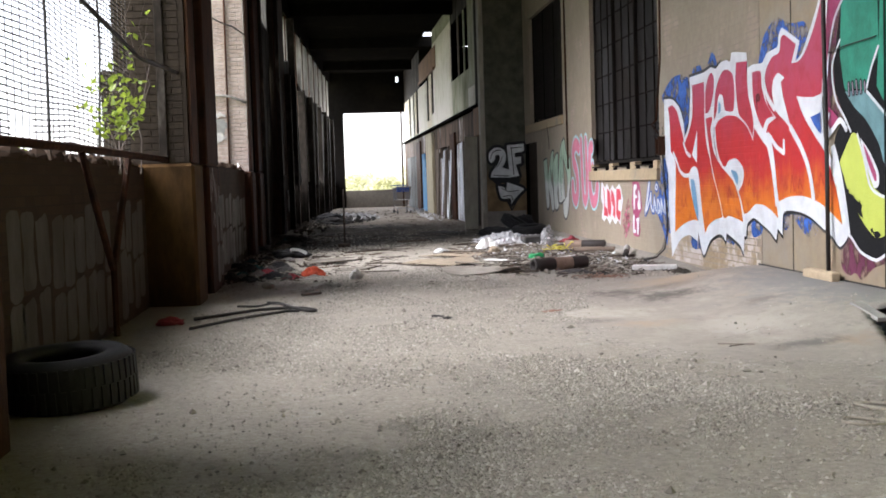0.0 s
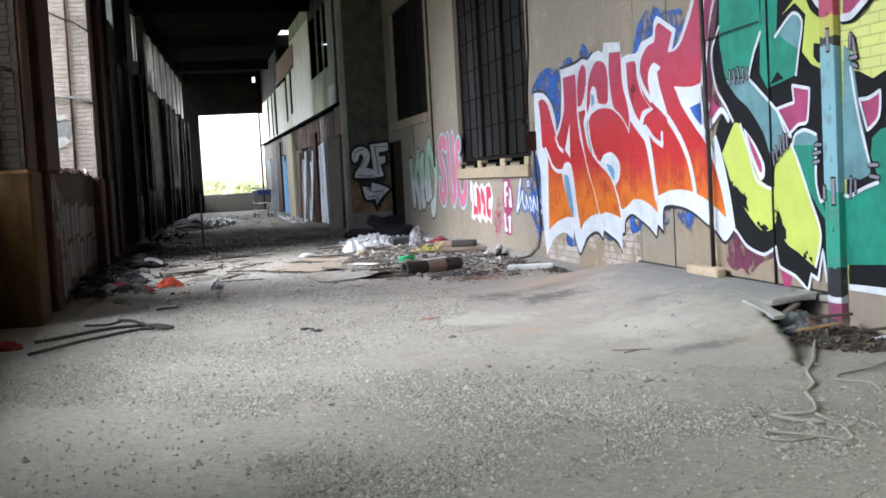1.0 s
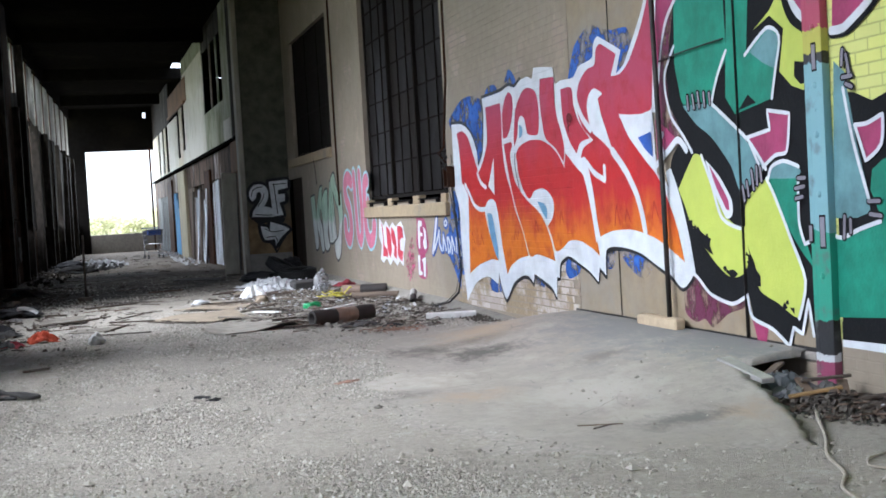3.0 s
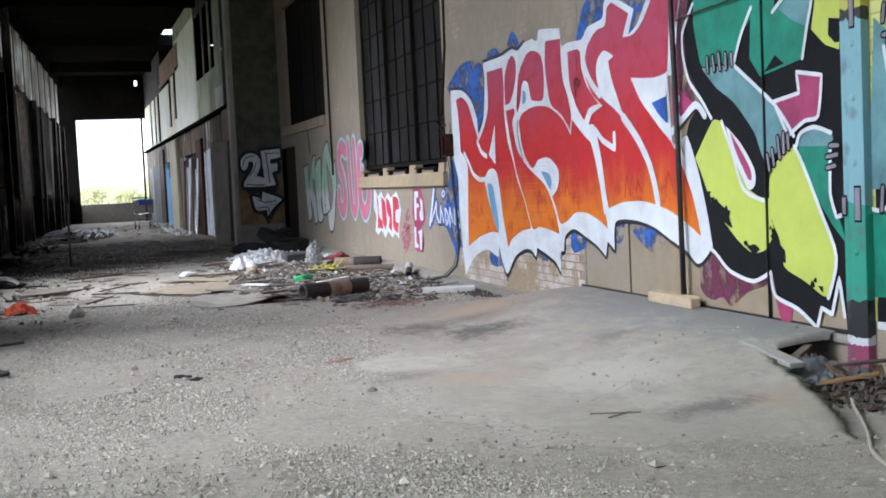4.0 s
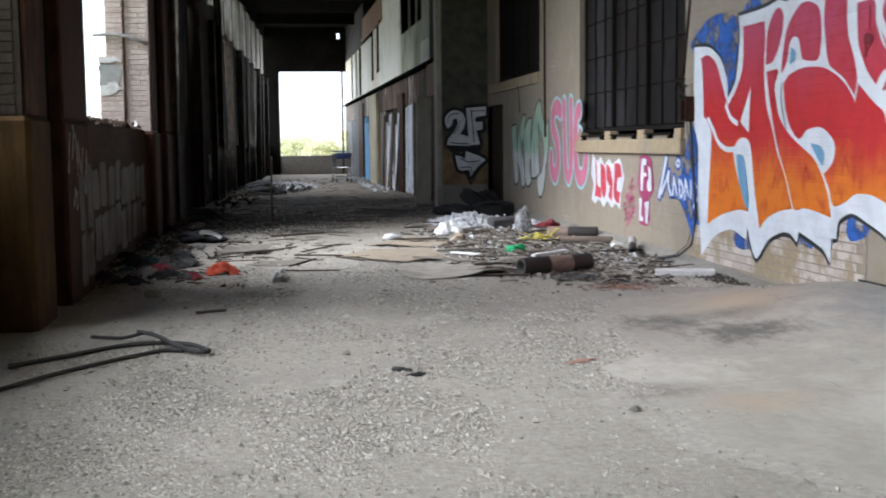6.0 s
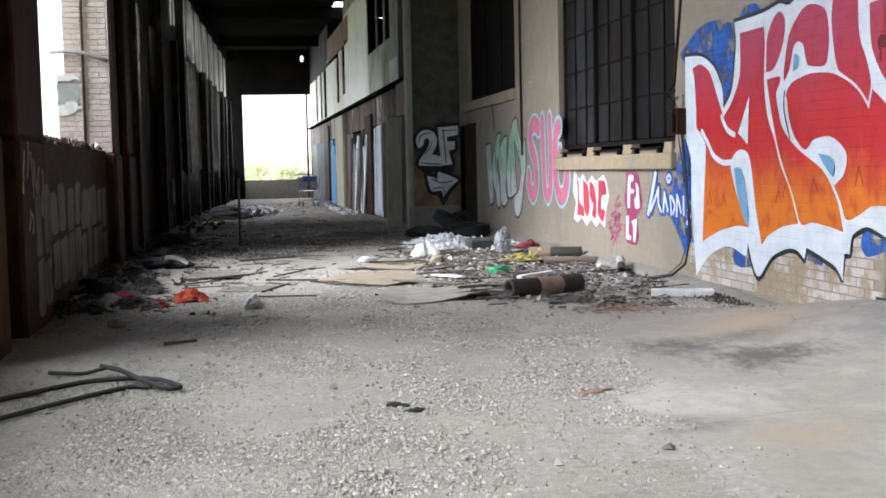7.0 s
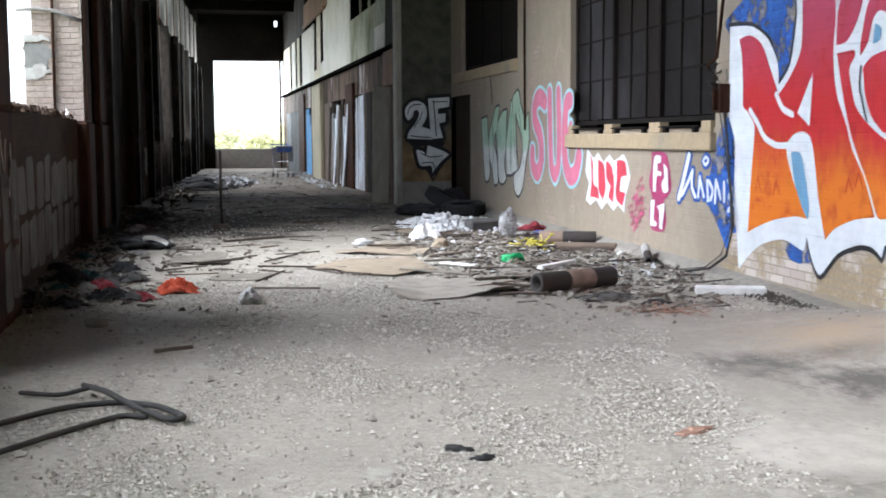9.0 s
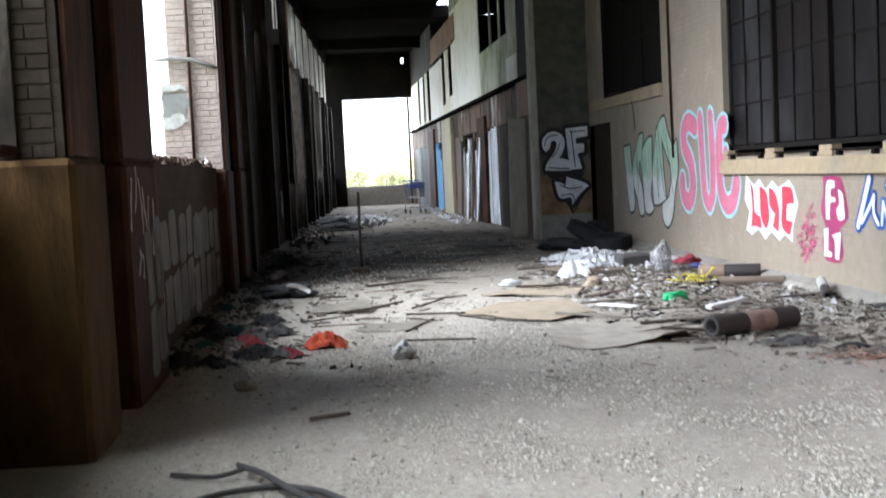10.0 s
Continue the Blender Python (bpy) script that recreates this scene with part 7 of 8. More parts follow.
def flat_sheet(name, label, category, pts, mat, seed, z=0.012, thick=0.008, curl=0.03):
    """A warped flat sheet with ragged edges."""
    bm = bmesh.new()
    rd = random.Random(seed)
    ring = []
    for i, p in enumerate(pts):
        q = pts[(i + 1) % len(pts)]
        for k in range(4):
            s = k / 4
            ring.append((p[0] + (q[0] - p[0]) * s + rd.uniform(-0.02, 0.02), p[1] + (q[1] - p[1]) * s + rd.uniform(-0.02, 0.02)))
    c = (sum(p[0] for p in ring) / len(ring), sum(p[1] for p in ring) / len(ring))
    mid = bm.verts.new((*c, z + 0.01))
    half = [bm.verts.new((c[0] + (x - c[0]) * 0.55, c[1] + (y - c[1]) * 0.55, z + curl * 0.3 * abs(noise.noise((x * 2, y * 2, seed))))) for x, y in ring]
    rim = [bm.verts.new((x, y, z + curl * max(0, noise.noise((x * 1.7, y * 1.7, seed + 5)) + 0.15) * 2)) for x, y in ring]
    n = len(ring)
    for i in range(n):
        bm.faces.new((mid, half[i], half[(i + 1) % n]))
        bm.faces.new((half[i], rim[i], rim[(i + 1) % n], half[(i + 1) % n]))
    thicken(bm, thick)
    ob = part(name, bm, mat, None, label)
    return tagged(ob, "", category)


flat_sheet("board_sheet", "warped pale board lying flat on the gravel", "board", [(0.92, 12.72), (1.12, 12.52), (1.55, 12.66), (1.85, 12.72), (2.15, 13.3), (2.0, 13.6), (1.14, 13.7), (0.95, 13.3)], "card_beige", 1, curl=0.05)
flat_sheet("cardboard_sheet", "dirty brown cardboard sheet flattened on the floor", "cardboard", [(0.49, 14.92), (0.81, 14.3), (1.12, 14.02), (1.6, 14.4), (1.55, 15.3), (1.06, 15.43)], "card", 2)
flat_sheet("cardboard_sheet", "torn brown cardboard piece on the floor", "cardboard", [(0.85, 16.2), (1.26, 15.95), (1.7, 15.7), (1.9, 16.3), (1.47, 16.7)], "card", 3)
flat_sheet("board_sheet", "grey board fragment among litter", "board", [(1.9, 13.6), (2.3, 13.5), (2.6, 14.0), (2.2, 14.3)], "card_pale", 4)
flat_sheet("board_sheet", "thin pale board on the dusty floor", "board", [(-0.85, 15.5), (-0.3, 15.4), (-0.22, 16.0), (-0.75, 16.1)], "board_dusty", 5)
flat_sheet("board_sheet", "thin pale board beside splintered sticks", "board", [(-0.45, 14.15), (0.0, 14.0), (0.16, 14.5), (-0.35, 14.6)], "board_dusty", 6)
flat_sheet("cardboard_sheet", "dark wet cardboard flattened near the cross wall", "cardboard", [(1.3, 24.2), (2.2, 23.2), (2.4, 23.9), (1.9, 24.9)], "tar", 7, curl=0.01)
flat_sheet("cardboard_sheet", "brown cardboard scrap beside the rubbish heap", "cardboard", [(1.9, 18.4), (2.4, 18.1), (2.5, 18.6), (2.0, 18.9)], "card", 8)


def crushed(name, label, category, at, size, mat, seed, turn=0.0, group=""):
    """A crushed thin sheet of cloth or plastic, folded into sharp ridges."""
    bm = bmesh.new()
    bmesh.ops.create_grid(bm, x_segments=16, y_segments=16, size=1)
    o = Vector((seed * 2.3, seed * 5.1, seed * 0.7))
    for v in bm.verts:
        c = v.co.copy()
        ridge = 1 - 2.2 * abs(noise.noise(c * 1.5 + o))
        fine = 1 - 2.2 * abs(noise.noise(c * 3.7 - o))
        fall = max(0.0, 1 - 0.75 * c.length ** 2)
        pull = 1 - 0.3 * noise.noise(c * 2.1 + o * 2)
        v.co = Vector((c.x * size[0] * pull + 0.25 * size[0] * noise.noise(c * 2.8 + o), c.y * size[1] * pull + 0.25 * size[1] * noise.noise(c * 2.8 - o), size[2] * max(0.03, fall * (0.5 + 0.35 * ridge + 0.22 * fine) + 0.1 * fine)))
    thicken(bm, 0.004)
    ob = part(name, bm, mat, None, label)
    ob.matrix_basis = pose(at[0], at[1], at[2] if len(at) > 2 else 0.0, 0, 0, turn)
    return tagged(ob, "", category, group)


def bar(name, label, category, a, b, w, h, mat, group=""):
    """A squared length of wood or metal lying from a to b."""
    a, b = Vector(a), Vector(b)
    bm = bmesh.new()
    vs = box(bm, 0, (b - a).length, -w / 2, w / 2, -h / 2, h / 2, min(w, h) * 0.15)
    for v in vs:
        v.co.z += 0.15 * h * noise.noise(v.co * 9)
        v.co.y += 0.2 * w * noise.noise(v.co * 5)
    ob = part(name, bm, mat, None, label)
    ob.matrix_basis = Matrix.Translation(a) @ (b - a).to_track_quat("X", "Z").to_matrix().to_4x4()
    return tagged(ob, "", category, group)


crushed("torn_plastic", "torn white plastic caught on the parapet top", "litter", (-2.3, 17.75, 1.44), (0.07, 0.1, 0.1), "torn_plastic", 19)
crushed("torn_plastic", "small white plastic scrap on the parapet", "litter", (-1.96, 17.9, 1.42), (0.04, 0.06, 0.12), "white_plastic", 20)
M["pale_wad"] = plain("pale_crumpled_film", (0.42, 0.415, 0.4), 0.45, 0.35, 20)
lump("film_wad", "pale crumpled plastic film wad on the floor", "litter", (-0.14, 12.72), (0.085, 0.075, 0.1), "pale_wad", 2, 0.45)
crushed("orange_rag", "crumpled orange cloth dropped on the dusty floor", "rag", (-0.68, 13.45), (0.145, 0.11, 0.12), "orange", 3, 10)
crushed("blue_grey_sheet", "crumpled blue-grey plastic sheet on the ground", "litter", (2.45, 12.35), (0.2, 0.12, 0.06), "grey_cloth", 12)
crushed("plastic_cover", "crumpled white plastic among broken wood", "litter", (2.08, 17.6), (0.19, 0.14, 0.2), "white_plastic", 16)
crushed("dark_rag", "dark wet rag beside the broken pipe", "rag", (2.72, 12.0), (0.13, 0.08, 0.04), "dark_cloth", 11)
# clothes and rubbish heap at the foot of the left wall
rnd = random.Random(21)
mats = ["dark_cloth", "grey_cloth", "dark_cloth", "pale_cloth", "dark_cloth", "red_cloth", "grey_cloth", "teal_cloth"]
# only two of the garments are red
names = {"dark_cloth": "dark", "pale_cloth": "pale", "grey_cloth": "grey", "teal_cloth": "teal", "red_cloth": "red"}
for k in range(34):
    mt = mats[k % 8] if k < 14 or k % 8 != 5 else "dark_cloth"
    y = rnd.uniform(12.9, 14.6) if k < 16 else rnd.uniform(14.5, 23)
    x = rnd.uniform(-1.75, -0.9) if k < 16 else rnd.uniform(-1.8, -1.05)
    s = rnd.uniform(0.05, 0.115)
    crushed("discarded_garment", f"{names[mt]} crumpled garment in the rubbish heap", "clothing", (x, y, rnd.uniform(0, 0.03)), (s * 1.6, s * 1.1, s * 0.9), mt, 30 + k, rnd.uniform(0, 180), "discarded garments")

bar("white_plank", "white painted plank lying by the wall foot", "plank", (3.19, 12.4, 0.04), (3.68, 12.22, 0.04), 0.13, 0.06, "white_plastic")
bar("wood_block", "pale raw wood block against the door", "wood block", (3.83, 8.72, 0.245), (3.81, 8.1, 0.245), 0.09, 0.08, "wood_pale")
bar("dark_crate", "dark grey broken crate in the rubbish heap", "crate", (DARK_BOX[0] - 0.2, DARK_BOX[1], 0.08), (DARK_BOX[0] + 0.18, DARK_BOX[1] + 0.06, 0.09), 0.24, 0.15, "grey_cloth")
bar("white_strip", "white plastic strip in the litter", "litter", (1.72, 14.85, 0.03), (1.98, 14.5, 0.03), 0.07, 0.02, "white_plastic")
bar("white_stick", "white plastic stick on broken boards", "litter", (2.43, 13.99, 0.05), (2.86, 14.34, 0.06), 0.06, 0.04, "white_plastic")
bar("short_stick", "short dark stick lying on the gravel", "stick", (-0.74, 10.9, 0.012), (-0.53, 10.98, 0.014), 0.022, 0.02, "wood_dark")
bar("long_stick", "long thin stick lying on the floor", "stick", (-0.25, 17.76, 0.02), (0.45, 18.1, 0.03), 0.03, 0.025, "wood_dark", "scattered sticks")
for a, b in (((-0.05, 13.95, 0.015), (0.23, 14.61, 0.02)), ((-0.6, 15.5, 0.015), (-0.29, 15.66, 0.015)), ((-0.3, 15.66, 0.02), (0.05, 15.95, 0.03)), ((0.1, 15.5, 0.012), (0.47, 16.12, 0.02)), ((0.45, 14.76, 0.02), (0.72, 14.3, 0.02)), ((0.72, 14.3, 0.03), (0.95, 14.1, 0.03)), ((-0.85, 14.9, 0.02), (-0.45, 15.2, 0.02))):
    bar("thin_stick", "thin dark stick lying on the dusty floor", "stick", a, b, 0.016, 0.014, "wood_dark", "scattered sticks")
bar("ramp_plate", "bent pale grey metal channel over the broken ramp", "metal strip", (3.43, 6.9, 0.175), (3.34, 6.3, 0.13), 0.085, 0.03, "pale_metal")
for k, (a, b, wd) in enumerate([((3.45, 6.6, 0.06), (3.7, 6.72, 0.15), 0.05), ((3.62, 6.42, 0.1), (3.5, 6.12, 0.05), 0.05), ((3.8, 6.28, 0.09), (3.62, 6.0, 0.06), 0.055), ((3.4, 6.2, 0.05), (3.64, 6.06, 0.1), 0.045), ((3.6, 5.95, 0.05), (3.83, 5.8, 0.09), 0.03), ((3.55, 6.3, 0.11), (3.8, 6.2, 0.13), 0.035), ((3.66, 5.8, 0.03), (3.85, 5.72, 0.05), 0.03)]):
    bar("scrap_wood", ("broken weathered slat in the ramp hole", "brown broken board in the ramp hole")[k in (1, 2, 3)], "scrap wood", a, b, wd, 0.016, ("wood_old", "clay_board", "clay_board", "amber_board", "wood_dark", "wood_dark", "paper")[k], "scrap wood in the hole")
crushed("grey_cloth", "grey dusty plastic sheet stuffed in the ramp hole", "rag", (3.58, 6.55, 0.02), (0.19, 0.13, 0.115), "bag_dusty", 63)
crushed("grey_cloth", "crumpled grey sheet at the ramp edge", "rag", (3.5, 6.32, 0.02), (0.14, 0.12, 0.08), "bag_dusty", 64, 40)
crushed("grey_cloth", "dark grey rag among debris in the hole", "rag", (3.66, 6.2, 0.03), (0.12, 0.1, 0.08), "grey_cloth", 65, 70)
# splintered sticks and laths over both rubbish areas
rnd = random.Random(31)
for k in range(56):
    if k < 42:
        x, y = rnd.uniform(1.7, 3.75), rnd.uniform(12.6, 20.5)
    elif k < 50:
        x, y = rnd.uniform(-1.5, 0.6), rnd.uniform(12.5, 21)
    else:
        x, y = rnd.uniform(-0.5, 2.8), rnd.uniform(15.5, 23)
    a, ln = rnd.uniform(-0.6, 0.6) + (math.pi if rnd.random() < 0.5 else 0), rnd.uniform(0.2, 0.75)
    mt = rnd.choice(["wood_dark", "wood_dark", "wood_old", "card_pale"]) if k < 42 else rnd.choice(["wood_dark", "wood_dark", "clay_board"])
    dx, dy = math.cos(a) * ln, math.sin(a) * ln
    x1, y1 = min(3.8, max(-1.6, x + dx)), y + dy
    bar("broken_lath", "splintered grey lath lying in the rubbish" if mt != "wood_dark" else "dark splintered lath lying in the rubbish", "lath", (x, y, rnd.uniform(0.012, 0.05)), (x1, y1, rnd.uniform(0.012, 0.06)), rnd.uniform(0.02, 0.06) * (1 if k < 42 else 0.5), rnd.uniform(0.008, 0.024), mt, "splintered laths")

# heap of white paper
def crumple(name, label, category, count, place, size, mat, seed, flat=0.7):
    rd = random.Random(seed)
    bm = bmesh.new()
    for _ in range(count):
        x, y, z = place(rd)
        s = rd.uniform(*size)
        mt = Matrix.Translation((x, y, z + s * flat * 0.5)) @ Euler((rd.random() * 6, rd.random() * 6, rd.random() * 6)).to_matrix().to_4x4()
        out = bmesh.ops.create_icosphere(bm, subdivisions=1, radius=s, matrix=mt @ Matrix.Diagonal((1, rd.uniform(0.5, 1.2), rd.uniform(0.25, flat), 1)))
        for v in out["verts"]:
            v.co += Vector((rd.uniform(-1, 1), rd.uniform(-1, 1), rd.uniform(-1, 1))) * s * 0.35
            v.co.z = max(0.004, v.co.z)
    return tagged(part(name, bm, mat, None, label), "", category, kind="stuff")


def splinters(name, label, count, place, length, mat, seed):
    """Flat chips and slivers lying every way."""
    rd = random.Random(seed)
    verts, faces = [], []
    for _ in range(count):
        x, y, z = place(rd)
        ln, w, t = rd.uniform(*length) * rd.random() ** 0.7 + 0.02, rd.uniform(0.008, 0.045), rd.uniform(0.003, 0.012)
        mt = Matrix.Translation((x, y, z + 0.012)) @ Euler((rd.gauss(0, 0.2), rd.gauss(0, 0.14), rd.random() * 6.283)).to_matrix().to_4x4()
        base = len(verts)
        for sx in (-0.5, 0.5):
            for sy in (-0.5, 0.5):
                for sz in (0, 1):
                    p = mt @ Vector((sx * ln + rd.uniform(-0.1, 0.1) * ln, sy * w * rd.uniform(0.3, 1.2), sz * t))
                    verts.append((p.x, p.y, max(0.002, p.z)))
        faces += [tuple(base + i for i in f) for f in ((0, 1, 3, 2), (4, 6, 7, 5), (0, 4, 5, 1), (2, 3, 7, 6), (0, 2, 6, 4), (1, 5, 7, 3))]
    me = bpy.data.meshes.new(name)
    me.from_pydata(verts, [], faces)
    me.materials.append(M[mat])
    return tagged(new(name, me), label, "litter", kind="stuff")


def in_heap(cx, cy, rx, ry, top):
    def place(rd):
        a, r = rd.random() * 6.283, rd.random() ** 0.6
        return cx + rx * r * math.cos(a), cy + ry * r * math.sin(a), top * (1 - r) * rd.random()
    return place


def in_box(x0, x1, y0, y1):
    return lambda rd: (rd.uniform(x0, x1), rd.uniform(y0, y1), 0.0)


crumple("paper_heap", "heap of torn white paper on the floor", "paper", 900, in_heap(2.65, 19.5, 0.58, 0.85, 0.17), (0.015, 0.055), "paper", 1)
crumple("paper_scraps", "white paper scraps along the wall foot", "paper", 220, in_heap(3.15, 19.4, 0.6, 1.2, 0.1), (0.015, 0.05), "paper", 2)
crumple("paper_scraps", "scattered white scraps among the rubble", "paper", 60, in_box(1.9, 3.7, 12.8, 19.5), (0.015, 0.05), "paper", 3, 0.4)
splinters("wood_splinters", "grey-brown wood splinters strewn over the floor", 520, in_heap(2.75, 16.0, 1.1, 4.2, 0.06), (0.03, 0.2), "chip_grey", 4)
splinters("wood_splinters", "dark wood splinters strewn over the floor", 480, in_heap(2.7, 15.8, 1.2, 4.3, 0.05), (0.03, 0.22), "wood_dark", 14)
splinters("card_chips", "pale card and plaster chips on the floor", 420, in_heap(2.6, 15.6, 1.3, 4.2, 0.04), (0.03, 0.18), "card_pale", 15)
splinters("paper_chips", "white paper chips among the rubbish", 160, in_heap(2.7, 16.6, 1.1, 4.0, 0.05), (0.03, 0.13), "paper", 16)
splinters("wood_splinters", "dark splinters scattered over the left floor", 200, in_box(-1.8, -0.7, 12.6, 23), (0.03, 0.22), "wood_dark", 17)
splinters("card_chips", "pale chips scattered over the passage floor", 150, in_box(-1.6, 2.6, 11.6, 24), (0.02, 0.1), "board_dusty", 18)
splinters("wood_splinters", "grey-brown splinters and dead leaves by the column foot", 260, in_heap(3.6, 6.05, 0.27, 0.42, 0.09), (0.015, 0.07), "wood_dark", 24)
splinters("card_chips", "grey chips and dead leaves by the column foot", 150, in_heap(3.58, 6.0, 0.3, 0.5, 0.08), (0.015, 0.07), "clay_board", 25)
crumple("rubble", "broken mortar and soil in the ramp hole", "rubble", 900, in_heap(3.58, 6.05, 0.33, 0.6, 0.09), (0.005, 0.022), "soil", 26, 0.5)
crumple("rubble", "dark soil and broken litter on the floor", "rubble", 800, in_heap(2.9, 15.8, 1.0, 4.2, 0.03), (0.008, 0.035), "soil", 5, 0.3)
crumple("rubble", "pale mortar crumbs on the floor", "rubble", 600, in_heap(2.7, 15.2, 1.3, 4.2, 0.02), (0.008, 0.035), "concrete", 6, 0.4)
crumple("soil_ridge", "ridge of dark soil along the wall foot", "soil", 700, lambda rd: (lambda s: (min(3.84, 3.66 + rd.gauss(0, 0.09)), 12.35 - 0.9 * s + rd.gauss(0, 0.1), 0.025 * rd.random() * (1 - s)))(rd.random() ** 1.6), (0.004, 0.015), "soil", 7, 0.5)
crumple("rubble", "dark litter along the foot of the left wall", "rubble", 1100, in_box(-1.85, -1.15, 12.8, 25), (0.008, 0.035), "soil", 8, 0.4)
crumple("rubble", "broken litter scattered on the left floor", "rubble", 160, in_box(-1.3, 0.1, 12.3, 22), (0.012, 0.035), "wood_dark", 9, 0.4)
crumple("far_rubbish", "pale rubbish heap far along the passage", "rubbish", 150, in_heap(0.0, 36.0, 0.9, 2.2, 0.16), (0.03, 0.09), "paper", 10)
crumple("far_rubbish", "dark rags mixed in the far rubbish heap", "rubbish", 160, in_heap(-0.3, 34.5, 1.0, 3.0, 0.14), (0.03, 0.09), "grey_cloth", 13)
splinters("card_chips", "pale chips and paper scattered over the far floor", 260, in_box(-1.4, 2.8, 23, 48), (0.05, 0.25), "card_pale", 19)
splinters("wood_splinters", "dark splinters scattered over the far floor", 260, in_box(-1.5, 2.8, 22, 44), (0.06, 0.4), "wood_dark", 20)
lump("grey_sack", "dark sack lying among far rubbish", "sack", (-0.6, 33.6), (0.34, 0.24, 0.2), "dark_cloth", 71, 0.8)
lump("grey_sack", "slumped grey sack on the far floor", "sack", (-0.5, 31.6), (0.4, 0.3, 0.14), "grey_cloth", 72, 0.8)
crumple("far_rubbish", "dark rubbish heap along the far left wall", "rubbish", 260, in_heap(-1.1, 31, 0.5, 6.0, 0.04), (0.02, 0.06), "soil", 11)
crumple("far_rubbish", "white litter before the far doorways", "rubbish", 60, in_box(2.3, 2.85, 31, 47), (0.04, 0.11), "paper", 12, 0.4)

# bent rods of black hose on the floor
M["hose_rubber"] = plain("dusty_black_hose_rubber", (0.042, 0.04, 0.039), 0.8, 0.5, 30)


def hose(label, pts, r, mat="hose_rubber"):
    bm = bmesh.new()
    path = []
    for a, b in zip(pts, pts[1:]):
        for k in range(5):
            path.append(Vector(a).lerp(Vector(b), k / 5))
    path.append(Vector(pts[-1]))
    for _ in range(2):
        path = [path[0]] + [(path[i - 1] + path[i] * 2 + path[i + 1]) / 4 for i in range(1, len(path) - 1)] + [path[-1]]
    tube(bm, path, r, 8)
    return tagged(part("black_hose" if mat == "hose_rubber" else "rope", bm, mat, None, label, True), "", "hose" if mat == "hose_rubber" else "rope")


hose("bent black hose lying on the gravel", [(-1.31, 9.92, 0.02), (-1.11, 9.81, 0.02), (-0.97, 9.83, 0.05)], 0.011)
hose("bent black hose with flattened grey end", [(-1.02, 9.9, 0.045), (-0.9, 9.68, 0.06), (-0.76, 9.42, 0.04), (-0.6, 9.17, 0.03), (-0.53, 9.21, 0.03), (-0.66, 9.46, 0.03), (-0.84, 9.62, 0.02), (-1.08, 9.56, 0.02), (-1.4, 9.2, 0.02), (-1.6, 9.0, 0.02)], 0.014)
hose("long black hose lying by the parapet", [(-0.7, 9.3, 0.02), (-0.8, 9.36, 0.02), (-1.02, 9.12, 0.02), (-1.3, 8.75, 0.02), (-1.55, 8.3, 0.02)], 0.013)
hose("frayed pale rope trailing over the floor", [(3.36, 5.9, 0.03), (3.28, 5.78, 0.02), (3.06, 5.4, 0.012), (2.84, 5.1, 0.012), (2.72, 4.8, 0.012), (2.56, 4.62, 0.012), (2.5, 4.43, 0.012), (2.38, 4.2, 0.012), (2.27, 4.24, 0.012), (2.18, 4.26, 0.012), (2.22, 4.14, 0.012), (2.31, 4.02, 0.012)], 0.009, "rope")
hose("frayed pale rope end looped on the floor", [(2.37, 4.19, 0.012), (2.34, 3.9, 0.012), (2.25, 3.68, 0.012), (2.14, 3.86, 0.012), (2.02, 3.98, 0.012), (1.95, 3.88, 0.012), (2.02, 3.78, 0.012), (2.14, 3.8, 0.012)], 0.007, "rope")
hose("frayed pale rope strand beside the column rubble", [(3.4, 5.2, 0.012), (3.2, 5.05, 0.012), (2.96, 4.98, 0.012), (2.86, 4.85, 0.012), (2.98, 4.7, 0.012), (2.91, 4.53, 0.012)], 0.006, "rope")
bar("short_stick", "short dark twig near the ramp edge", "stick", (2.16, 6.21, 0.03), (2.38, 6.13, 0.03), 0.007, 0.006, "wood_old")
bar("short_stick", "short dark twig beside another twig", "stick", (2.2, 6.1, 0.028), (2.34, 6.16, 0.03), 0.007, 0.006, "wood_dark")

# tangle of thin wire by the pipe
tangle = random.Random(97)
coil = thing("wire_tangle", "tangled rusty pink wire lying beside the pipe", "wire")
for _ in range(16):
    bm = bmesh.new()
    a, p = tangle.random() * 6.283, [Vector((2.58 + tangle.gauss(0, 0.05), 11.58 + tangle.gauss(0, 0.05), 0.01))]
    for _ in range(7):
        a += tangle.uniform(-1.1, 1.1)
        p.append(p[-1] + Vector((0.05 * math.cos(a), 0.05 * math.sin(a), 0)))
        p[-1].z = 0.008 + 0.035 * tangle.random()
    tube(bm, p, 0.0035, 4)
    part("strand", bm, "clay", coil, "", True)

# rebar post standing on a brick
post = thing("iron_post", "thin rusty iron post standing in the floor", "post")
bm = bmesh.new()
tube(bm, [(-0.25, 20.05, 0.0), (-0.255, 20.05, 0.5), (-0.25, 20.06, 1.05)], 0.018, 8)
part("shaft", bm, "wood_dark", post, "", True)
boxes("foot_brick", "wood_old", [(-0.38, -0.16, 19.9, 20.02, 0.0, 0.06)], post, "broken grey-brown brick", bevel=0.008)
# pale pole with a scrap of cloth against the dark left wall
pole2 = thing("pale_pole", "pale pole with hanging cloth against the dark wall", "pole")
bm = bmesh.new()
tube(bm, [(-1.66, 27.3, 0.0), (-1.7, 27.35, 0.6), (-1.72, 27.4, 1.15)], 0.03, 7)
part("shaft", bm, "card_pale", pole2, "", True)
bm = bmesh.new()
bmesh.ops.create_grid(bm, x_segments=6, y_segments=8, size=0.5)
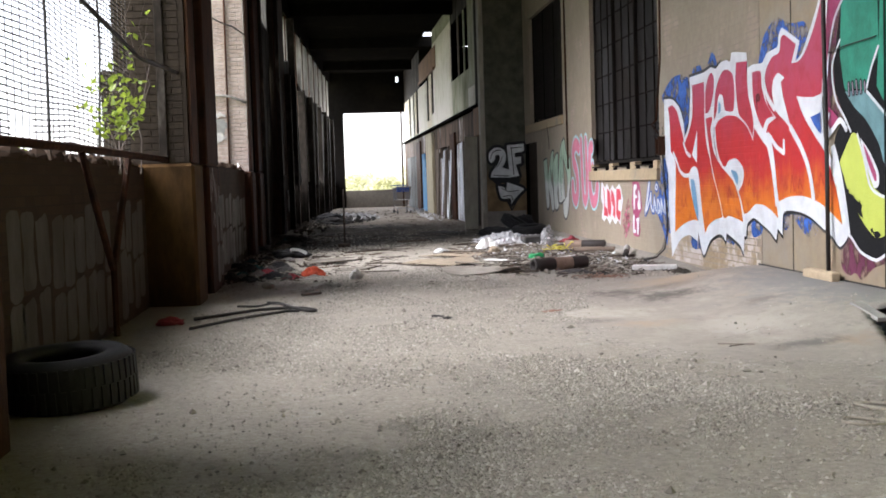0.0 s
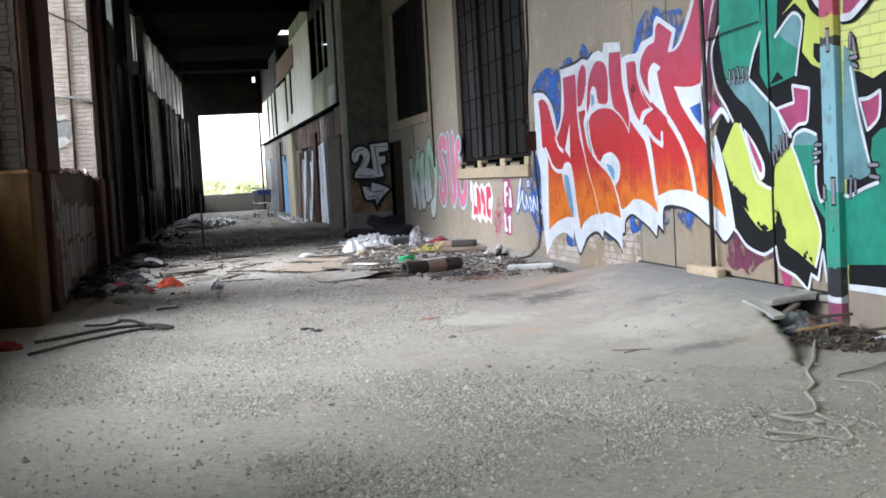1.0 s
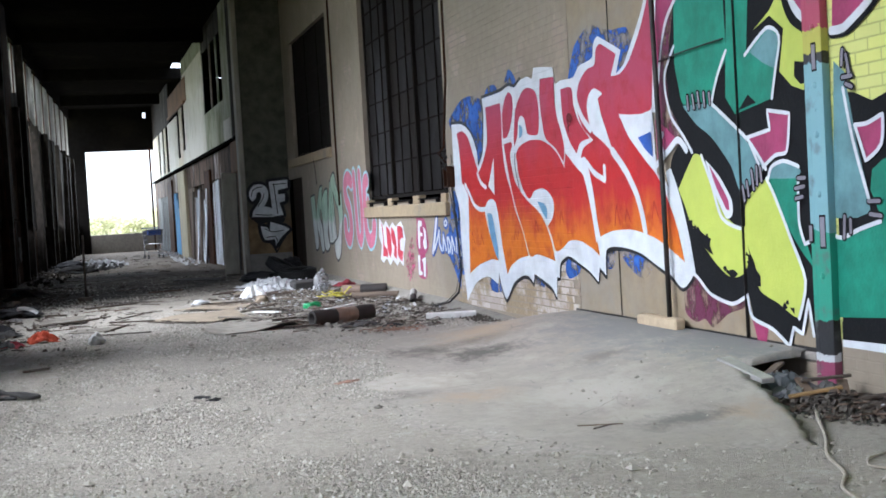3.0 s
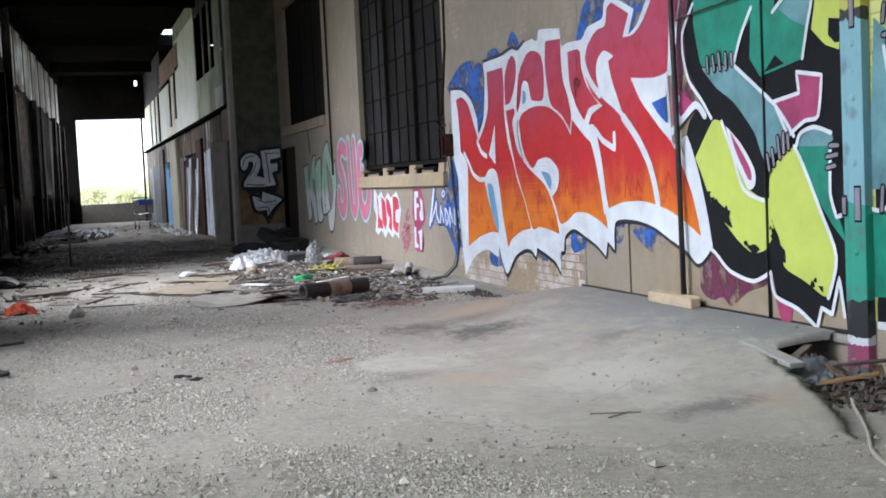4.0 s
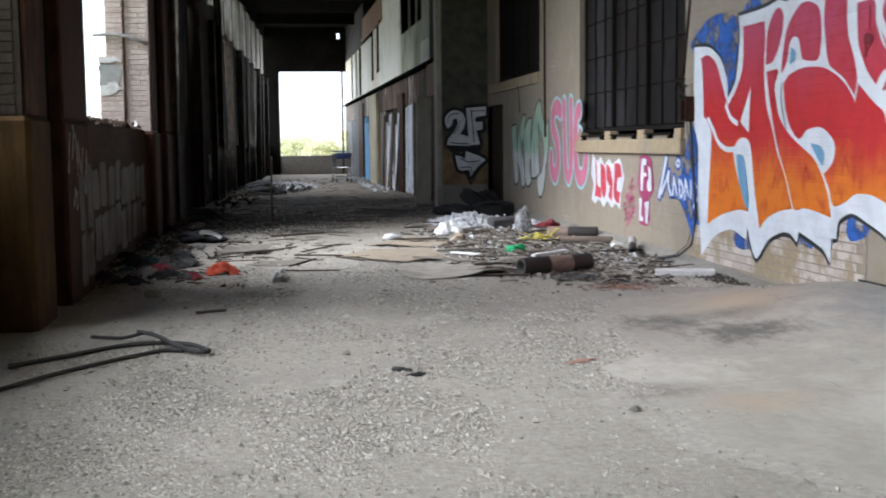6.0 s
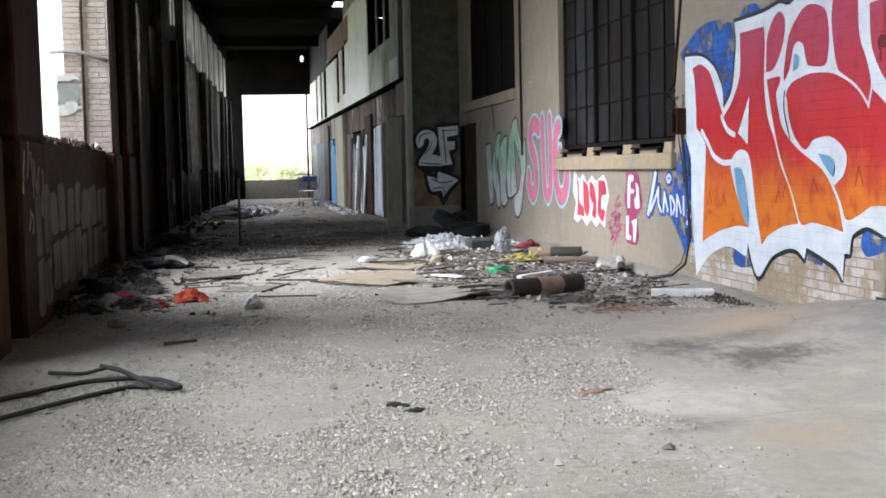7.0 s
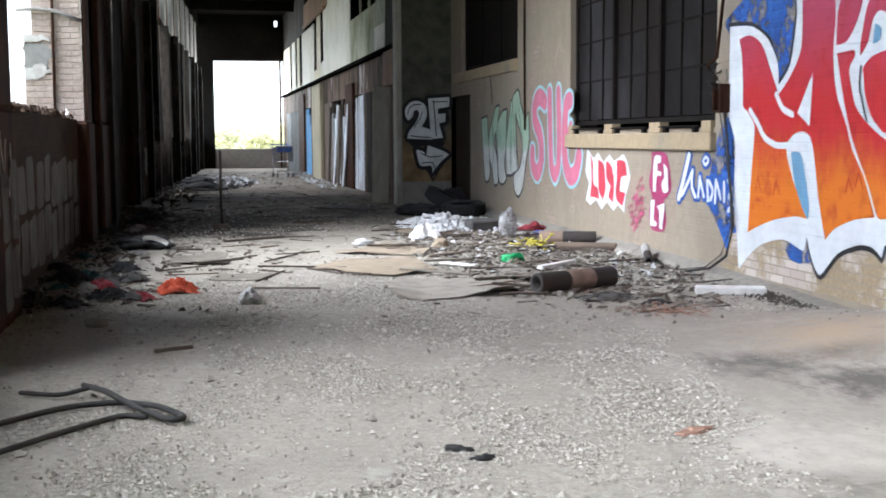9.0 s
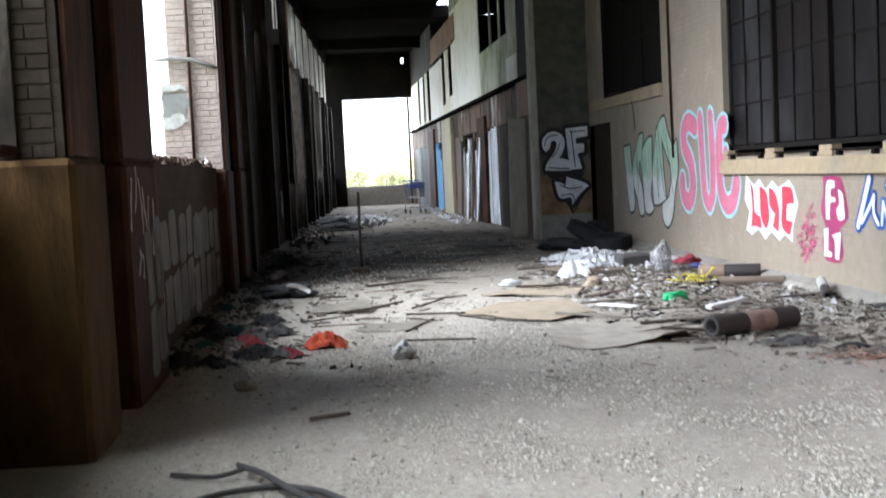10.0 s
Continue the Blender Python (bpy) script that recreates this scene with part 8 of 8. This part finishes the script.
for v in bm.verts:
    v.co = Vector((-1.6 + 0.04 * noise.noise(v.co * 5), 27.5 + 0.5 * v.co.x + 0.05 * noise.noise(v.co * 4), 0.78 + 0.5 * v.co.y + 0.06 * noise.noise(v.co * 7)))
bmesh.ops.solidify(bm, geom=list(bm.faces), thickness=0.01)
part("cloth", bm, "pale_cloth", pole2, "limp pale cloth", True)

# ---- shopping trolley ----
cart = thing("shopping_trolley", "wire shopping trolley with a blue child seat", "trolley")
def cart_part(name, segs, r, mat="chrome"):
    bm = bmesh.new()
    for s in segs:
        tube(bm, s, r, 5)
    return part(name, bm, mat, cart)
hw = 0.27
cart_part("basket_rim", [[(-hw, 0, 0.95), (hw, 0, 0.95), (hw, 0.85, 0.9), (-hw, 0.85, 0.9), (-hw, 0, 0.95)]], 0.012)
for sx in (-1, 1):
    cart_part("basket_side", [[(sx * hw, 0.06 * k + 0.03, 0.94), (sx * hw * 0.85, 0.06 * k + 0.05, 0.48)] for k in range(13)] + [[(sx * hw * 0.95, 0, 0.8), (sx * hw * 0.95, 0.85, 0.78)], [(sx * hw * 0.9, 0, 0.62), (sx * hw * 0.9, 0.85, 0.62)]], 0.006)
cart_part("basket_front", [[(-hw + 0.06 * k, 0.0, 0.94), (-hw * 0.85 + 0.051 * k, 0.04, 0.48)] for k in range(10)] + [[(-hw, 0, 0.7), (hw, 0, 0.7)]], 0.006)
cart_part("basket_floor", [[(-hw * 0.85 + 0.051 * k, 0.04, 0.48), (-hw * 0.85 + 0.051 * k, 0.8, 0.5)] for k in range(10)], 0.006)
cart_part("chassis", [[(sx * 0.24, 0.85, 0.95), (sx * 0.24, 0.7, 0.3), (sx * 0.24, 0.05, 0.2), (sx * 0.22, 0.05, 0.12)] for sx in (-1, 1)] + [[(-0.24, 0.7, 0.3), (0.24, 0.7, 0.3)], [(-0.24, 0.05, 0.2), (0.24, 0.05, 0.2)], [(-0.24, 0.7, 0.3), (-0.24, 0.75, 0.12)], [(0.24, 0.7, 0.3), (0.24, 0.75, 0.12)]], 0.014)
cart_part("handle", [[(-0.28, 0.9, 1.02), (0.28, 0.9, 1.02)]], 0.018, "blue_plastic")
bm = bmesh.new()
box(bm, -0.22, 0.22, 0.05, 0.3, 0.78, 0.98, 0.02)
part("child_seat", bm, "blue_plastic", cart, "blue plastic child seat")
for sx in (-1, 1):
    for y in (0.05, 0.75):
        bm = bmesh.new()
        lathe(bm, [(0.012, -0.018), (0.04, -0.012), (0.046, 0), (0.04, 0.012), (0.012, 0.018)], 16)
        w = part("wheel", bm, "chrome", cart)
        bm = bmesh.new()
        lathe(bm, [(0.044, -0.015), (0.06, -0.015), (0.065, 0), (0.06, 0.015), (0.044, 0.015)], 16)
        part("tyre", bm, "rubber", w, "black rubber tyre")
        w.matrix_basis = pose(sx * 0.24, y, 0.065, 0, 90, 0)
cart.matrix_basis = pose(1.95, 40.1, 0, 0, 0, 8)

# ---- far doors, leaning board, pilaster ----
M["door_white"] = worn("white_streaked_paint", (0.74, 0.79, 0.85), (0.52, 0.56, 0.62), (0.1, 0.09, 0.08), 1.3, 6, stretch=(1, 1, 0.2), cut=(0.5, 0.58), streak=((0.12, 0.095, 0.075), 0.52, 0.6))
M["door_blue"] = worn("faded_blue_paint", (0.1, 0.3, 0.55), (0.07, 0.2, 0.38), (0.12, 0.12, 0.12), 1.4, 6, stretch=(1, 1, 0.2))
M["door_slate"] = worn("slate_grey_painted_wood", (0.085, 0.1, 0.105), (0.055, 0.065, 0.07), (0.03, 0.027, 0.024), 1.2, 6, stretch=(1, 1, 0.25), cut=(0.5, 0.62))
M["door_cream"] = worn("dirty_cream_paint", (0.42, 0.38, 0.26), (0.32, 0.29, 0.2), (0.15, 0.13, 0.1), 1.4, 6, stretch=(1, 1, 0.2))
rnd = random.Random(41)
for n, ((a, b), mt, what) in enumerate(zip(FAR_DOORS, ("board_dark", "door_white", "door_white", "wood_old", "door_blue", "door_slate"), ("blackened", "white streaked", "white and grey streaked", "weathered grey", "faded blue", "dark slate-grey"))):
    d = tagged(new(f"door_{n + 1}"), f"{what} plank door in the far wall", "door", kind="structure")
    y = a
    while y < b - 0.05:
        wd = min(rnd.uniform(0.22, 0.4), b - y)
        m2 = mt if not (mt == "door_white" and rnd.random() < (0.3, 0.0, 0.22)[n % 3]) else "wood_old"
        short, tilt = (rnd.random() ** 2 * 0.6, rnd.uniform(-0.03, 0.03)) if mt in ("door_white", "door_blue") else (0.0, 0.0)
        boxes("plank", m2, [(3.085 + rnd.uniform(0, 0.02), 3.16, y + 0.006, y + wd - 0.006, 0.02, 2.19 - short)], d, bevel=0.004, warp=lambda c: lean_right(Vector((c.x, c.y + tilt * (c.z - 1.0), c.z + 0.25 * short * (c.y - y) * (c.z > 1)))))
        y += wd
M["pilaster"] = worn("grimy_pale_concrete", (0.4, 0.375, 0.31), (0.3, 0.28, 0.235), (0.16, 0.14, 0.12), 0.8, 10, stretch=(1, 1, 0.3))
boxes("pilaster", "pilaster", [(2.89, 2.997, CY - 0.03, CY + 0.3, -0.05, TOP)], None, "grimy pale pilaster at the wall corner", bevel=0.01, kind="structure", category="pilaster")
lean_b = boxes("leaning_board", "pilaster", [(-0.14, 0.14, -0.025, 0.025, 0, 2.15)], None, "weathered grey-tan board leaning beside the doorway", bevel=0.006)
lean_b.matrix_basis = pose(2.72, 25.3, 0, -2, 1.5, 6)
tagged(lean_b, "", "board")
boxes("edge_strip", "pilaster", [(-0.165, -0.141, -0.027, 0.027, 0, 2.15)], lean_b, "pale worn edge", bevel=0.004)
boxes("door_post", "door_cream", [(3.0, 3.1, 37.9, 40.2, 0, 2.8)], None, "dirty cream painted door post", bevel=0.01, kind="structure", category="post", warp=lean_right)
boxes("door_post", "rust", [(3.03, 3.1, 31.3, 32.5, 0, 2.5), (3.04, 3.1, 43.3, 45.2, 0, 2.7)], None, "rust-brown door post", bevel=0.01, kind="structure", category="post", warp=lean_right)
for k in range(4):
    slat = boxes("loose_plank", ("door_white", "wood_old", "door_white", "wood_dark")[k], [(-0.03, 0.03, -0.13, 0.13, 0, 2.05)], None, ("white streaked" if k % 2 == 0 else "old grey") + " plank leaning against the far doors", bevel=0.004)
    slat.matrix_basis = pose(2.86 - 0.03 * k, (32.4, 33.4, 33.9, 35.1)[k], 0, (7, -5, 2, -9)[k], 3, 0)
    tagged(slat, "", "plank", "leaning planks")
boxes("wall_base", "concrete", [(3.0, 3.88, CY - 0.014, CY - 0.001, -0.05, 0.42)], None, "bare pale concrete foot of the return wall", bevel=0.004, kind="structure", category="wall")
boxes("wall_band", "cross_wall", [(3.0, 3.897, CY - 0.02, CY - 0.001, 2.26, 2.36)], None, "shallow concrete band across the return wall", bevel=0.005, kind="structure", category="trim")
boxes("rotten_frame", "fascia", [(2.97, 3.09, 24.87, 26.6, 2.2, 2.86)], None, "rust-stained boarding over the doorway", bevel=0.01, kind="structure", category="trim")
boxes("drain_pipe", "rust", [(2.52, 2.6, 51.6, 51.7, 0, 4.4)], None, "rusty drain pipe beside the gateway", kind="structure", category="pipe")

# ---- plants ----
m, nt, bsdf = material("sunlit_leaf")
info = nt.nodes.new("ShaderNodeNewGeometry")
nt.links.new(mix(nt, info.outputs["Random Per Island"], (0.09, 0.16, 0.02), (0.22, 0.27, 0.035)), bsdf.inputs["Base Color"])
bsdf.inputs["Roughness"].default_value = 0.5
tr = nt.nodes.new("ShaderNodeBsdfTranslucent")
tr.inputs["Color"].default_value = (0.3, 0.4, 0.05, 1)
mx = nt.nodes.new("ShaderNodeMixShader")
mx.inputs[0].default_value = 0.4
nt.links.new(bsdf.outputs[0], mx.inputs[1])
nt.links.new(tr.outputs[0], mx.inputs[2])
nt.links.new(mx.outputs[0], nt.nodes["Material Output"].inputs["Surface"])
M["leaf"] = m
# paled copy of the leaf: overexposed haze outside is put into its colour
m2 = m.copy()
m2.name = "pale_dry_leaf"
t2 = m2.node_tree
for nd in t2.nodes:
    if nd.type == "MIX":
        nd.inputs[6].default_value, nd.inputs[7].default_value = (0.62, 0.62, 0.4, 1), (0.72, 0.69, 0.5, 1)
    if nd.type == "BSDF_TRANSLUCENT":
        nd.inputs["Color"].default_value = (0.66, 0.66, 0.42, 1)
M["leaf_pale"] = m2


def leaves(bm, rd, c, size):
    e = Euler((rd.uniform(-1, 1), rd.uniform(-1, 1), rd.random() * 6.28)).to_matrix()
    pts = [(-0.5, 0, 0), (0, -0.32, 0.06), (0.55, 0, -0.03), (0, 0.32, 0.06)]
    bm.faces.new([bm.verts.new(Vector(c) + e @ (Vector(p) * size)) for p in pts])


def shrub(name, label, category, at, r, count, size, seed, stems=6, leaf="leaf"):
    rd = random.Random(seed)
    t = thing(name, label, category, at)
    for _ in range(stems):
        bm = bmesh.new()
        tip = (rd.uniform(-r[0], r[0]) * 0.7, rd.uniform(-r[1], r[1]) * 0.7, r[2] * rd.uniform(1, 1.7))
        tube(bm, [(0, 0, 0), (tip[0] * 0.4 + rd.uniform(-0.1, 0.1), tip[1] * 0.4, tip[2] * 0.5), tip], 0.03, 5, 0.006)
        part("stem", bm, "wood_dark", t)
    bm = bmesh.new()
    for _ in range(count):
        a, u = rd.random() * 6.283, rd.random() ** 0.5
        z = rd.uniform(0.1, 2.0)
        k = (1 - abs(z - 1) ** 2) ** 0.5 * (0.7 + 0.5 * noise.noise((a * 2, z * 3, seed)))
        leaves(bm, rd, (r[0] * k * u * math.cos(a), r[1] * k * u * math.sin(a), r[2] * z), rd.uniform(*size))
    part("crown", bm, leaf, t, kind="stuff")


rd = random.Random(51)
vine = thing("vine", "leafy green vine climbing through the netting", "vine", (-2.02, 9.1, 1.3))
for k in range(5):
    bm = bmesh.new()
    p = [(rd.uniform(-0.2, 0.0), rd.uniform(-0.5, 0.15), 0)]
    for _ in range(5):
        p.append((rd.uniform(-0.2, 0.0), min(0.9, p[-1][1] + rd.uniform(-0.4, 0.45)), p[-1][2] + rd.uniform(0.2, 0.4)))
    tube(bm, p, 0.008, 5, 0.003)
    part("stem", bm, "wood_dark", vine)
bm = bmesh.new()
for _ in range(190):
    q = rd.gauss(0.0, 0.5)
    leaves(bm, rd, (rd.uniform(-0.3, 0.0), min(0.95, q), 0.3 + 0.3 * max(0, q) + abs(rd.gauss(0.15, 0.3))), rd.uniform(0.05, 0.1))
part("foliage", bm, "leaf", vine, kind="stuff")
shrub("bush", "green bush growing outside the parapet", "bush", (-4.6, 11.5, -0.08), (1.2, 1.4, 0.95), 2200, (0.06, 0.12), 1)
shrub("bush", "green bush outside beyond the netting", "bush", (-5.0, 15.5, -0.08), (1.0, 1.5, 1.0), 1800, (0.06, 0.12), 2)
for k, (x, y, s) in enumerate(((-1.5, 66, 1.3), (0.6, 72, 1.1), (2.5, 70, 1.0), (4.5, 76, 1.4), (-3.5, 78, 1.8), (1.5, 84, 1.2))):
    shrub("bush", "pale green bush beyond the far gateway", "bush", (x, y, -0.08), (1.9 * s, 1.2 * s, 0.8 * s), 2200, (0.12, 0.26), 10 + k, 6, "leaf_pale")

M["leaf_litter"] = plain("brown_dead_leaves", (0.06, 0.036, 0.02), 0.9)
crumple("dead_leaves", "brown dead leaves heaped along the parapet top", "leaves", 420, lambda rd: (rd.uniform(-2.4, -1.9), rd.uniform(12.8, 18.0), 1.435 + 0.05 * rd.random()), (0.012, 0.04), "leaf_litter", 41, 0.4)
splinters("wood_chips", "splintered wood and twigs strewn across the passage", 45, in_box(-0.9, 2.4, 14.4, 24.0), (0.08, 0.3), "wood_dark", 42)

# ---- gravel ----
m, nt, bsdf = material("loose_gravel")
info = nt.nodes.new("ShaderNodeNewGeometry")
cr = nt.nodes.new("ShaderNodeValToRGB")
for i, (pos, c) in enumerate(((0.0, (0.15, 0.137, 0.118)), (0.15, (0.27, 0.25, 0.217)), (0.75, (0.375, 0.35, 0.308)), (1.0, (0.5, 0.472, 0.425)))):
    el = cr.color_ramp.elements[i] if i < 2 else cr.color_ramp.elements.new(pos)
    el.position, el.color = pos, (*c, 1)
nt.links.new(info.outputs["Random Per Island"], cr.inputs["Fac"])
nt.links.new(cr.outputs["Color"], bsdf.inputs["Base Color"])
bsdf.inputs["Roughness"].default_value = 0.9
M["gravel"] = m
octa = np.array([(1, 0, 0), (-1, 0, 0), (0, 1, 0), (0, -1, 0), (0, 0, 1), (0, 0, -0.6)], float)
tris = np.array([(0, 2, 4), (2, 1, 4), (1, 3, 4), (3, 0, 4), (2, 0, 5), (1, 2, 5), (3, 1, 5), (0, 3, 5)])


def gravel(name, label, n, area, size, seed, clump):
    rg = np.random.default_rng(seed)
    pts = []
    while len(pts) < n:
        x, y = rg.uniform(area[0], area[1]), area[2] + (area[3] - area[2]) * rg.random() ** 1.3
        d = noise.noise((x * 0.7, y * 0.5, 2)) + 0.5 * noise.noise((x * 2.2, y * 2.2, 8)) - 0.32 * min(1.0, ((x - 0.45) / 1.5) ** 2)
        on_ramp = ramp_height(x, y) if 1.3 < x < 3.89 and 5 < y < 12.2 else -1
        if rg.random() > max(0.05, 0.45 + clump * d) or (on_ramp > 0.012 and rg.random() > (0.4 if on_ramp < 0.0135 else 0.014)):
            continue
        pts.append((x, y, max(0.0, on_ramp)))
    pts = np.array(pts)
    s = size[0] + (size[1] - size[0]) * rg.random(n) ** 2.3
    v = octa[None] * (s[:, None, None] * rg.uniform(0.7, 1.25, (n, 1, 3))) + rg.normal(0, 0.1, (n, 6, 3)) * s[:, None, None]
    ang = rg.uniform(0, 6.283, n)
    c, sn = np.cos(ang)[:, None], np.sin(ang)[:, None]
    out = np.stack([v[..., 0] * c - v[..., 1] * sn, v[..., 0] * sn + v[..., 1] * c, v[..., 2] * 0.75], -1)
    out += np.stack([pts[:, 0], pts[:, 1], pts[:, 2] + s * 0.3], -1)[:, None]
    faces = (tris[None] + 6 * np.arange(n)[:, None, None]).reshape(-1, 3)
    me = bpy.data.meshes.new(name)
    me.from_pydata(out.reshape(-1, 3).tolist(), [], faces.tolist())
    me.materials.append(M["gravel"])
    tagged(new(name, me), label, "gravel", kind="stuff")


gravel("gravel", "loose pale gravel scattered over the floor", 105000, (-1.75, 3.8, 2.0, 15.0), (0.004, 0.012), 1, 2.1)
gravel("gravel", "coarse pale gravel lying loose on the floor", 12000, (-1.75, 3.8, 3.0, 14.0), (0.008, 0.017), 6, 1.6)
gravel("gravel", "fine grit scattered along the passage floor", 9000, (-1.6, 3.6, 11.0, 26.0), (0.004, 0.02), 2, 0.8)
gravel("gravel", "loose grit along the edge of the ramp", 5000, (0.6, 3.6, 2.6, 7.0), (0.003, 0.012), 4, 1.2)
gravel("pebbles", "larger pebbles and crumbs on the floor", 420, (-1.6, 3.6, 2.6, 16.0), (0.01, 0.03), 3, 0.6)

# ---- bare bricks at the wall foot ----
m, nt, bsdf = material("flaked_painted_brick_piece")
geo, info = nt.nodes.new("ShaderNodeNewGeometry"), nt.nodes.new("ShaderNodeObjectInfo")
face = mix(nt, info.outputs["Random"], (0.5, 0.445, 0.405), (0.4, 0.335, 0.295))
flake = node(nt, "ShaderNodeTexNoise", Scale=1.6, Detail=9.0, Roughness=0.7)
nt.links.new(geo.outputs["Position"], flake.inputs["Vector"])
fine = node(nt, "ShaderNodeTexNoise", Scale=30.0, Detail=6.0)
nt.links.new(geo.outputs["Position"], fine.inputs["Vector"])
coat = mix(nt, ramp(nt, fine.outputs["Fac"], 0.35, 0.65), (0.33, 0.255, 0.165), (0.27, 0.21, 0.135))
nt.links.new(mix(nt, ramp(nt, flake.outputs["Fac"], 0.46, 0.53), face, coat), bsdf.inputs["Base Color"])
bsdf.inputs["Roughness"].default_value = 0.9
bump_of(nt, bsdf, fine.outputs["Fac"], 0.4)
M["brick_piece"] = m
bm = bmesh.new()
box(bm, -0.0025, 0.02, -0.101, 0.101, -0.0285, 0.0285, 0.0012)
me = bpy.data.meshes.new("brick")
bmesh.ops.recalc_face_normals(bm, faces=bm.faces)
bm.to_mesh(me)
bm.free()
me.materials.append(M["brick_piece"])
right_wall = bpy.data.objects["wall_right"]
rd = random.Random(61)
for row in range(10):
    for k in range(16):
        y = 10.13 + 0.213 * k + (0.1065 if row % 2 else 0)
        if y > 13.4:
            continue
        b = new("brick", me)
        b.parent = right_wall
        b.location = (RX - rd.uniform(0, 0.0006), y, 0.095 + 0.0675 * row)


# ---- single bricks of the piers that the passage shows nearest ----
def loose_brick(name, face, face2):
    m, nt, bsdf = material(name)
    geo, info = nt.nodes.new("ShaderNodeNewGeometry"), nt.nodes.new("ShaderNodeObjectInfo")
    grain = node(nt, "ShaderNodeTexNoise", Scale=22.0, Detail=7.0)
    stain = node(nt, "ShaderNodeTexNoise", Scale=1.4, Detail=8.0, Roughness=0.7)
    nt.links.new(geo.outputs["Position"], grain.inputs["Vector"])
    nt.links.new(geo.outputs["Position"], stain.inputs["Vector"])
    col = mix(nt, info.outputs["Random"], face, face2)
    col = mix(nt, ramp(nt, grain.outputs["Fac"], 0.4, 0.7), col, tuple(v * 0.72 for v in face2))
    col = mix(nt, ramp(nt, stain.outputs["Fac"], 0.5, 0.68), col, tuple(v * 1.15 for v in face))
    nt.links.new(col, bsdf.inputs["Base Color"])
    bsdf.inputs["Roughness"].default_value = 0.9
    bump_of(nt, bsdf, grain.outputs["Fac"], 0.6)
    return m


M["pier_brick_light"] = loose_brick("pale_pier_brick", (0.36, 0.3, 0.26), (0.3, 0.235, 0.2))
# bricks of the near pier, darkened to carry their backlit shade
M["pier_brick_dark"] = loose_brick("near_black_pier_brick", (0.042, 0.033, 0.025), (0.032, 0.0245, 0.0185))
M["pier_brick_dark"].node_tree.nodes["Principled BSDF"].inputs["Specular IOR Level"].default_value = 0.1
bm = bmesh.new()
box(bm, -0.103, 0.103, -0.012, 0.01, -0.0285, 0.0285, 0.002)
bmesh.ops.recalc_face_normals(bm, faces=bm.faces)
whole = bpy.data.meshes.new("brick")
bm.to_mesh(whole)
half = bpy.data.meshes.new("brick")
for v in bm.verts:
    v.co.x *= 0.46
bm.to_mesh(half)
bm.free()
for y0, mt, rows in ((18.2, "pier_brick_light", 42), (10.35, "pier_brick_dark", 24)):
    for me in (whole, half):
        me.materials.clear()
    data = [me.copy() for me in (whole, half)]
    for me in data:
        me.materials.append(M[mt])
    for row in range(rows):
        z = 1.445 + 0.0675 * row
        x0, odd = PIER_LEFT.get(y0, -2.55) + 0.005 - (0.09 if z < 2.3 else 0.0), row % 2
        x = x0
        while x < -1.9:
            short = odd and x < x0 + 0.005 or x + 0.206 > -1.862
            wd = 0.095 if short else 0.206
            if x + wd > -1.86:
                break
            b = new("brick", data[1 if short else 0])
            b.parent = PIER_BODY[y0]
            b.location = (x + wd / 2 + (0.06 if y0 > 12 else 0.1), y0 + 0.006 - rd.uniform(0.0, 0.003), z)
            x += wd + 0.007
